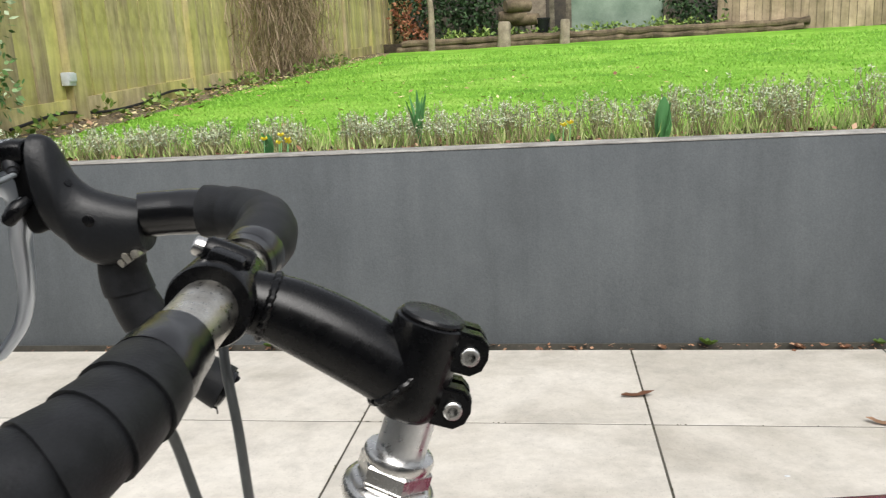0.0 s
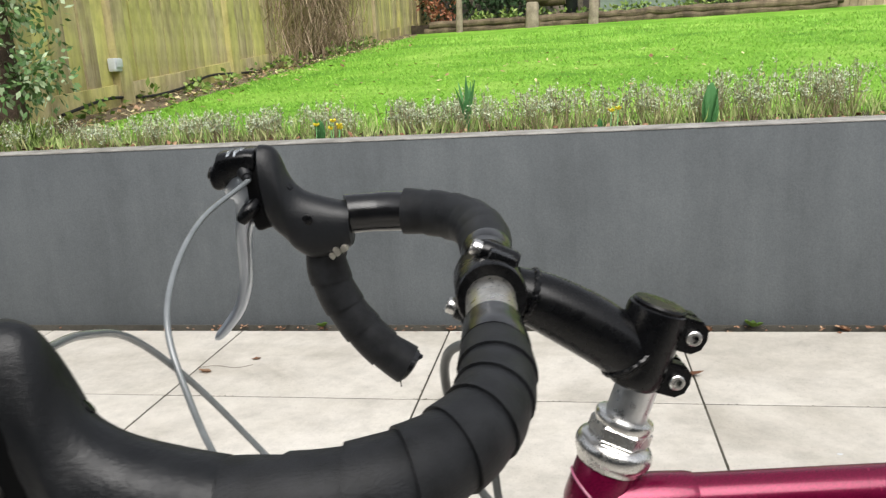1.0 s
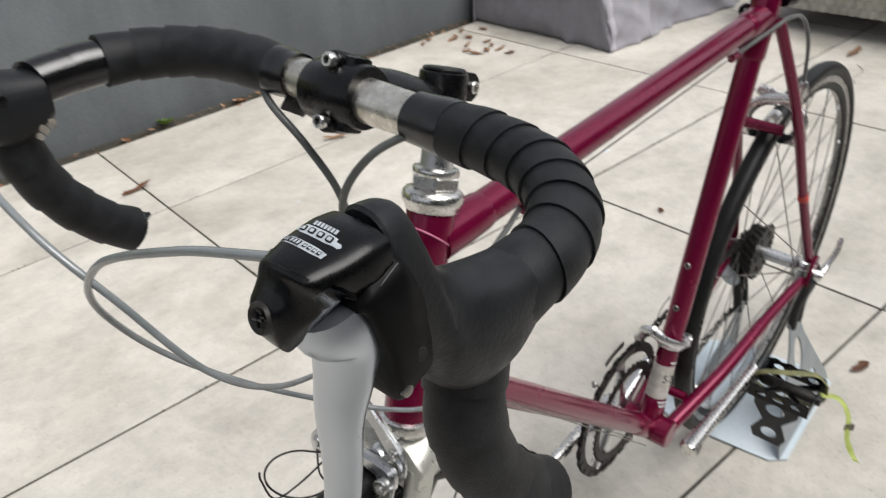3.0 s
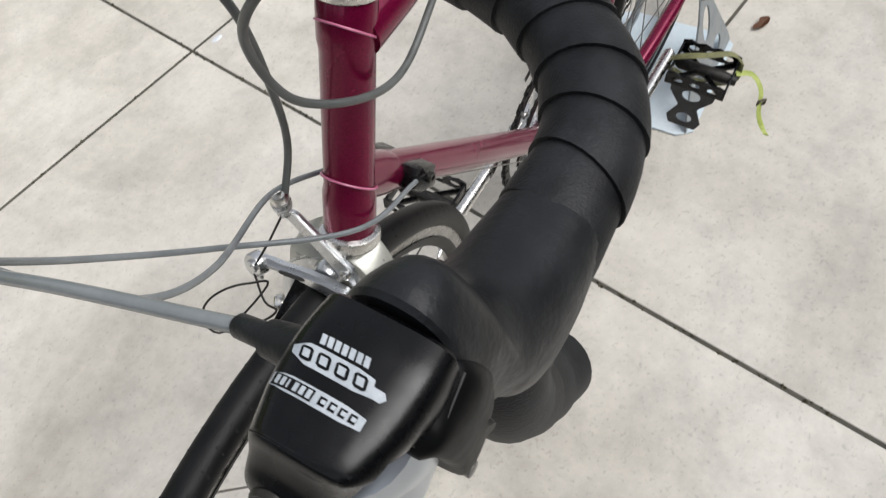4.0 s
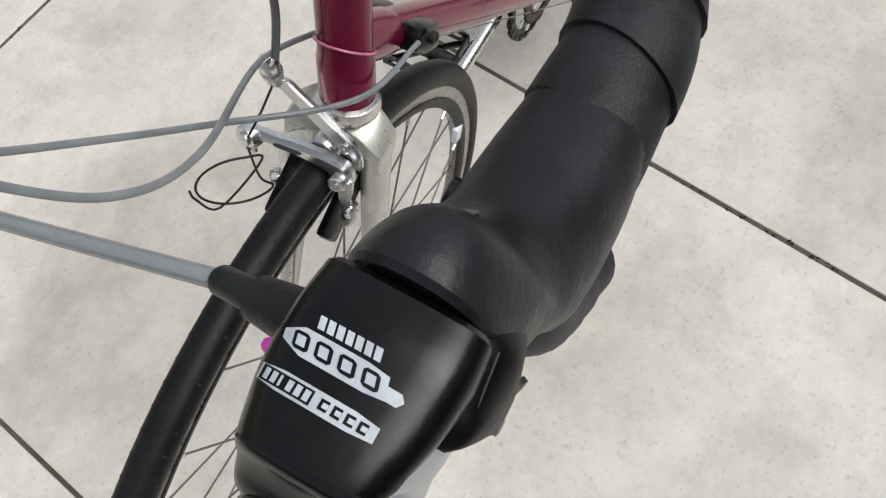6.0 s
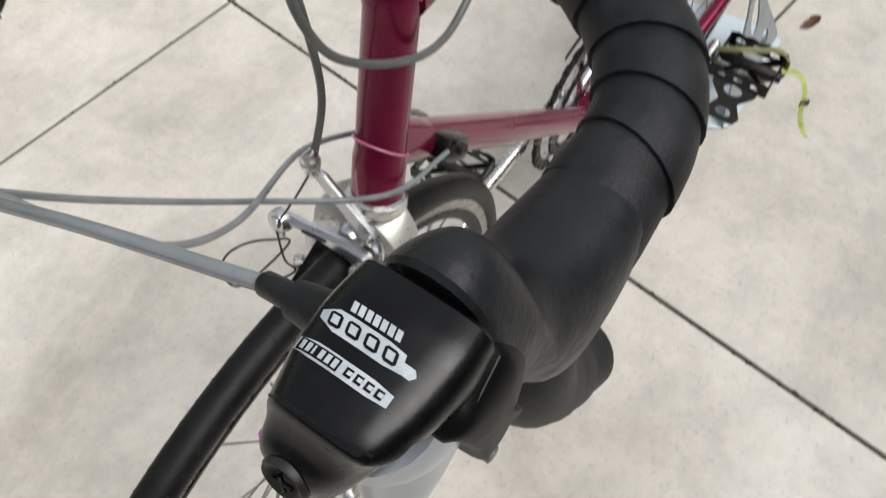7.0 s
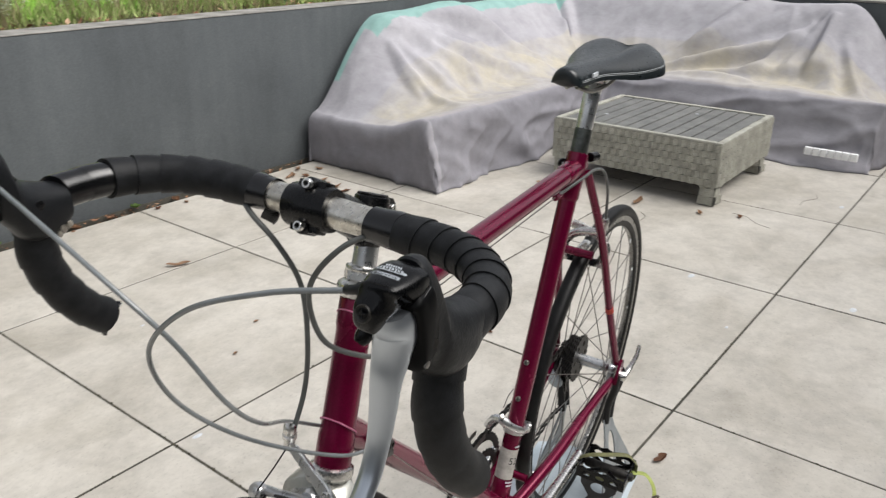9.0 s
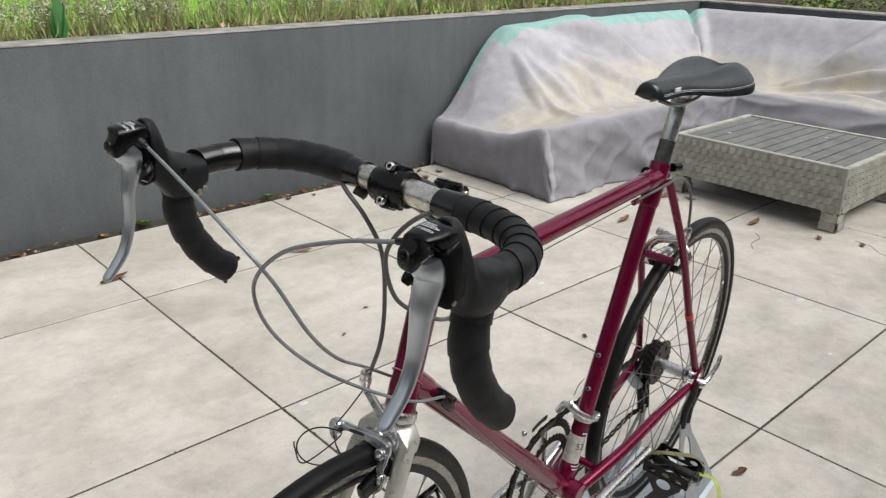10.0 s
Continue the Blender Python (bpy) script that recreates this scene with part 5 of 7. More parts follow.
def barred(name, bm, mat, parent, label="", **kw):
    """A part of the handlebar, which sits a little askew."""
    bmesh.ops.transform(bm, matrix=TURN_BAR, verts=bm.verts[:])
    return bpart(name, bm, mat, parent, label, **kw)


stem = tagged(new("stem"), "satin black quill stem with welded extension")
stem.parent = bike
SX = V(STEER.z, 0, -STEER.x)  # to the rear, square to the steerer
SH = HT + STEER * 0.0735 - SX * 0.0040  # middle of the stem's head
bpart("head", turned([(0.0135, -0.0255), (0.0162, -0.022), (0.0170, -0.016), (0.0170, 0.0180), (0.0166, 0.0205), (0.0156, 0.0212)], SH, STEER, 32), M_STEM, stem)
bpart("cap", turned([(0.0150, 0.0214), (0.0151, 0.0226), (0.0140, 0.0238), (0.0001, 0.0243)], SH, STEER, 32), M_CAP, stem, "smooth black cap")
for h in (0.012, -0.0145):
    c = SH + STEER * h + SX * 0.0188
    out = [(-0.014, -0.0100), (0.004, -0.0098), (0.0085, -0.006), (0.0098, 0), (0.0085, 0.006), (0.004, 0.0095), (-0.014, 0.0095)]
    for y0, w in ((-0.0105, 0.0100), (0.0012, 0.0100)):
        bpart("clamp_ear", prism(out, w, axes(c + V(0, y0 + w, 0), SX, STEER), 0.0014), M_STEM, stem)
    bolt(c + V(0, -0.0105, 0) + SX * 0.001, (0, -1, 0), 0.0044, 0.003, M_CHROME, stem)
neck = curve([BAR + V(0.012, -0.001, -0.0035), BAR + V(0.030, 0, -0.0115), BAR + V(0.052, 0, -0.0245), BAR + V(0.072, 0, -0.0390), SH + V(-0.006, 0, -0.012)], 6)
girth = [0.0140 + 0.0030 * math.sin(math.pi * k / (len(neck) - 1)) + 0.0026 * (k / (len(neck) - 1)) ** 2 for k in range(len(neck))]
bpart("extension", tube(neck, girth, 28, up=(0, 0, 1)), M_STEM, stem)
for at in (3, len(neck) - 4):
    c, n, r = neck[at], (neck[at + 1] - neck[at - 1]).normalized(), girth[at]
    a0 = n.orthogonal().normalized()
    b0 = n.cross(a0)
    pts = [c + (a0 * math.cos(t) + b0 * math.sin(t)) * (r - 0.0004 + 0.0002 * math.sin(t * 22)) + n * 0.0003 * math.cos(t * 22) for t in [k * 6.2832 / 104 for k in range(104)]]
    bpart("weld_bead", tube(pts, 0.0019, 8, loop=True), M_STEM, stem)
F = V(-0.906, 0, 0.423)  # the face plate looks this way
FU = V(0.423, 0, 0.906)
ring = [(0.0136, -0.021), (0.0180, -0.021), (0.0188, -0.019), (0.0188, 0.019), (0.0180, 0.021), (0.0136, 0.021)]
bpart("bar_clamp", turned(ring, BAR + V(0, -0.002, 0), (0, 1, 0), 36), M_STEM, stem)
for sgn in (1, -1):
    c = BAR + FU * 0.0175 * sgn + F * 0.007 + V(0, -0.002, 0)
    bpart("clamp_lug", turned([(0.0055, -0.016), (0.0064, -0.014), (0.0064, 0.004), (0.0056, 0.0055)], c, F, 18), M_STEM, stem)
    bolt(c + F * 0.0055, F, 0.0046, 0.005, M_CHROME, stem)
    bpart("clamp_web", boxed((-0.008, -0.014, -0.006), (0.008, 0.014, 0.006), 0.003), M_STEM, stem).matrix_local = Matrix.Translation(BAR + FU * 0.0160 * sgn + F * 0.001 + V(0, -0.002, 0)) @ axes((0, 0, 0), F, (0, 1, 0))

# handlebar, its tape and its levers
CABLE_START = {-1: V(-0.5779, -0.1500, 0.9722), 1: V(-0.5727, 0.1625, 0.9867)}  # where the shifter cables leave the levers
handlebar = tagged(new("handlebar"), "drop handlebar wrapped in black cork tape")
handlebar.parent = bike
barred("bar", tube([V(-0.407, y, 0.9445) for y in (-0.085, -0.04, -0.022, 0, 0.022, 0.04, 0.085)], [0.0119, 0.0128, 0.0131, 0.0131, 0.0131, 0.0128, 0.0119], 28), M_BAR, handlebar, "bright scratched metal middle of the bar")


class Line:
    """A line walked by its length, with three axes at each point."""

    def __init__(self, pts, up=None):
        self.p, self.f = frames(pts, up)
        self.s = [0.0]
        for a, b in zip(self.p, self.p[1:]):
            self.s.append(self.s[-1] + (b - a).length)
        self.length = self.s[-1]

    def at(self, s):
        s = min(max(s, 0.0), self.length)
        i = max(k for k in range(len(self.s) - 1) if self.s[k] <= s)
        u = (s - self.s[i]) / (self.s[i + 1] - self.s[i])
        return self.p[i].lerp(self.p[i + 1], u), [a.lerp(b, u).normalized() for a, b in zip(self.f[i], self.f[i + 1])]


def wrap(line, s0, s1, r0, r1, skew, turn, seg=26, bumpy=0.0004):
    """One turn of tape: a sleeve with slanted edges that lies over the one before it."""
    bm = bmesh.new()
    rings = []
    n = 7
    for i in range(-1, n + 1):
        u = min(max(i / (n - 1), 0), 1)
        r = r0 + (r1 - r0) * u - (0.0012 if i in (-1, n) else 0) + 0.0003 * math.sin(math.pi * u)
        ring = []
        for k in range(seg):
            a = 2 * math.pi * k / seg
            s = s0 + (s1 - s0) * u + skew * math.cos(a + turn)
            p, (t, nn, b) = line.at(s)
            rr = r + bumpy * noise.noise(p * 60)
            ring.append(p + (nn * math.cos(a) + b * math.sin(a)) * rr)
        rings.append(ring)
    loft(bm, rings)
    return bm


def side_lines(s):
    # the two sides are not bent quite alike
    ramp = ((-0.4085, 0.1160), (-0.4170, 0.1450), (-0.4370, 0.1700), (-0.4635, 0.1832), (-0.4930, 0.1848), (-0.5075, 0.1843)) if s < 0 else ((-0.4100, 0.1175), (-0.4205, 0.1475), (-0.4430, 0.1735), (-0.4730, 0.1880), (-0.5060, 0.1910), (-0.5220, 0.1905))
    top = curve([(-0.407, 0.030 * s, 0.9445), (-0.407, 0.085 * s, 0.9445)] + [(x, y * s, z) for (x, y), z in zip(ramp, (0.9445, 0.9445, 0.9440, 0.9435, 0.9425, 0.9410))], 8)
    y0, y1, dx = (0.1825, 0.1890, 0.0035) if s < 0 else (0.1940, 0.2000, -0.0100)
    drop = ((-0.5185, 0.936), (-0.5235, 0.915), (-0.5250, 0.895), (-0.5195, 0.871), (-0.5080, 0.847), (-0.4915, 0.824), (-0.4745, 0.808))
    drop = curve([(x + dx * (1 - k / 6), (y0 + (y1 - y0) * k / 6) * s, z) for k, (x, z) in enumerate(drop)], 8)
    return Line(top, (0, 0, 1)), Line(drop, (1, 0, 0))


def superring(x, zt, zb, hw, yc, power=2.5, n=28, taper=0.0):
    """A rounded box section across x; taper narrows its upper half."""
    c, h = (zt + zb) / 2, (zt - zb) / 2
    out = []
    for k in range(n):
        a = 2 * math.pi * k / n
        ca, sa = math.cos(a), math.sin(a)
        up = math.copysign(abs(sa) ** (2 / power), sa)
        w = hw * (1 - taper * max(0.0, up) ** 1.5)
        out.append(V(x, yc + w * math.copysign(abs(ca) ** (2 / power), ca), c + h * up))
    return out


for s in (-1, 1):
    top, drop = side_lines(s)
    cuts = [0.0234, 0.049] if s < 0 else [0.0162, 0.0415]
    barred("tape_end", wrap(top, cuts[0], cuts[1], 0.0148, 0.0150, 0.0012, 1.0, bumpy=0.0006), M_ETAPE, handlebar, "shiny black electrical tape holding the end")
    barred("tape_end", wrap(top, cuts[0] + 0.011, cuts[1] + 0.004, 0.0153, 0.0156, 0.0030, 2.0, bumpy=0.0007), M_ETAPE, handlebar, "shiny black electrical tape holding the end")
    if s > 0:
        p, (t, nn, b) = top.at(cuts[0] + 0.006)
        flap = curve([p + V(-0.010, -0.002, -0.010), p + V(-0.004, -0.003, -0.0160), p + V(0.001, -0.004, -0.0215), p + V(0.003, -0.002, -0.0260)], 4)
        barred("tape_flap", sweep(bmesh.new(), flap, [0.0008] * len(flap), 8, up=(0, 1, 0), flat=[0.0085 - 0.0045 * k / len(flap) for k in range(len(flap))]), M_ETAPE, handlebar, "loose end of electrical tape hanging under the bar")
    s0 = cuts[1] + 0.001
    end = top.length - 0.012
    n = 8
    step = (end - s0) / n
    for k in range(n):
        last = k >= n - 2 and s > 0
        barred("tape_wrap", wrap(top, s0 + k * step - 0.004, s0 + (k + 1) * step + 0.001, *((0.0146, 0.0152) if last else (0.0150, 0.0169) if s < 0 else (0.0157, 0.0177)), 0.0045 if s < 0 else -0.004, 0.6 + 0.15 * k), M_ETAPE if last else M_TAPE, handlebar)
    n = 6
    step = drop.length / n
    for k in range(n):
        barred("tape_wrap", wrap(drop, k * step - 0.006, (k + 1) * step + 0.001, 0.0150, 0.0169, 0.004, 0.9 + 0.3 * k), M_TAPE, handlebar)
    p, (t, nn, b) = drop.at(drop.length)
    barred("end_plug", turned([(0.0148, -0.004), (0.0150, 0.0015), (0.0130, 0.0030), (0.0001, 0.0034)], p, t, 24), M_ETAPE, handlebar)

    if s > 0:
        for k, (a, w, h) in enumerate(((0.4, 0.0055, 0.0035), (2.8, 0.0060, 0.0060))):
            q = p + (nn * math.cos(a) + b * math.sin(a)) * 0.0150
            flap = [q - t * 0.004, q + t * h * 0.5, q + t * h + (nn * math.cos(a) + b * math.sin(a)) * 0.003]
            barred("tape_flap", sweep(bmesh.new(), flap, [0.0007] * 3, 8, up=nn * math.cos(a) + b * math.sin(a), flat=[w, w * 0.8, w * 0.35]), M_ETAPE, handlebar, "torn tape at the end of the drop")

    # brake and shift lever
    lever = tagged(new("brake_lever"), "black rubber brake hood with silver lever blade")
    lever.parent = bike
    yc = (0.1820 if s < 0 else 0.1835) * s
    OFF = V(0.0078, 0, 0.0016) if s < 0 else V(-0.0055, 0, -0.0060)  # the levers do not sit quite alike on the bar

    def levered(name, bm, mat, parent, label="", off=OFF, **kw):
        bmesh.ops.translate(bm, vec=off, verts=bm.verts[:])
        return barred(name, bm, mat, parent, label, **kw)

    # rows: x, top, bottom, half width, how far inboard, narrowing of the top
    rows = lerp_rows([(-0.503, 0.9575, 0.9245, 0.0165, -0.0085, 0.0), (-0.5155, 0.9605, 0.9170, 0.0183, -0.0085, 0.0), (-0.5295, 0.9650, 0.9150, 0.0190, -0.0078, 0.05), (-0.5380, 0.9695, 0.9175, 0.0192, -0.0064, 0.16), (-0.5440, 0.9760, 0.9215, 0.0190, -0.0048, 0.34), (-0.5485, 0.9850, 0.9255, 0.0186, -0.0032, 0.46), (-0.5508, 0.9935, 0.9280, 0.0182, -0.0022, 0.48),
                      (-0.5530, 1.0000, 0.9305, 0.0178, -0.0014, 0.44), (-0.5560, 1.0042, 0.9335, 0.0172, -0.0007, 0.34), (-0.5610, 1.0064, 0.9380, 0.0166, 0.0, 0.16), (-0.5660, 1.0068, 0.9435, 0.0160, 0.0, 0.03)], 3)
    bm = bmesh.new()
    rings = [superring(x, zt, zb, hw * (0.96 if s < 0 else 1.0), yc - s * yo * (0.32 if s < 0 else 0.80), 2.35, 32, tp) for x, zt, zb, hw, yo, tp in rows]
    rings.append(superring(-0.5672, 1.0056, 0.946, 0.0146, yc, 2.35, 32))
    for k, ring in enumerate(rings):  # its front edge slants to the rear further down
        f = max(0.0, (k - 12) / (len(rings) - 13)) * 0.07
        for p in ring:
            p.x += f * max(0.0, 0.997 - p.z)
    loft(bm, rings)
    skin = BVHTree.FromBMesh(bm)
    levered("hood", bm, M_RUBBER, lever, "matt black rubber hood")
    # cap and nose: a box with a flat top that breaks off steeply to the front
    rows = lerp_rows([(-0.5690, 1.0040, 0.9880, 0.0138, 0.0), (-0.5750, 1.0048, 0.9870, 0.0143, 0.0), (-0.5810, 1.0043, 0.9850, 0.0144, 0.0003), (-0.5870, 1.0038, 0.9822, 0.0140, 0.0004), (-0.5915, 1.0034, 0.9775, 0.0133, 0.0004), (-0.5950, 1.0028, 0.9755, 0.0126, 0.0004), (-0.5970, 1.0018, 0.9747, 0.0117, 0.0008), (-0.5983, 0.9985, 0.9746, 0.0105, 0.0016), (-0.6002, 0.9950, 0.9752, 0.0095, 0.0026), (-0.6020, 0.9928, 0.9768, 0.0084, 0.0031), (-0.6032, 0.9908, 0.9792, 0.0068, 0.0035), (-0.6038, 0.9890, 0.9822, 0.0044, 0.0038)], 3)
    bm = bmesh.new()
    loft(bm, [superring(-0.5680, 1.0028, 0.9895, 0.0128, yc, 3.4)] + [superring(x, zt, zb, hw, yc - s * yo, 3.4) for x, zt, zb, hw, yo in rows])
    for p in bm.verts:  # the outboard corner is cut away over the blade
        o = min(1.0, max(0.0, (s * (p.co.y - yc) - 0.001) / 0.0125))
        w = min(1.0, max(0.0, (-0.573 - p.co.x) / 0.020))
        deep = min(1.0, max(0.0, (1.0005 - p.co.z) / 0.0110))
        p.co.x += 0.0125 * o**1.3 * w * deep
        if p.co.x < -0.584 and p.co.z < 0.9955 and s * (p.co.y - yc) > 0.0078:
            p.co.y = yc + s * (0.0078 + 0.15 * (s * (p.co.y - yc) - 0.0078))
        low = max(0.0, 0.9885 - p.co.z)
        p.co.z += low * min(1.0, o * 1.6) * min(1.0, max(0.0, (-0.570 - p.co.x) / 0.006))
    crown = BVHTree.FromBMesh(bm)
    lip = [(V(-0.5962 + 0.0020 * min(1.0, max(0.0, (u - 0.45) / 0.55)) ** 1.3, yc - s * 0.0112 + s * 0.0240 * u, 1.1)) for u in [k / 12 for k in range(13)]]
    lip = [q for q in (crown.ray_cast(q, V(0, 0, -1))[0] for q in lip) if q]
    levered("cap_lip", tube(lip, 0.00035, 6), M_CAP, lever, "rounded front edge of the cap")
    levered("cap", bm, M_CAP, lever, "smooth black plastic name cap")
    # a thin paler tube drawn as the highlight on the cap's lower edge
    levered("cap_edge", tube([V(-0.5680, yc + s * 0.0143, 0.9941), V(-0.576, yc + s * 0.0151, 0.9912), V(-0.5826, yc + s * 0.0142, 0.9878)], 0.00028, 6), M_CLIP, lever, "pale highlight line along the cap's edge")
    yp = yc + s * 0.0030
    bm = bmesh.new()
    loft(bm, [superring(x, zt, zb, hw, yp, 4.5) for x, zt, zb, hw in lerp_rows([(-0.5580, 0.9800, 0.9440, 0.0125), (-0.5655, 0.9945, 0.9430, 0.0148), (-0.5700, 0.9955, 0.9415, 0.0152), (-0.5742, 0.9945, 0.9435, 0.0150), (-0.5768, 0.9935, 0.9600, 0.0146), (-0.5795, 0.9925, 0.9740, 0.0140), (-0.5820, 0.9900, 0.9835, 0.0128), (-0.5838, 0.9880, 0.9845, 0.0108)], 3)])
    panel = BVHTree.FromBMesh(bm)
    levered("bracket", bm, M_GLOSS, lever, "glossy black side panel of the lever bracket")
    nose = V(-0.6038, yc - 0.0038 * s, 0.9878)
    levered("screw", turned([(0.0046, -0.004), (0.0050, 0.0006), (0.0045, 0.0014), (0.0038, 0.0012), (0.0028, 0.0000), (0.0002, -0.0002)], nose, (-0.95, 0, 0.30), 20), M_CHAIN, lever, "dark recessed cross-head screw")
    for dx, dy in ((1, 0.25), (-0.25, 1)):
        c = nose + V(-0.0012, 0, 0.0003)
        w = (V(0.30, 0, 0.95) * dx + V(0, 1, 0) * dy).normalized() * 0.0022
        levered("screw_slot", tube([c - w, c + w], 0.0005, 6), M_CAP, lever)

    def side_of(tree, x, z, out):
        """A point on the flank of a shape, seen from outboard (out = 1) or inboard (-1)."""
        return tree.ray_cast(V(x, yc + s * out * 0.06, z), V(0, -s * out, 0))[0] or V(x, yc, z)

    levered("pivot_pin", turned([(0.0022, -0.001), (0.0022, 0.0006), (0.0014, 0.0009)], side_of(panel, -0.5722, 0.9490, 1), (0, s, 0), 14), M_STEEL, lever)
    levered("recess", turned([(0.0030, -0.001), (0.0028, 0.0002), (0.0001, 0.00022)], side_of(panel, -0.5660, 0.9596, 1), (-0.3, s, 0), 16), M_CHAIN, lever, "dark opening in the side panel")
    at_vent = skin.ray_cast(V(-0.50, yc - s * 0.012, 1.005), V(-0.75, s * 0.12, -0.50))[0] or V(-0.545, yc, 0.95)
    levered("vent", turned([(0.0030, -0.002), (0.0028, 0.0004), (0.0012, 0.0002)], at_vent, (0.75, -s * 0.35, 0.55), 12), M_CAP, lever)
    levered("hood_button", turned([(0.0040, -0.002), (0.0042, 0.0004), (0.0034, 0.0009)], side_of(skin, -0.5335, 0.9500, -1), (0, -s, 0), 16), M_CAP, lever)
    # blade; the one on the left is set further forward
    rows = lerp_rows([(-0.5840, 0.9850, 0.0118, 0.0098), (-0.5820, 0.9775, 0.0132, 0.0114), (-0.5795, 0.9690, 0.0108, 0.0112), (-0.5812, 0.9615, 0.0080, 0.0106), (-0.5835, 0.9530, 0.0066, 0.0100), (-0.5872, 0.9400, 0.0058, 0.0090), (-0.5893, 0.9200, 0.0054, 0.0083), (-0.5928, 0.9010, 0.0052, 0.0078), (-0.6010, 0.8820, 0.0050, 0.0076), (-0.6130, 0.8680, 0.0047, 0.0070), (-0.6210, 0.8605, 0.0040, 0.0064), (-0.6245, 0.8580, 0.0020, 0.0036)], 4)
    back = 0.004 if s > 0 else 0.0
    pts = [V(x + back * (max(0.0, 0.983 - z) / 0.125) ** 1.5, yc + 0.0005 * s, z - back * 1.5 * (0.983 - z) / 0.125) for x, z, a, b in rows]
    bm = sweep(bmesh.new(), pts, [r[2] * (1.14 - 0.24 * min(1.0, max(0.0, (0.955 - r[1]) / 0.06))) for r in rows], 22, up=(1, 0, 0), flat=[r[3] * (1.16 - 0.24 * min(1.0, max(0.0, (0.955 - r[1]) / 0.06))) for r in rows])
    levered("blade", bm, M_LEVER, lever, "satin silver brake lever blade")
    # inner shift button and cable boot
    levered("shift_button", tube(curve([(-0.570, yc - s * 0.012, 0.966), (-0.575, yc - s * 0.019, 0.961), (-0.581, yc - s * 0.022, 0.953)], 4), [0.0042, 0.0048, 0.0052, 0.0055, 0.0056, 0.0055, 0.0052, 0.0048, 0.0035], 12), M_CAP, lever, "small black shift button")
    a = V(-0.5770, yc - s * 0.010, 0.9890)
    b = TURN_BAR.inverted() @ CABLE_START[s] - OFF
    levered("cable_boot", tube([a, a.lerp(b, 0.35), a.lerp(b, 0.62), a.lerp(b, 0.65), a.lerp(b, 0.97), b], [0.0062, 0.0048, 0.0041, 0.0030, 0.0028, 0.0023], 18), M_RUBBER, lever)
    # bare metal clip behind the hood
    for k, (u, w, h) in enumerate(((0.0, 0.0050, 0.0065), (0.006, 0.0042, 0.0085), (0.011, 0.0036, 0.0060)) if s > 0 else ((0.0, 0.0040, 0.0050),)):
        levered("clip", prism([(-w / 2, 0), (w / 2, 0.0008), (w * 0.62, h * 0.7), (w * 0.1, h), (-w * 0.55, h * 0.8)], 0.020, axes(V(-0.507 - u * 0.8, yc + 0.010, 0.9225 - u * 0.45), (0.87, 0, 0.50), (-0.5, 0, 0.87)) @ pose(0, 0, 0, 0, 0, 10 * k - 8), 0.0005), M_BAR, lever, "torn bare metal clip behind the hood")

    # white print on the cap as plain shapes: short strokes, a flash with a tip, a label half dark and half pale
    def printed(y0, y1, x0, x1, up=0.00015, mat=M_PRINT, label="pale printed shape", lean=0.0, tips=(1.0, 1.0)):
        """A patch laid on the cap; lean slants its ends, tips narrows them."""
        bm = bmesh.new()
        n, rows = 10, []
        for i in range(n + 1):
            u = i / n
            mid, half = (x0 + x1) / 2, (x1 - x0) / 2 * (tips[0] + (1 - tips[0]) * min(1.0, u * 5)) * (tips[1] + (1 - tips[1]) * min(1.0, (1 - u) * 5))
            row = []
            for k in (-1, -0.33, 0.33, 1):
                x = mid + half * k
                hit = crown.ray_cast(V(x, yc + y0 + (y1 - y0) * u + lean * (x - mid), 1.1), V(0, 0, -1))[0]
                row.append(bm.verts.new((hit or V(x, yc, 1.0)) + V(0, 0, up)))
            rows.append(row)
        for p, q in zip(rows, rows[1:]):
            for k in range(3):
                bm.faces.new((p[k], p[k + 1], q[k + 1], q[k]))
        bmesh.ops.recalc_face_normals(bm, faces=bm.faces[:])
        levered("print", bm, mat, lever, label)

    o = 0.0030 if s < 0 else -0.0030
    for k in range(7):
        y = o + 0.0050 - 0.00148 * k
        printed(y, y - 0.0011, -0.5789, -0.5771, lean=0.25)
    printed(o + 0.0090, o - 0.0078, -0.5833, -0.5795, lean=0.3, tips=(0.35, 0.8))
    printed(o - 0.0070, o - 0.0106, -0.5829, -0.5810, tips=(1.0, 0.05))
    for k in range(4):
        y = o + 0.0072 - 0.0037 * k
        printed(y, y - 0.0027, -0.5826, -0.5802, 0.0003, M_CAP, "dark counter in the print", 0.3, (0.7, 0.7))
        printed(y - 0.0006, y - 0.0021, -0.5821, -0.5807, 0.00045, lean=0.3)
    printed(o + 0.0096, o - 0.0095, -0.5887, -0.5858, tips=(0.75, 0.75))
    printed(o + 0.0091, o + 0.0004, -0.5883, -0.5862, 0.0003, M_CAP, "dark half of the printed label")
    for k in range(6):
        y = o + 0.0084 - 0.00135 * k
        printed(y, y - (0.0004 if k == 2 else 0.0009), -0.5880, -0.5865, 0.00045)
    for k in range(4):
        y = o - 0.0008 - 0.0020 * k
        printed(y, y - 0.0014, -0.5880, -0.5865, 0.0003, M_CAP, "dark stroke on the printed label", 0.0)
        printed(y - 0.0005, y - 0.0014, -0.5876, -0.5869, 0.00045)

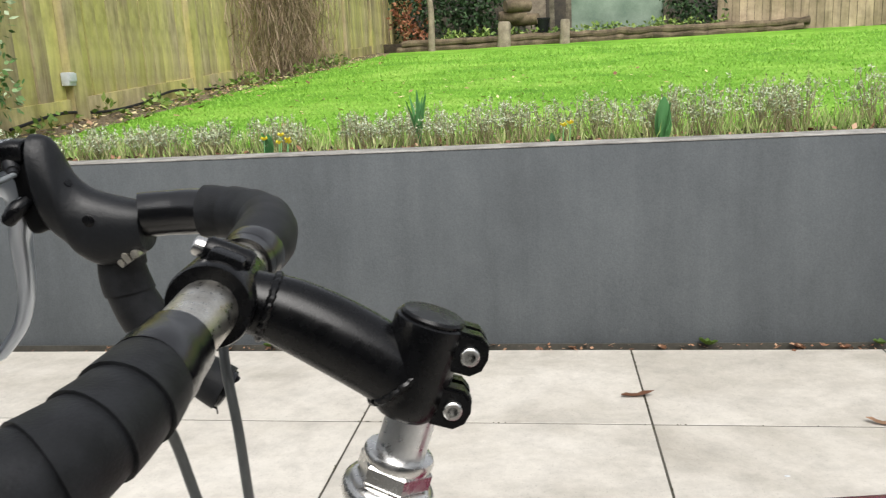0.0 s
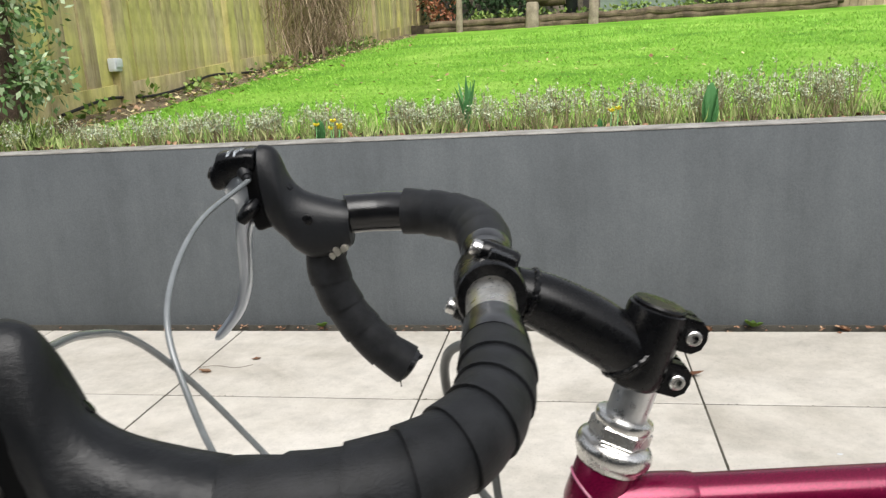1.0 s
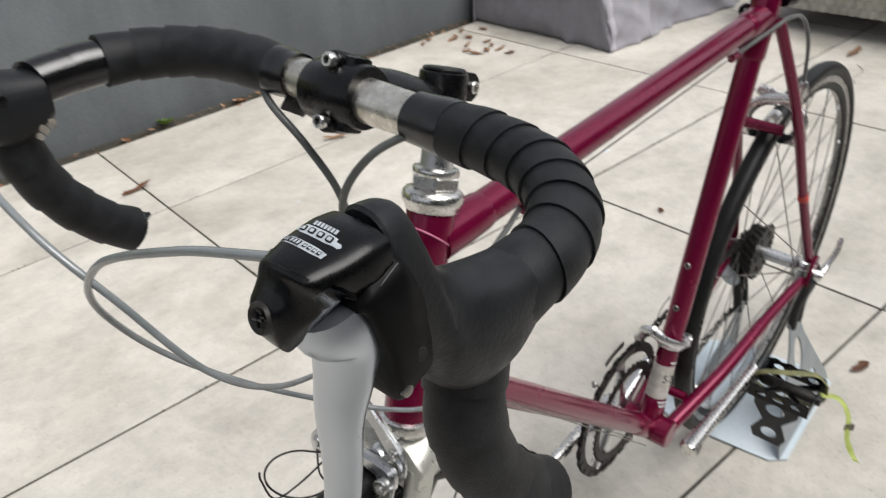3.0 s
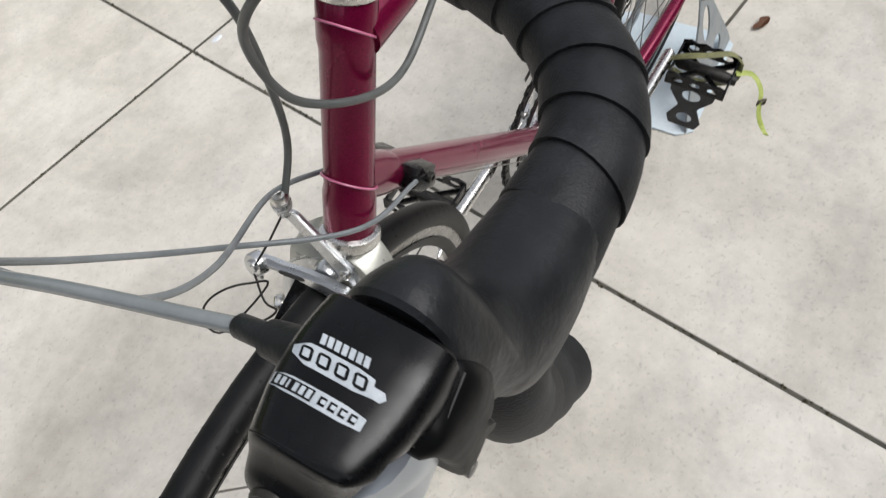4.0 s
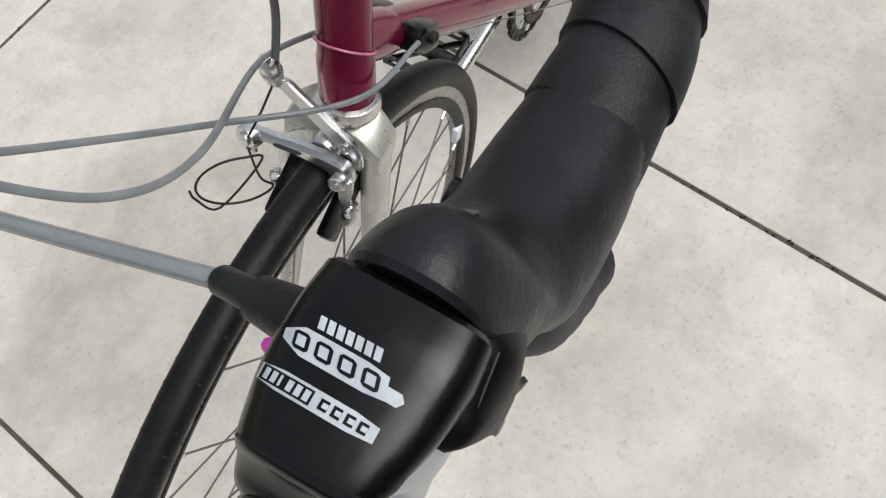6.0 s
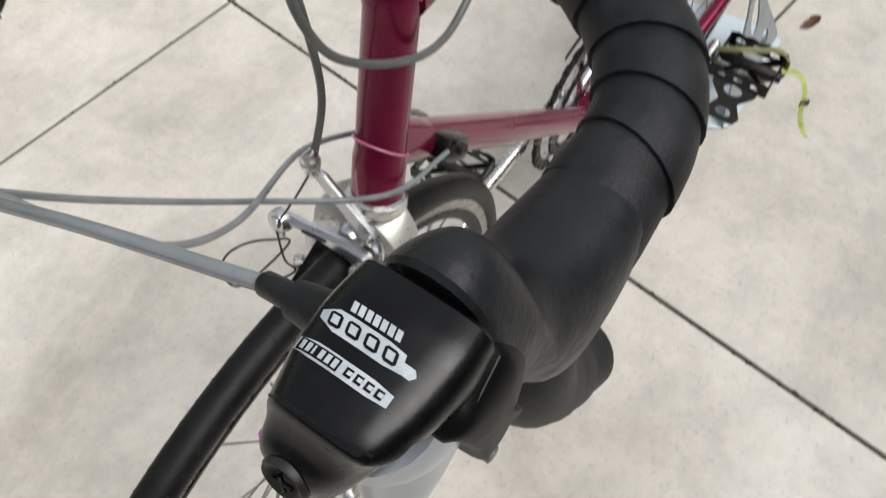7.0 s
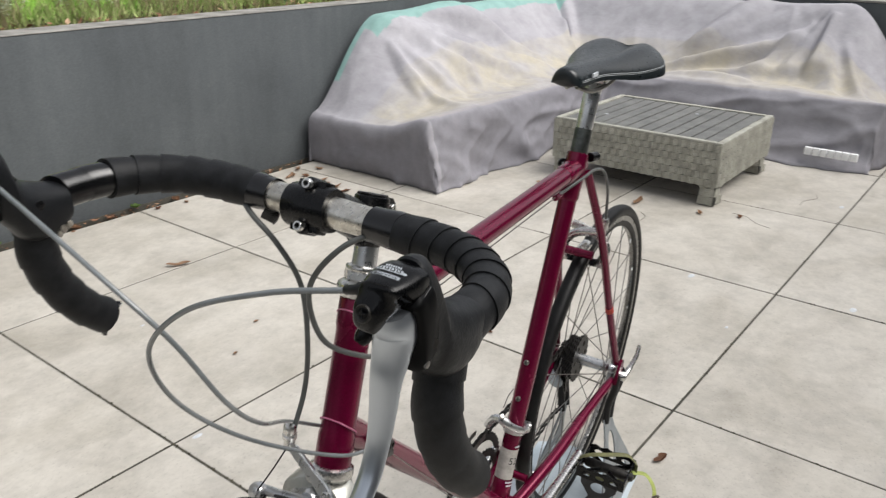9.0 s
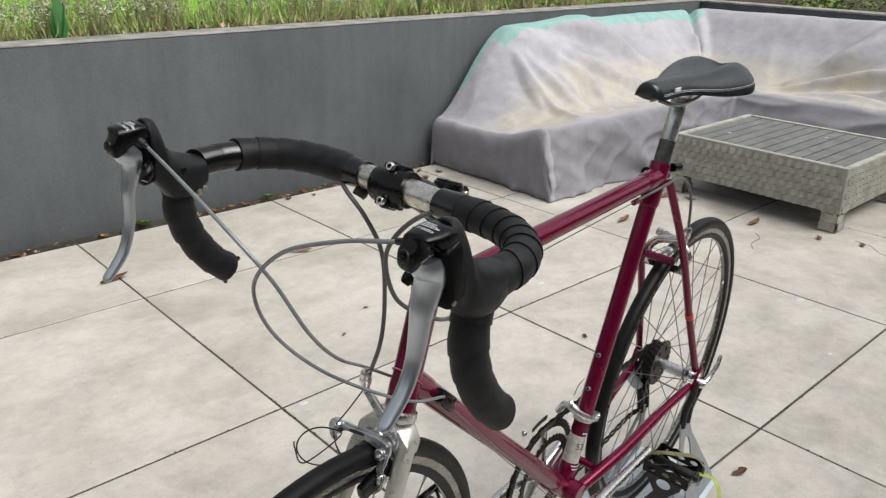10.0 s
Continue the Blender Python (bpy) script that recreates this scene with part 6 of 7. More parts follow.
# fork
fork = tagged(new("fork"), "silver-grey painted steel fork")
fork.parent = bike
CR = HB - STEER * 0.026
bpart("crown_race", turned([(0.0190, 0.0), (0.0200, -0.002), (0.0185, -0.006)], HB - STEER * 0.012, STEER, 28), M_CHROME, fork)
bm = bmesh.new()
crown_rows = ((-0.0375, 0.0085, -0.016, -0.004), (-0.0362, 0.0120, -0.018, -0.001), (-0.0310, 0.0136, -0.019, 0.004), (-0.0215, 0.0146, -0.013, 0.0115), (-0.0140, 0.0155, -0.010, 0.0150), (0.0140, 0.0155, -0.010, 0.0150), (0.0215, 0.0146, -0.013, 0.0115), (0.0310, 0.0136, -0.019, 0.004), (0.0362, 0.0120, -0.018, -0.001), (0.0375, 0.0085, -0.016, -0.004))
loft(bm, [[CR + V(dx * w, y, 0) + STEER * (lo + (hi - lo) * u) for dx, u in ((-0.72, 1), (0.72, 1), (0.93, 0.93), (1, 0.75), (1, 0.06), (0.92, 0), (-0.92, 0), (-1, 0.06), (-1, 0.75), (-0.93, 0.93))] for y, w, lo, hi in crown_rows])
bpart("crown", bm, M_FORK, fork, angle=24)
for sgn in (-1, 1):
    a = CR + V(0, 0.0275 * sgn, 0) - STEER * 0.008
    low = FA + V(0.004, 0.049 * sgn, 0.012)
    mid = a - STEER * 0.17 + V(-0.002, 0.012 * sgn, 0)
    p = curve([a, a.lerp(mid, 0.5), mid, mid.lerp(low, 0.6) + V(0.006, 0.002 * sgn, 0), low], 6)
    n = len(p)
    bpart("blade", tube(p, [0.0140 - 0.0070 * (k / n) ** 1.3 for k in range(n)], 20, up=(1, 0, 0), flat=[0.0098 - 0.0040 * k / n for k in range(n)]), M_FORK, fork)
    bpart("fork_end", prism([(-0.009, -0.006), (0.009, -0.006), (0.010, 0.010), (0.004, 0.018), (-0.004, 0.018), (-0.010, 0.010)], 0.005, axes(FA + V(0, 0.051 * sgn - 0.0025 + 0.005 * (sgn > 0), 0), (1, 0, 0), (0, 0, 1)), 0.001), M_FORK, fork)
fork.matrix_local = LEAN


# wheels
def torus(centre, radius, section, seg=72, axis=V(0, 1, 0)):
    """A ring about the y axis; section: rows of outward and sideways offsets, closed."""
    bm = bmesh.new()
    rings = []
    for k in range(seg):
        a = 2 * math.pi * k / seg
        w = V(math.cos(a), 0, math.sin(a))
        rings.append([centre + w * (radius + dr) + V(0, dy, 0) for dr, dy in section])
    loft(bm, rings, loop=True)
    return bm


SPOKE = tube([(0, 0, 0), (0, 0, 0.5), (0, 0, 1)], 0.0010, 6)
spoke_mesh = bpy.data.meshes.new("spoke")
SPOKE.to_mesh(spoke_mesh)
SPOKE.free()
spoke_mesh.materials.append(M_STEEL)


def wheel(name, label, c, old, hub_r, count=32):
    ob = tagged(new(name), label)
    ob.parent = bike
    r = RAD - 0.0115
    part("tyre", torus(c, r, [(0.0122 * math.cos(a), 0.0130 * math.sin(a)) for a in [k * 6.2832 / 18 for k in range(18)]], 90), M_TYRE, ob, "black slick road tyre")
    rim = [(-0.011, -0.0095), (-0.013, -0.0085), (-0.024, -0.0080), (-0.030, -0.0050), (-0.031, 0), (-0.030, 0.0050), (-0.024, 0.0080), (-0.013, 0.0085), (-0.011, 0.0095), (-0.008, 0.0085), (-0.008, -0.0085)]
    part("rim", torus(c, r, rim, 90), M_RIM, ob, "worn silver rim")
    part("rim_stripe", torus(c, r, [(-0.0195, -0.0088), (-0.024, -0.0086), (-0.030, -0.0058), (-0.0315, -0.004), (-0.026, -0.003)], 90), M_TYRE, ob, "dark inner face of the rim")
    part("hub", turned([(0.006, -old), (0.009, -old + 0.004), (0.009, -old + 0.012), (hub_r * 1.6, -old + 0.016), (hub_r * 1.6, -old + 0.019), (hub_r, -old + 0.024), (hub_r, old - 0.024), (hub_r * 1.6, old - 0.019), (hub_r * 1.6, old - 0.016), (0.009, old - 0.012), (0.009, old - 0.004), (0.006, old)], c, (0, 1, 0), 28), M_ALLOY, ob)
    for k in range(count):
        sgn = 1 if k % 2 else -1
        a = 2 * math.pi * k / count
        lead = (1 if (k // 2) % 2 else -1) * 2 * math.pi * 5.2 / count
        h = c + V(math.cos(a + lead) * hub_r * 1.45, sgn * (old - 0.0175), math.sin(a + lead) * hub_r * 1.45)
        e = c + V(math.cos(a), 0, math.sin(a)) * (r - 0.030) + V(0, 0.002 * sgn, 0)
        d = e - h
        o = new("spoke", spoke_mesh)
        o.parent = ob
        o.matrix_local = Matrix.Translation(h) @ d.to_track_quat("Z", "Y").to_matrix().to_4x4() @ Matrix.Diagonal((1, 1, d.length, 1))
        if k % 2 == 0:
            n = part("nipple", turned([(0.0020, -0.006), (0.0020, 0.006)], e - d.normalized() * 0.004, d, 8), M_ALLOY, ob)
    return ob


front = wheel("front_wheel", "spoked front wheel with black tyre and silver rim", FA, 0.050, 0.0125)
front.matrix_local = LEAN
bm = bmesh.new()
for k in range(260):
    a, side = 2 * math.pi * k / 260, -1 if k % 2 else 1
    q = []
    for da, v in ((-0.0035, 0.45), (0.0005, 0.45), (0.0060, 1.05), (0.0020, 1.05)):
        rr = RAD - 0.0115 + 0.01240 * math.cos(v)
        q.append(bm.verts.new(FA + V(rr * math.cos(a + da), side * 0.01320 * math.sin(v), rr * math.sin(a + da))))
    bm.faces.new(q)
bmesh.ops.recalc_face_normals(bm, faces=bm.faces[:])
part("tread", bm, M_TREAD, front, "fine slanted cuts in the tyre's shoulders")
rear = wheel("rear_wheel", "spoked rear wheel with black tyre and silver rim", RA, 0.063, 0.0110)
bpart("skewer_nut", turned([(0.0070, 0), (0.0090, 0.003), (0.0085, 0.012), (0.0050, 0.016)], FA + V(0, 0.056, 0), (0, 1, 0), 18), M_PINK, front, label="bright pink skewer nut")
bpart("skewer_nut", turned([(0.0075, 0), (0.0095, 0.003), (0.0090, 0.010), (0.0060, 0.014)], FA + V(0, -0.056, 0), (0, -1, 0), 18), M_PINK, front, label="bright pink skewer end")
bpart("valve", tube([FA + V(0.17, 0, 0.235), FA + V(0.145, 0, 0.20)], 0.003, 8), M_STEEL, front)
d = V(0.80, 0, 0.60)
bpart("reflector", boxed((-0.011, -0.004, -0.007), (0.011, 0.004, 0.007), 0.003), M_WHITE, front, label="small pale sticker on the rim").matrix_local = Matrix.Translation(FA + V(0.284, -0.006, 0.035)) @ pose(0, 0, 0, 0, -75, 0)
bpart("quick_release", turned([(0.006, 0), (0.010, 0.002), (0.010, 0.014), (0.007, 0.018)], RA + V(0.004, -0.070, -0.012), (0, -1, 0), 18), M_CHROME, label="chrome skewer body")
q = RA + V(0.006, -0.082, -0.012)
bpart("quick_release_lever", tube(curve([q, q + V(0.020, -0.004, 0.012), q + V(0.034, -0.010, 0.034), q + V(0.044, -0.010, 0.056)], 5), [0.006] * 6 + [0.0052] * 5 + [0.0046] * 4 + [0.002], 12, up=(0, 1, 0), flat=[0.004] * 16), M_CHROME, label="curved chrome lever")


# drivetrain
def gear(c, teeth, r, thick, holes=(), inner=0.0):
    out = []
    for k in range(teeth * 4):
        a = 2 * math.pi * k / (teeth * 4)
        rr = r + (0.0035 if k % 4 in (1, 2) else -0.0005)
        out.append((rr * math.cos(a), rr * math.sin(a)))
    hs = [oval(0, 0, inner, inner, 28)] if inner else []
    return prism(out, thick, axes(c + V(0, thick / 2, 0), (1, 0, 0), (0, 0, 1)), 0, (*hs, *holes))


crankset = tagged(new("crankset"), "silver cranks with two dark toothed chainrings")
crankset.parent = bike
bpart("chainring", gear(BB + V(0, 0.048, 0), 52, 0.104, 0.003, (), 0.093), M_CHAIN, crankset, "large dark toothed ring")
bpart("chainring", gear(BB + V(0, 0.040, 0), 39, 0.078, 0.003, (), 0.068), M_CHAIN, crankset, "small dark toothed ring")
for k in range(5):
    a = 0.35 + k * 2 * math.pi / 5
    w = V(math.cos(a), 0, math.sin(a))
    c0 = BB + V(0, 0.050, 0)
    bpart("spider_arm", tube([c0 + w * 0.012, c0 + w * 0.050, c0 + w * 0.096], [0.012, 0.0085, 0.0060], 12, up=(0, 1, 0), flat=None), M_ALLOY, crankset)
    bolt(c0 + w * 0.088 + V(0, 0.004, 0), (0, 1, 0), 0.0045, 0.003, M_CHROME, crankset)
PL, PR = V(0.2620, -0.072, 0.266), V(-0.112, 0.075, 0.256)
for e, y in ((PL, -0.066), (PR, 0.066)):
    a = BB + V(0, y, 0)
    w = (e - a).normalized()
    bpart("crank_arm", tube(curve([a - w * 0.012, a, a.lerp(e, 0.3), a.lerp(e, 0.7), e, e + w * 0.011], 4), [0.008, 0.011, 0.0125, 0.0135, 0.0135, 0.0125, 0.0115, 0.0105, 0.0100, 0.0096, 0.0093, 0.0090, 0.0088, 0.0088, 0.0090, 0.0092, 0.0096, 0.0098, 0.0094, 0.0084, 0.0060], 16, up=(0, 1, 0), flat=[0.0095 + 0.0015 * math.cos(k * 0.3) for k in range(21)]), M_CHROME, crankset, "polished silver crank arm")
bpart("axle_cap", turned([(0.009, 0), (0.009, 0.004), (0.006, 0.006)], BB + V(0, -0.074, 0), (0, -1, 0), 18), M_STEEL, crankset)


def pedal(e, s, tilt):
    ob = tagged(new("pedal"), "black cage pedal with lime green toe strap" if s < 0 else "black cage pedal")
    ob.parent = bike
    m = Matrix.Translation(e + V(0, s * 0.055, 0)) @ pose(0, 0, 0, 0, tilt, 0)

    def put(name, bm, mat, label=""):
        bmesh.ops.transform(bm, matrix=m, verts=bm.verts[:])
        return part(name, bm, mat, ob, label)

    put("axle", turned([(0.0065, -0.05), (0.0095, -0.03), (0.0085, 0.035), (0.005, 0.04)], (0, 0, 0), (0, 1, 0), 16), M_CHAIN)
    for x in (-0.036, 0.036):
        out = [(-0.044, -0.010), (0.044, -0.010)] + [(0.044 - 0.011 * k, 0.010 + (0.004 if k % 2 else 0)) for k in range(9)]
        put("cage_plate", prism(out, 0.003, axes((x, 0, 0), (0, 1, 0), (0, 0, 1)), 0.0006, [oval(-0.026, 0, 0.008, 0.005, 12), oval(0, 0, 0.008, 0.005, 12), oval(0.026, 0, 0.008, 0.005, 12)]), M_STEM, "black toothed cage plate")
    for y in (-0.042, 0.042):
        put("cage_side", boxed((-0.036, y - 0.0015, -0.009), (0.036, y + 0.0015, 0.009), 0.001), M_STEM)
    for a, b in (((-0.034, -0.04), (0.034, 0.04)), ((-0.034, 0.04), (0.034, -0.04))):
        put("cage_web", tube([(a[0], a[1], -0.004), (0, 0, -0.002), (b[0], b[1], -0.004)], 0.007, 8, up=(0, 0, 1), flat=0.003), M_STEM)
    if s < 0:
        # toe clip hanging under the pedal, and the strap
        loop = curve([(0.030, -0.046, 0.010), (0.02, -0.030, 0.028), (0.0, 0.0, 0.030), (-0.005, 0.030, 0.020), (0.0, 0.050, 0.0), (0.005, 0.046, -0.022), (0.010, 0.0, -0.034), (0.02, -0.044, -0.018), (0.030, -0.046, 0.008)], 5)
        put("strap", sweep(bmesh.new(), loop, 0.0013, 8, up=(0, 0, 1), flat=0.0055), M_STRAP, "faded lime green toe strap")
        tail = curve([(0.020, -0.044, -0.004), (0.030, -0.066, -0.006), (0.020, -0.086, -0.020), (0.000, -0.096, -0.044), (-0.006, -0.108, -0.062), (-0.022, -0.118, -0.058)], 6)
        put("strap_tail", sweep(bmesh.new(), tail, 0.0013, 8, up=(0, 0, 1), flat=0.0055), M_LIME, "loose frayed end of the lime green strap")
        put("buckle", prism([(-0.007, -0.006), (0.007, -0.006), (0.007, 0.006), (-0.007, 0.006)], 0.004, axes((0.010, -0.092, -0.031), (0.7, -0.7, 0), (0, 0, 1)), 0.001, [[(-0.004, -0.003), (0.004, -0.003), (0.004, 0.003), (-0.004, 0.003)]]), M_BARK, "rusty buckle")
        hang = axes((-0.030, 0, -0.006), (0, 1, 0), (-0.25, 0, -1))
        put("toe_clip", prism([(-0.034, 0.0), (0.034, 0.0), (0.032, 0.014), (0.014, 0.034), (0.026, 0.056), (0.020, 0.068), (-0.020, 0.068), (-0.026, 0.056), (-0.014, 0.034), (-0.032, 0.014)], 0.004, hang, 0.001, [oval(0, 0.015, 0.014, 0.009, 14), oval(0, 0.053, 0.012, 0.008, 14)]), M_CLIP, "dark grey plastic toe clip hanging down")
    return ob


pedal(PL, -1, 0)
pedal(PR, 1, 0)

cass = tagged(new("cassette"), "stack of dark oily sprockets")
cass.parent = bike
for k, r in enumerate((0.024, 0.026, 0.029, 0.032, 0.036, 0.040, 0.044, 0.048)):
    bpart("sprocket", gear(RA + V(0, 0.053 - 0.0054 * k, 0), round(r * 500), r, 0.0026, [] if k < 6 else [oval(r * 0.66 * math.cos(a), r * 0.66 * math.sin(a), r * 0.13, r * 0.13, 10) for a in [q * 1.0472 for q in range(6)]]), M_CHAIN, cass)
# chain
chain_path = []
for k in range(15):
    a = radians(92) + k / 14 * radians(176)
    chain_path.append(BB + V(0.104 * math.cos(a), 0.048, 0.104 * math.sin(a)))
JA, JB = RA + V(0.000, 0.040, -0.065), RA + V(0.010, 0.040, -0.120)
chain_path += [BB.lerp(JB, u) + V(0, 0.048 * (1 - u), -0.104 * (1 - u)) for u in (0.3, 0.6, 0.85)]
chain_path += [JB + V(0.0, 0, -0.016), JB + V(0.016, 0, 0.0), JB + V(0.004, 0, 0.020), JA + V(-0.014, 0, 0.0), JA + V(0, 0, 0.016)]
for k in range(9):
    a = radians(-60) + k / 8 * radians(150)
    chain_path.append(RA + V(0.040 * math.cos(a), 0.036, 0.040 * math.sin(a)))
chain_path += [(RA + V(0, 0.036, 0.040)).lerp(chain_path[0], u) for u in (0.3, 0.7)]
line = Line(curve(chain_path + chain_path[:1], 4), (0, 1, 0))
bm = bmesh.new()
s0 = 0.0
i = 0
while s0 < line.length:
    p, (t, n, b) = line.at(s0)
    for dy in ((-0.0032, 0.0032) if i % 2 else (-0.0018, 0.0018)):
        b2 = bmesh.new()
        bmesh.ops.create_cube(b2, size=1, matrix=axes(p + V(0, dy, 0), t, V(0, 1, 0)) @ Matrix.Diagonal((0.0138, 0.0011, 0.0075, 1)))
        join(bm, b2)
    s0 += 0.0127
    i += 1
bpart("chain", bm, M_CHAIN, smooth=False, label="dark oily chain")
rd = tagged(new("rear_derailleur"), "grey and black rear derailleur")
rd.parent = bike
bpart("body", tube(curve([RA + V(0.006, 0.072, -0.028), RA + V(-0.016, 0.066, -0.040), RA + V(-0.026, 0.050, -0.056), RA + V(-0.004, 0.048, -0.068)], 4), [0.013, 0.0135, 0.014, 0.0145, 0.0145, 0.014, 0.0135, 0.013, 0.0125, 0.012, 0.0115, 0.011, 0.010], 14, up=(0, 1, 0), flat=0.012), M_STANDBASE, rd, "pale grey derailleur body")
for dy in (0.034, 0.046):
    bpart("cage", prism([(-0.012, 0.012), (0.010, 0.014), (0.024, -0.050), (0.016, -0.066), (-0.002, -0.064)], 0.0015, axes(JA + V(0, dy - 0.040, 0), (1, 0, 0), (0, 0, 1)), 0, [[(-0.002, 0.0), (0.006, -0.002), (0.010, -0.040), (0.006, -0.044)]]), M_CHAIN, rd)
for c in (JA, JB):
    bpart("jockey_wheel", gear(c, 11, 0.020, 0.004), M_STEM, rd)
fd = tagged(new("front_derailleur"), "silver clamp-on front derailleur")
fd.parent = bike
FC = BB + SEAT * 0.135
bpart("band", turned([(0.0152, -0.006), (0.0180, -0.006), (0.0184, -0.004), (0.0184, 0.004), (0.0180, 0.006), (0.0152, 0.006)], FC, SEAT, 28), M_ALLOY, fd, "silver clamp band")
bpart("clamp_lug", boxed((-0.006, -0.007, -0.006), (0.010, 0.005, 0.006), 0.0025), M_ALLOY, fd).matrix_local = Matrix.Translation(FC + V(0.016, -0.012, 0.0)) @ pose(0, 0, 0, 0, 16, 0)
bolt(FC + V(0.018, -0.018, 0.0), (0.1, -1, 0), 0.0042, 0.004, M_CHROME, fd)
bpart("arm", tube(curve([FC + V(0.010, -0.020, -0.002), FC + V(-0.010, -0.018, 0.008), FC + V(-0.028, -0.004, 0.022), FC + V(-0.034, 0.012, 0.034)], 5), [0.0045] * 6 + [0.0062] * 6 + [0.0075] * 4, 14, up=(0, 0, 1), flat=0.0042), M_ALLOY, fd, "grey alloy body")
bpart("arm", tube(curve([FC + V(-0.034, 0.012, 0.034), FC + V(-0.030, 0.026, 0.028), FC + V(-0.026, 0.038, 0.006)], 4), 0.0060, 10), M_ALLOY, fd)
bpart("pinch_bolt", turned([(0.004, 0), (0.0045, 0.004), (0.003, 0.006)], FC + V(-0.036, 0.010, 0.040), (-0.5, -0.3, 0.8), 12), M_CHROME, fd)
cage = [BB + V(math.cos(a) * 0.114, 0, math.sin(a) * 0.114) for a in [radians(84 + 8 * k) for k in range(4)]]
for dy in (0.039, 0.056):
    bpart("cage_plate", tube([p + V(0, dy, 0) for p in cage], 0.0012, 8, up=(0, 1, 0), flat=0.0055), M_STEEL, fd)
bpart("cable_end", tube(curve([FC + V(-0.018, 0.016, 0.045), FC + V(-0.014, 0.012, 0.066), FC + V(-0.004, 0.008, 0.076)], 4), 0.0008, 6), M_STEEL, fd)

# saddle and seat post
post = tagged(new("seat_post"), "silver alloy seat post")
post.parent = bike
bpart("shaft", tube([SC + SEAT * 0.018, SC + SEAT * 0.060, SC + SEAT * 0.062, SC + SEAT * 0.112, SC + SEAT * 0.120], [0.0128, 0.0128, 0.0132, 0.0132, 0.0125], 24), M_ALLOY, post)
bpart("grime_band", turned([(0.0133, 0.021), (0.0136, 0.024), (0.0136, 0.056), (0.0133, 0.058)], SC, SEAT, 24), M_KNURL, post, "dull grey lower part of the post")
HD = SC + SEAT * 0.126
bpart("head", tube(curve([HD - SEAT * 0.012, HD, HD + V(0.006, 0, 0.012)], 4), [0.0132, 0.0138, 0.014, 0.0145, 0.015, 0.0145, 0.014, 0.0125, 0.008], 18), M_ALLOY, post)
bpart("clamp", boxed((-0.022, -0.024, -0.006), (0.022, 0.024, 0.006), 0.004), M_ALLOY, post).matrix_local = Matrix.Translation(HD + V(0.004, 0, 0.014)) @ pose(0, 0, 0, 0, -4, 0)
bolt(SC + V(0.026, -0.003, -0.003), (0.2, -1, 0), 0.005, 0.006, M_STEEL, name="binder_bolt")
bpart("binder_ear", tube([SC + V(0.020, -0.012, -0.002), SC + V(0.020, 0.012, -0.002)], 0.0068, 14), M_PAINT)
bpart("lamp_bracket", tube([SC + V(0.018, -0.016, 0.012), SC + V(0.038, -0.020, 0.010)], 0.0075, 14), M_CAP, label="black plastic bracket behind the seat tube")
bpart("pump_peg", turned([(0.0085, -0.003), (0.0090, 0.0), (0.0085, 0.003)], SC + V(-0.004, 0.0190, 0.0), (-0.75, -0.6, 0.2), 18), M_CAP, label="black round clamp in front of the seat lug")
bolt(SC + V(-0.0065, 0.0170, 0.0006), (-0.75, -0.6, 0.2), 0.0042, 0.003, M_CHROME)
saddle = tagged(new("saddle"), "black padded saddle with pale stitching")
saddle.parent = bike
saddle.location.x = -0.006
rows = lerp_rows([(0.1446, 0.9742, 0.0095, 0.0110, 0.0), (0.1456, 0.9772, 0.0142, 0.0160, 0.0), (0.1474, 0.9793, 0.0178, 0.0200, 0.0), (0.1505, 0.9807, 0.0204, 0.0228, 0.0), (0.156, 0.9815, 0.0223, 0.0245, 0.0), (0.166, 0.9818, 0.0235, 0.0255, 0.0002), (0.183, 0.9818, 0.0248, 0.0255, 0.0006), (0.206, 0.9816, 0.0268, 0.0250, 0.0009),
                  (0.235, 0.9815, 0.0312, 0.0255, 0.0015), (0.268, 0.9815, 0.0420, 0.0280, 0.003), (0.314, 0.9845, 0.0600, 0.036, 0.008), (0.356, 0.9900, 0.0730, 0.043, 0.015), (0.392, 0.9935, 0.0790, 0.046, 0.019), (0.420, 0.9930, 0.0730, 0.040, 0.018), (0.436, 0.9885, 0.0560, 0.027, 0.012), (0.441, 0.983, 0.032, 0.013, 0.004)], 4)


def saddle_ring(x, zt, hw, dep, dip):
    """A section of the saddle: two low humps with a dip between, sides that droop."""
    out = []
    n = 30
    for k in range(n):
        a = math.pi * k / (n - 1)
        y = -hw * math.cos(a)
        q = abs(y) / hw
        z = zt - dep * (1 - max(0.0, 1 - q**2.6) ** 0.58) - dip * math.exp(-((q / 0.30) ** 2))
        out.append(V(x, y, z))
    arch = -0.16 + 0.36 * min(1.0, max(0.0, (x - 0.16) / 0.10))
    for k in range(8):
        u = (k + 0.5) / 8
        y = hw * (1 - 2 * u) * 0.88
        out.append(V(x, y, zt - dep * 0.97 + arch * dep * math.sin(math.pi * u)))
    return out


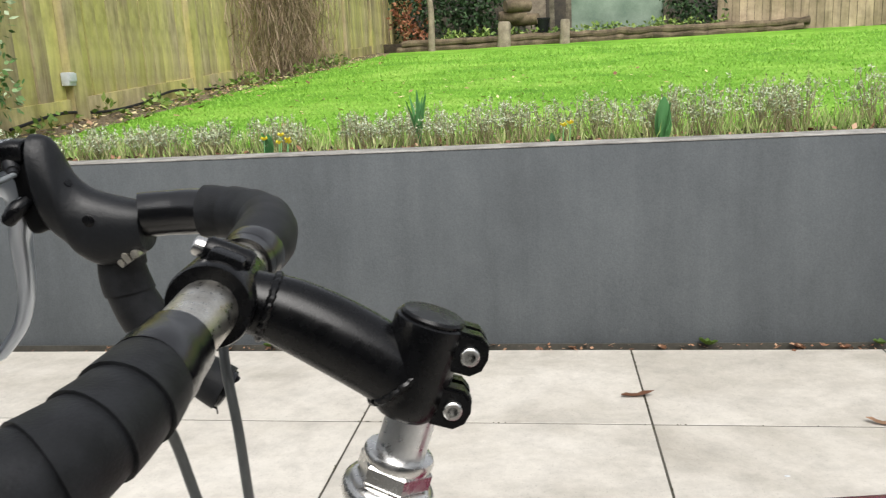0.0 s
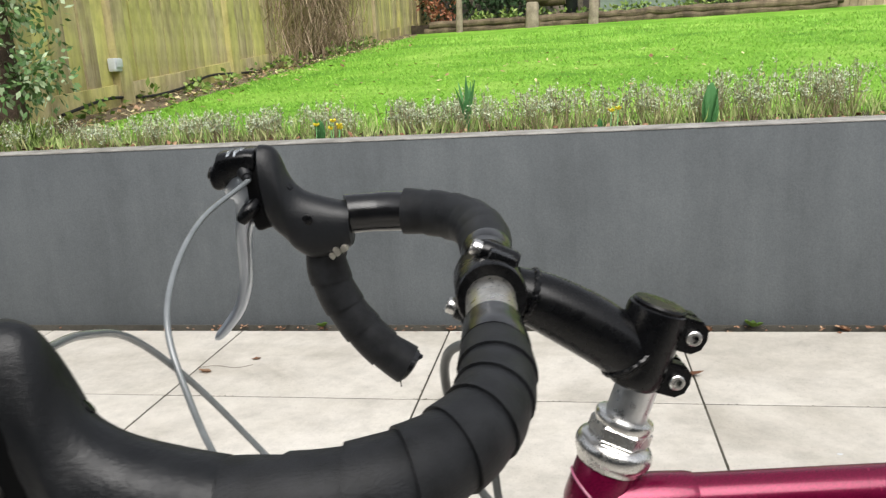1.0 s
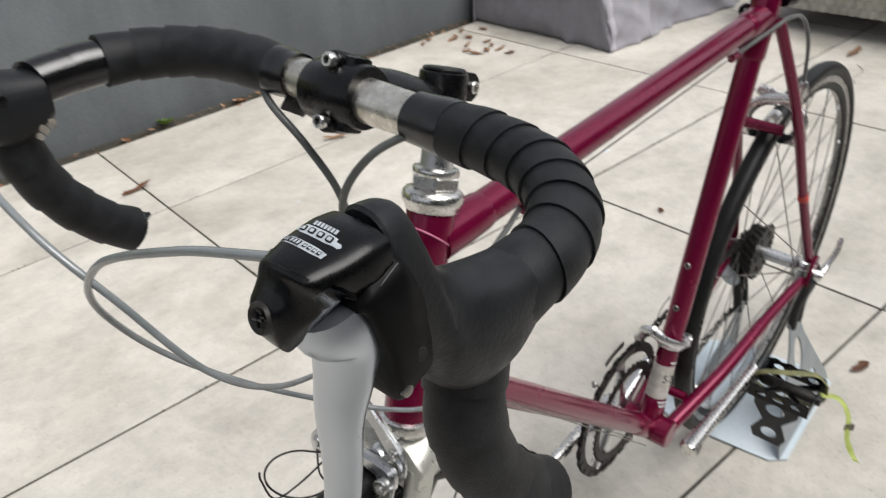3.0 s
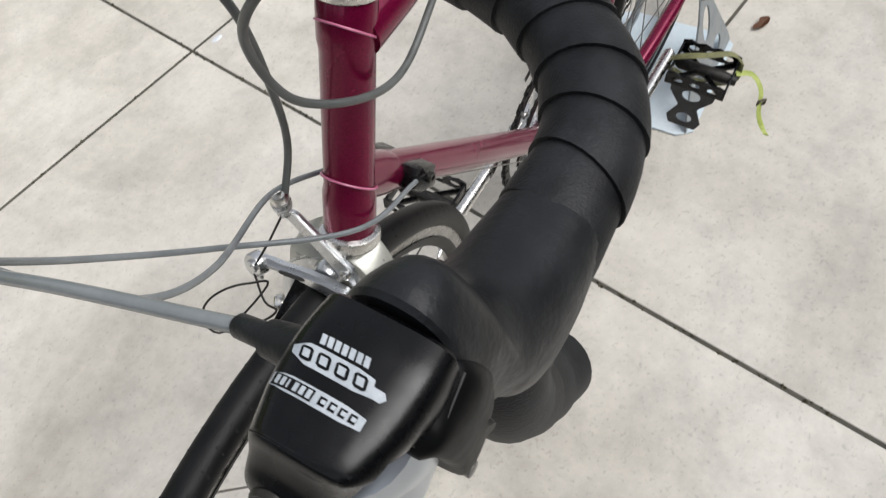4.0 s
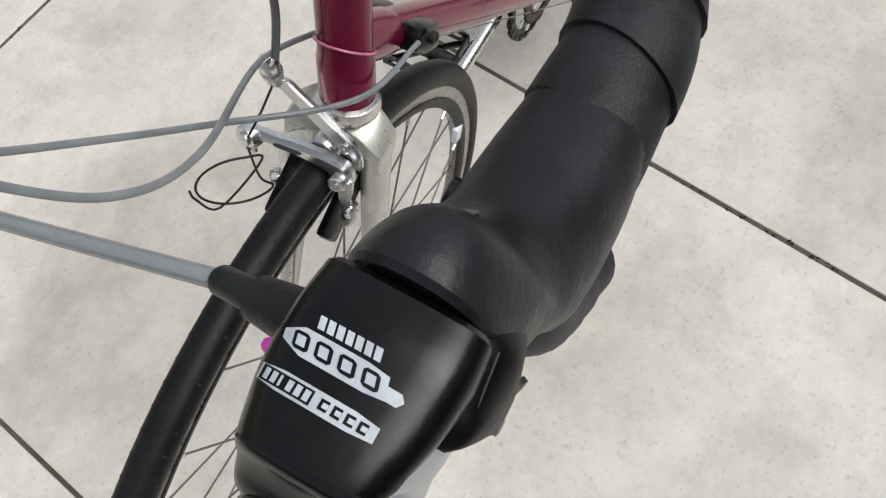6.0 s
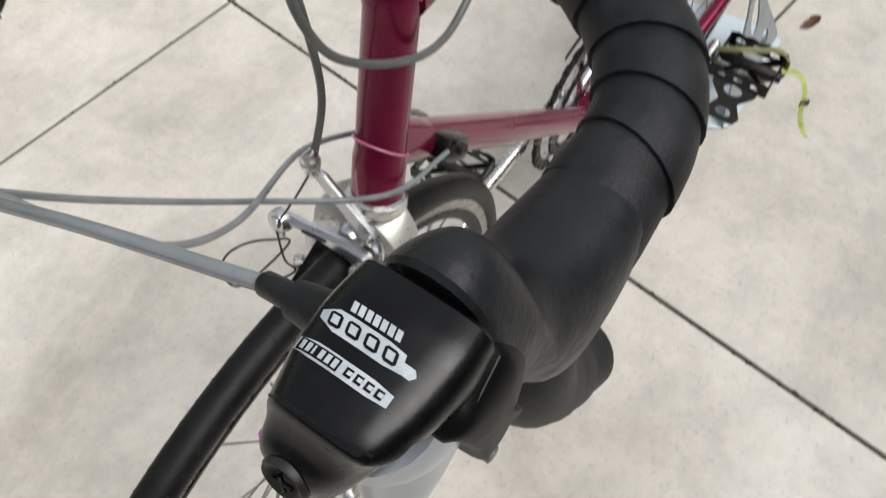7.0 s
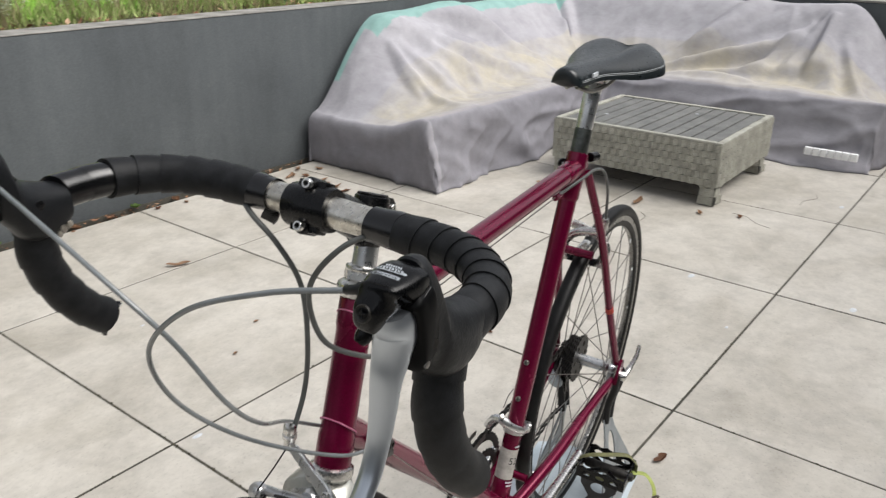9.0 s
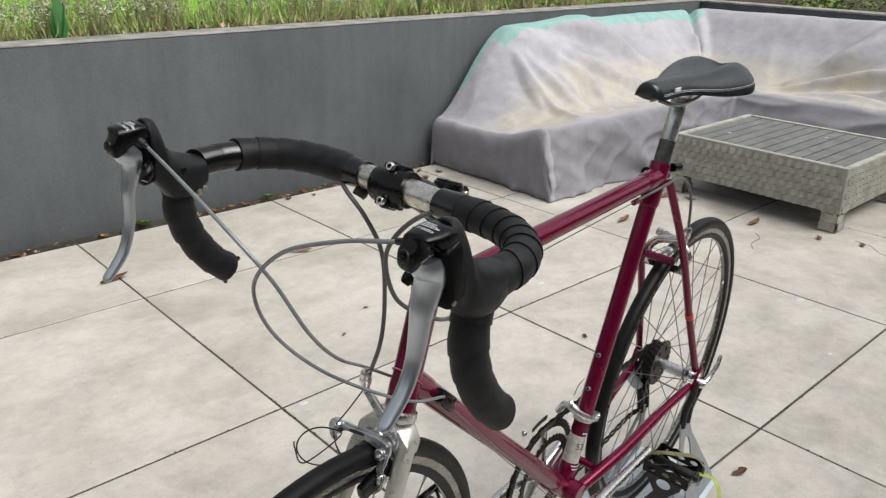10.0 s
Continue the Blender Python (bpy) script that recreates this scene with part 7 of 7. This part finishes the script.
bm = bmesh.new()
loft(bm, [saddle_ring(*r) for r in rows])
part("shell", bm, M_SADDLE, saddle, "smooth black saddle cover", angle=60)
for s in (-1, 1):
    pts = []
    for r in rows[18:-5]:
        ring = saddle_ring(*r)
        pts.append(ring[3 if s < 0 else 26] + V(0, 0.0004 * s, 0.0004))
    for off in (0, 0.0022):
        part("stitching", tube([p + V(0, 0, -off) for p in pts], 0.0005, 5), M_STITCH, saddle, "pale double stitching")
    part("rail", tube(curve([(0.186, 0.006 * s, 0.950), (0.212, 0.018 * s, 0.942), (0.253, 0.0215 * s, 0.9405), (0.303, 0.0215 * s, 0.943), (0.343, 0.026 * s, 0.957), (0.383, 0.038 * s, 0.964)], 5), 0.0035, 10), M_STEEL, saddle, "steel saddle rail")
part("print", boxed((0.190, -0.0272, 0.9655), (0.210, -0.0246, 0.9715), 0.0004), M_WHITE, saddle, "small white printed mark").matrix_local = pose(0, 0, 0)

# brakes
brake = tagged(new("front_brake"), "silver dual-pivot front brake caliper")
brake.parent = bike


def arm(name, pts, r, flat, parent, mat=M_ALLOY, label="", up=(1, 0, 0)):
    p = curve(pts, 6)
    n = len(p) - 1
    rr = [r[0] + (r[1] - r[0]) * k / n for k in range(n + 1)]
    return bpart(name, tube(p, rr, 14, up=up, flat=[flat] * (n + 1)), mat, parent, label)


BN, BU = V(-0.9404, 0, 0.3401), V(0.3401, 0, 0.9404)  # the brake's plane: its normal and its upward line
BC = V(-0.4404, 0.006, 0.6458)


def on_brake(y, u, off=0.0):
    return BC + V(0, y, 0) + BU * u + BN * off


def plate(name, outline, thick, back, mat=M_ALLOY, label="", bevel=0.0016):
    """A flat arm in the brake's own plane: across, up; back: how far behind the front plate."""
    return bpart(name, prism(outline, thick, axes(BC - BN * back, (0, -1, 0), BU), bevel), mat, brake, label)


def rounded(pts, turns=4):
    """A closed outline through the points, smoothed."""
    q = [V(-y, u, 0) for y, u in pts]
    m = len(q)
    out = []
    for k in range(m):
        a, b, c, d = (q[(k + i) % m] for i in (-1, 0, 1, 2))
        for t in range(turns):
            w = t / turns
            p = 0.5 * (2 * b + (c - a) * w + (2 * a - 5 * b + 4 * c - d) * w * w + (3 * b - a - 3 * c + d) * w**3)
            out.append((p.x, p.y))
    return out[::-1]


plate("arm", rounded([(0.0580, 0.0060), (0.0530, 0.0120), (0.0430, 0.0135), (0.0300, 0.0140), (0.0140, 0.0160), (-0.0030, 0.0170), (-0.0140, 0.0162), (-0.0225, 0.0145), (-0.0265, 0.0085), (-0.0265, 0.0000), (-0.0225, -0.0052), (-0.0165, -0.0060), (-0.0115, -0.0030), (-0.0085, 0.0025), (0.0000, 0.0040), (0.0100, 0.0052), (0.0240, 0.0060), (0.0370, 0.0052), (0.0460, 0.0020), (0.0520, -0.0010), (0.0570, 0.0010)]), 0.0100, 0.004, M_ALLOY, "broad polished caliper arm", 0.0030)
plate("arm", rounded([(-0.0180, 0.0020), (-0.0262, 0.0010), (-0.0258, -0.0100), (-0.0240, -0.0180), (-0.0285, -0.0255), (-0.0270, -0.0370), (-0.0195, -0.0470), (-0.0120, -0.0465), (-0.0105, -0.0420), (-0.0170, -0.0385), (-0.0195, -0.0330), (-0.0150, -0.0180), (-0.0170, -0.0080)]), 0.0050, 0.000, M_ALLOY, "polished hooked lower arm to the pad")
plate("arm", rounded([(0.0340, 0.0545), (0.0240, 0.0585), (0.0140, 0.0525), (0.0020, 0.0445), (-0.0130, 0.0355), (-0.0225, 0.0285), (-0.0285, 0.0190), (-0.0290, 0.0080), (-0.0245, 0.0060), (-0.0200, 0.0170), (-0.0120, 0.0190), (0.0000, 0.0290), (0.0130, 0.0385), (0.0260, 0.0480)]), 0.0055, 0.0085, label="thin silver arm below the cable adjuster")
plate("arm", rounded([(0.0120, 0.0200), (-0.0050, 0.0230), (-0.0080, 0.0100), (0.0080, 0.0030), (0.0250, -0.0040), (0.0330, -0.0180), (0.0360, -0.0340), (0.0440, -0.0350), (0.0440, -0.0160), (0.0380, 0.0020), (0.0270, 0.0120)]), 0.0050, 0.0160)
bpart("mount", turned([(0.010, -0.016), (0.011, -0.008), (0.011, 0.010), (0.008, 0.014)], on_brake(0.0, 0.012, -0.016), BN, 20), M_ALLOY, brake)
bolt(on_brake(-0.0181, 0.0235, -0.0028), BN, 0.0040, 0.002, M_CHROME, brake)
bolt(on_brake(-0.0172, -0.0002, 0.0060), (-0.90, -0.20, 0.33), 0.0062, 0.004, M_CHROME, brake)
plate("print", rounded([(0.0300, 0.0112), (0.0120, 0.0130), (0.0120, 0.0095), (0.0300, 0.0078)]), 0.0003, -0.0060, M_CLIP, "small worn dark print", 0.0)
bpart("barrel", turned([(0.0050, -0.008), (0.0056, -0.006), (0.0056, 0.003), (0.0070, 0.004), (0.0070, 0.009), (0.0060, 0.010), (0.0066, 0.011), (0.0062, 0.019), (0.0045, 0.021)], V(-0.4195, 0.0338, 0.7065), (-0.12, -0.20, 0.95), 12), M_CHROME, brake, "knurled cable adjuster")
bpart("cable_anchor", turned([(0.0080, -0.005), (0.0094, -0.004), (0.0094, 0.002), (0.0084, 0.004), (0.0050, 0.004), (0.0048, 0.006), (0.0010, 0.0065)], on_brake(0.0525, 0.0060, 0.0050), (-0.88, 0.15, 0.38), 20), M_ALLOY, brake)
plate("release_tab", rounded([(0.0600, 0.0020), (0.0520, -0.0020), (0.0490, -0.0080), (0.0540, -0.0110), (0.0610, -0.0050)]), 0.0030, -0.0020, M_ALLOY, "small quick-release tab", 0.0008)
for s1, y in ((-1, -0.0078), (1, 0.0345)):
    at = V(-0.4500, y, 0.6165)
    bpart("pad_holder", boxed((-0.026, -0.0060, -0.010), (0.026, 0.0060, 0.009), 0.004), M_CAP, brake, "black brake pad holder").matrix_local = Matrix.Translation(at) @ pose(0, 0, 0, 5, -14, 0)
    bolt(at + V(0.000, s1 * 0.0070, 0.003), (-0.45, s1, 0.15), 0.0066, 0.006, M_CHROME, brake, "pad_bolt")
bpart("inner_wire", tube([(-0.4200, 0.0342, 0.7020), (-0.4330, 0.0440, 0.6800), on_brake(0.0510, 0.0060, 0.0100)], 0.0009, 6), M_CHAIN, brake)
loop_mid, loop_side = V(-0.477, 0.051, 0.644), V(0.707, -0.707, 0)
tail = [on_brake(0.0530, 0.0000, 0.0080), loop_mid + loop_side * 0.018 + V(0, 0, 0.004)]
tail += [loop_mid + loop_side * 0.0255 * math.cos(a) + V(0, 0, 0.0235 * math.sin(a)) + V(0.006, 0.006, 0) * (k / 9) for k, a in enumerate([radians(-30 - 34 * k) for k in range(10)])]
tail += [loop_mid - loop_side * 0.018 + V(0, 0, -0.018), loop_mid - loop_side * 0.027 + V(0, 0, 0.002), V(-0.4944, 0.073, 0.6536)]
bpart("wire_tail", tube(curve(tail, 5), 0.0009, 6), M_CHAIN, brake, "frayed loop of brake wire")

rbrake = tagged(new("rear_brake"), "polished silver rear brake caliper")
rbrake.parent = bike
RB = V(0.352, 0, 0.640)
arm("arm", [RB + V(0.004, -0.032, 0.030), RB + V(0.006, -0.010, 0.026), RB + V(0.004, 0.020, 0.018), RB + V(0.002, 0.036, -0.004), RB + V(0.0, 0.030, -0.030)], (0.006, 0.006), 0.008, rbrake, M_CHROME)
arm("arm", [RB + V(0.014, 0.030, 0.030), RB + V(0.016, 0.008, 0.026), RB + V(0.014, -0.022, 0.016), RB + V(0.012, -0.038, -0.004), RB + V(0.008, -0.031, -0.030)], (0.006, 0.006), 0.008, rbrake, M_CHROME)
bpart("mount", turned([(0.008, -0.016), (0.010, 0.0), (0.010, 0.020), (0.006, 0.024)], RB + V(-0.004, 0, -0.006), (1, 0, 0.1), 18), M_CHROME, rbrake)
bpart("barrel", turned([(0.0045, -0.012), (0.0062, -0.008), (0.0062, 0.006), (0.0045, 0.010)], RB + V(0.008, -0.030, 0.046), (0, 0, 1), 12), M_CHROME, rbrake)
for s in (-1, 1):
    bpart("pad_holder", boxed((-0.024, -0.005, -0.007), (0.024, 0.005, 0.007), 0.003), M_CAP, rbrake).matrix_local = Matrix.Translation(RB + V(0.014, 0.0205 * s, -0.034)) @ pose(0, 0, 0, 0, 24, 0)
    bolt(RB + V(0.010, 0.030 * s, -0.034), (0, s, 0), 0.006, 0.008, M_CHROME, rbrake, "pad_bolt")

# cables
C_A = [CABLE_START[-1] + V(0, -0.001, 0), (-0.5850, -0.098, 0.961), (-0.590, -0.036, 0.936), (-0.578, 0.016, 0.885), (-0.539, 0.037, 0.815), (-0.480, 0.024, 0.749), (-0.412, -0.020, 0.703), (-0.347, -0.023, 0.677)]
C_B = [CABLE_START[1] + V(0, 0.001, 0), (-0.590, 0.085, 0.970), (-0.592, 0.020, 0.938), (-0.578, -0.011, 0.900), (-0.552, -0.025, 0.844), (-0.509, -0.015, 0.797), (-0.429, 0.027, 0.736), (-0.376, 0.030, 0.697), (-0.347, 0.023, 0.677)]
C_C = [(-0.411, 0.074, 0.941), (-0.421, 0.054, 0.931), (-0.419, 0.030, 0.907), (-0.412, 0.014, 0.870), (-0.409, 0.013, 0.816), (-0.404, 0.024, 0.758), (-0.422, 0.028, 0.716)]
C_D = [(-0.410, -0.078, 0.941), (-0.433, -0.044, 0.923), (-0.434, -0.012, 0.881), (-0.420, -0.012, 0.828), (-0.384, -0.024, 0.797), (-0.340, -0.024, 0.778), (-0.287, -0.016, 0.784), (-0.239, -0.003, 0.787)]
C_E = [(0.165, -0.003, 0.788), (0.230, -0.018, 0.802), (0.268, -0.024, 0.807), (0.308, -0.028, 0.795), (0.340, -0.030, 0.755), (0.358, -0.030, 0.697)]
for pts, r, mat, label in ((C_A, 0.0019, M_PALECABLE, "pale grey shifter cable housing in a wide loop"), (C_B, 0.0019, M_PALECABLE, "pale grey shifter cable housing in a wide loop"), (C_C, 0.0025, M_CABLE, "grey front brake cable housing"), (C_D, 0.0025, M_CABLE, "grey rear brake cable housing"), (C_E, 0.0025, M_CABLE, "grey rear brake cable housing by the seat")):
    rear_cable = bpart("cable", tube(curve(pts, 10), r, 10), mat, label=label)
bpart("bare_cable", tube([(-0.232, -0.003, 0.787), (0.165, -0.003, 0.788)], 0.0008, 6), M_STEEL)
for x in (-0.236, 0.167):
    bpart("cable_stop", tube([(x - 0.010, -0.003, 0.787), (x + 0.012, -0.003, 0.787)], 0.0048, 12), M_PAINT)
for s in (-1, 1):
    c = DT0.lerp(DT1, 0.11)
    bpart("shift_boss", turned([(0.0085, 0), (0.0085, 0.006), (0.006, 0.008)], c + V(0, 0.013 * s, 0), (0, s, 0), 16), M_PAINT)
    bpart("cable_adjuster", tube([c + V(-0.012, 0.023 * s, 0.012), c + V(-0.002, 0.023 * s, 0.002), c + V(0.012, 0.021 * s, -0.014)], [0.0048, 0.0082, 0.0070], 12), M_CAP, label="black plastic cable adjuster")
    bolt(c + V(0.004, 0.028 * s, 0.004), (0, s, 0), 0.0045, 0.004, M_CHAIN)
    bpart("adjuster_clamp", boxed((-0.018, -0.008, -0.009), (0.018, 0.008, 0.009), 0.004), M_CAP).matrix_local = Matrix.Translation(c + V(0.004, 0.017 * s, 0.0)) @ pose(0, 0, 0, 0, 43, 0)
    bpart("bare_cable", tube([c + V(0.012, 0.021 * s, -0.014), BB + V(-0.02, 0.010 * s, -0.021)], 0.0007, 6), M_STEEL)

FRAME = {"lug", "bottle_boss", "decal_line", "decal", "number", "chain_stay", "dropout", "pedal", "seat_stay", "binder_bolt", "binder_ear", "bottom_bracket_shell", "brake_bridge", "cassette", "chain", "chain_stay_bridge",
         "crankset", "down_tube", "front_derailleur", "lamp_bracket", "pump_peg", "quick_release", "quick_release_lever", "rear_brake", "rear_derailleur", "rear_wheel", "saddle", "seat_lug", "seat_post", "seat_tube", "tape_band",
         "top_tube", "bare_cable", "cable_stop", "shift_boss", "cable_adjuster", "adjuster_clamp", "bolt"}
for ob in bike.children:
    kind = ob.name.split(".")[0]
    if kind in FRAME or (kind == "cable" and ob is rear_cable):
        ob.matrix_basis = REAR @ ob.matrix_basis

# ---- the stand that holds the rear wheel ----
stand = thing("bicycle_stand", "grey painted steel floor stand holding the rear wheel", "bicycle stand", m=bike.matrix_world.copy())
part("base", prism([(-0.12, -0.105), (0.12, -0.105), (0.14, -0.08), (0.14, 0.10), (0.12, 0.14), (-0.12, 0.14), (-0.14, 0.10), (-0.14, -0.08)], 0.004, Matrix.Translation((RA.x, 0, 0.001)), 0.001), M_STANDBASE, stand, "pale blue-grey base sheet")
for s in (-1, 1):
    m = axes((RA.x, 0.092 * s, 0.004), (1, 0, 0), (0, -0.22 * s, 1))
    out = [(-0.13, 0.0), (0.13, 0.0), (0.125, 0.02), (0.035, 0.17), (0.022, 0.215), (-0.022, 0.215), (-0.035, 0.17), (-0.125, 0.02)]
    part("upright", prism(out, 0.003, m, 0.0008, [oval(0.000, 0.140, 0.018, 0.036), oval(-0.05, 0.05, 0.022, 0.022), oval(0.05, 0.05, 0.022, 0.022)]), M_STAND, stand, "tapered grey upright plate with holes")
    for dx in (-0.014, 0.014):
        part("hook", tube(curve([m @ V(dx, 0.205, 0.0015), V(RA.x + dx * 1.1, 0.052 * s, 0.25), V(RA.x + dx * 1.2, 0.062 * s, 0.29), V(RA.x + dx * 1.3, 0.064 * s, 0.325)], 4), [0.0075] * 12 + [0.004], 12), M_RUBBER, stand, "black rubber-covered hook arm")

# ---- the patio's tiles ----
P, GAP = 0.9, 0.0072


def tile_mesh(w, h):
    bm = boxed((GAP / 2, GAP / 2, -0.018), (w - GAP / 2, h - GAP / 2, 0.0), 0.0010, 1)
    bm.normal_update()
    me = bpy.data.meshes.new("tile")
    bm.to_mesh(me)
    bm.free()
    me.materials.append(M_TILE)
    return me


FULL = tile_mesh(P, P)
made = {}
for i in range(-6, 8):
    for j in range(-6, 1):
        x0, y0 = i * P, j * P
        x1, y1 = min(x0 + P, 6.78), min(y0 + P, WY - 0.055)
        if x0 > 6.5 or x0 < -5.0:
            continue
        key = (round(x1 - x0, 3), round(y1 - y0, 3))
        me = FULL if key == (P, P) else made.setdefault(key, None) or tile_mesh(*key)
        made[key] = me
        t = new("tile", me)
        t.parent = floor
        t.location = (x0, y0, rnd(-0.0006, 0.0006))
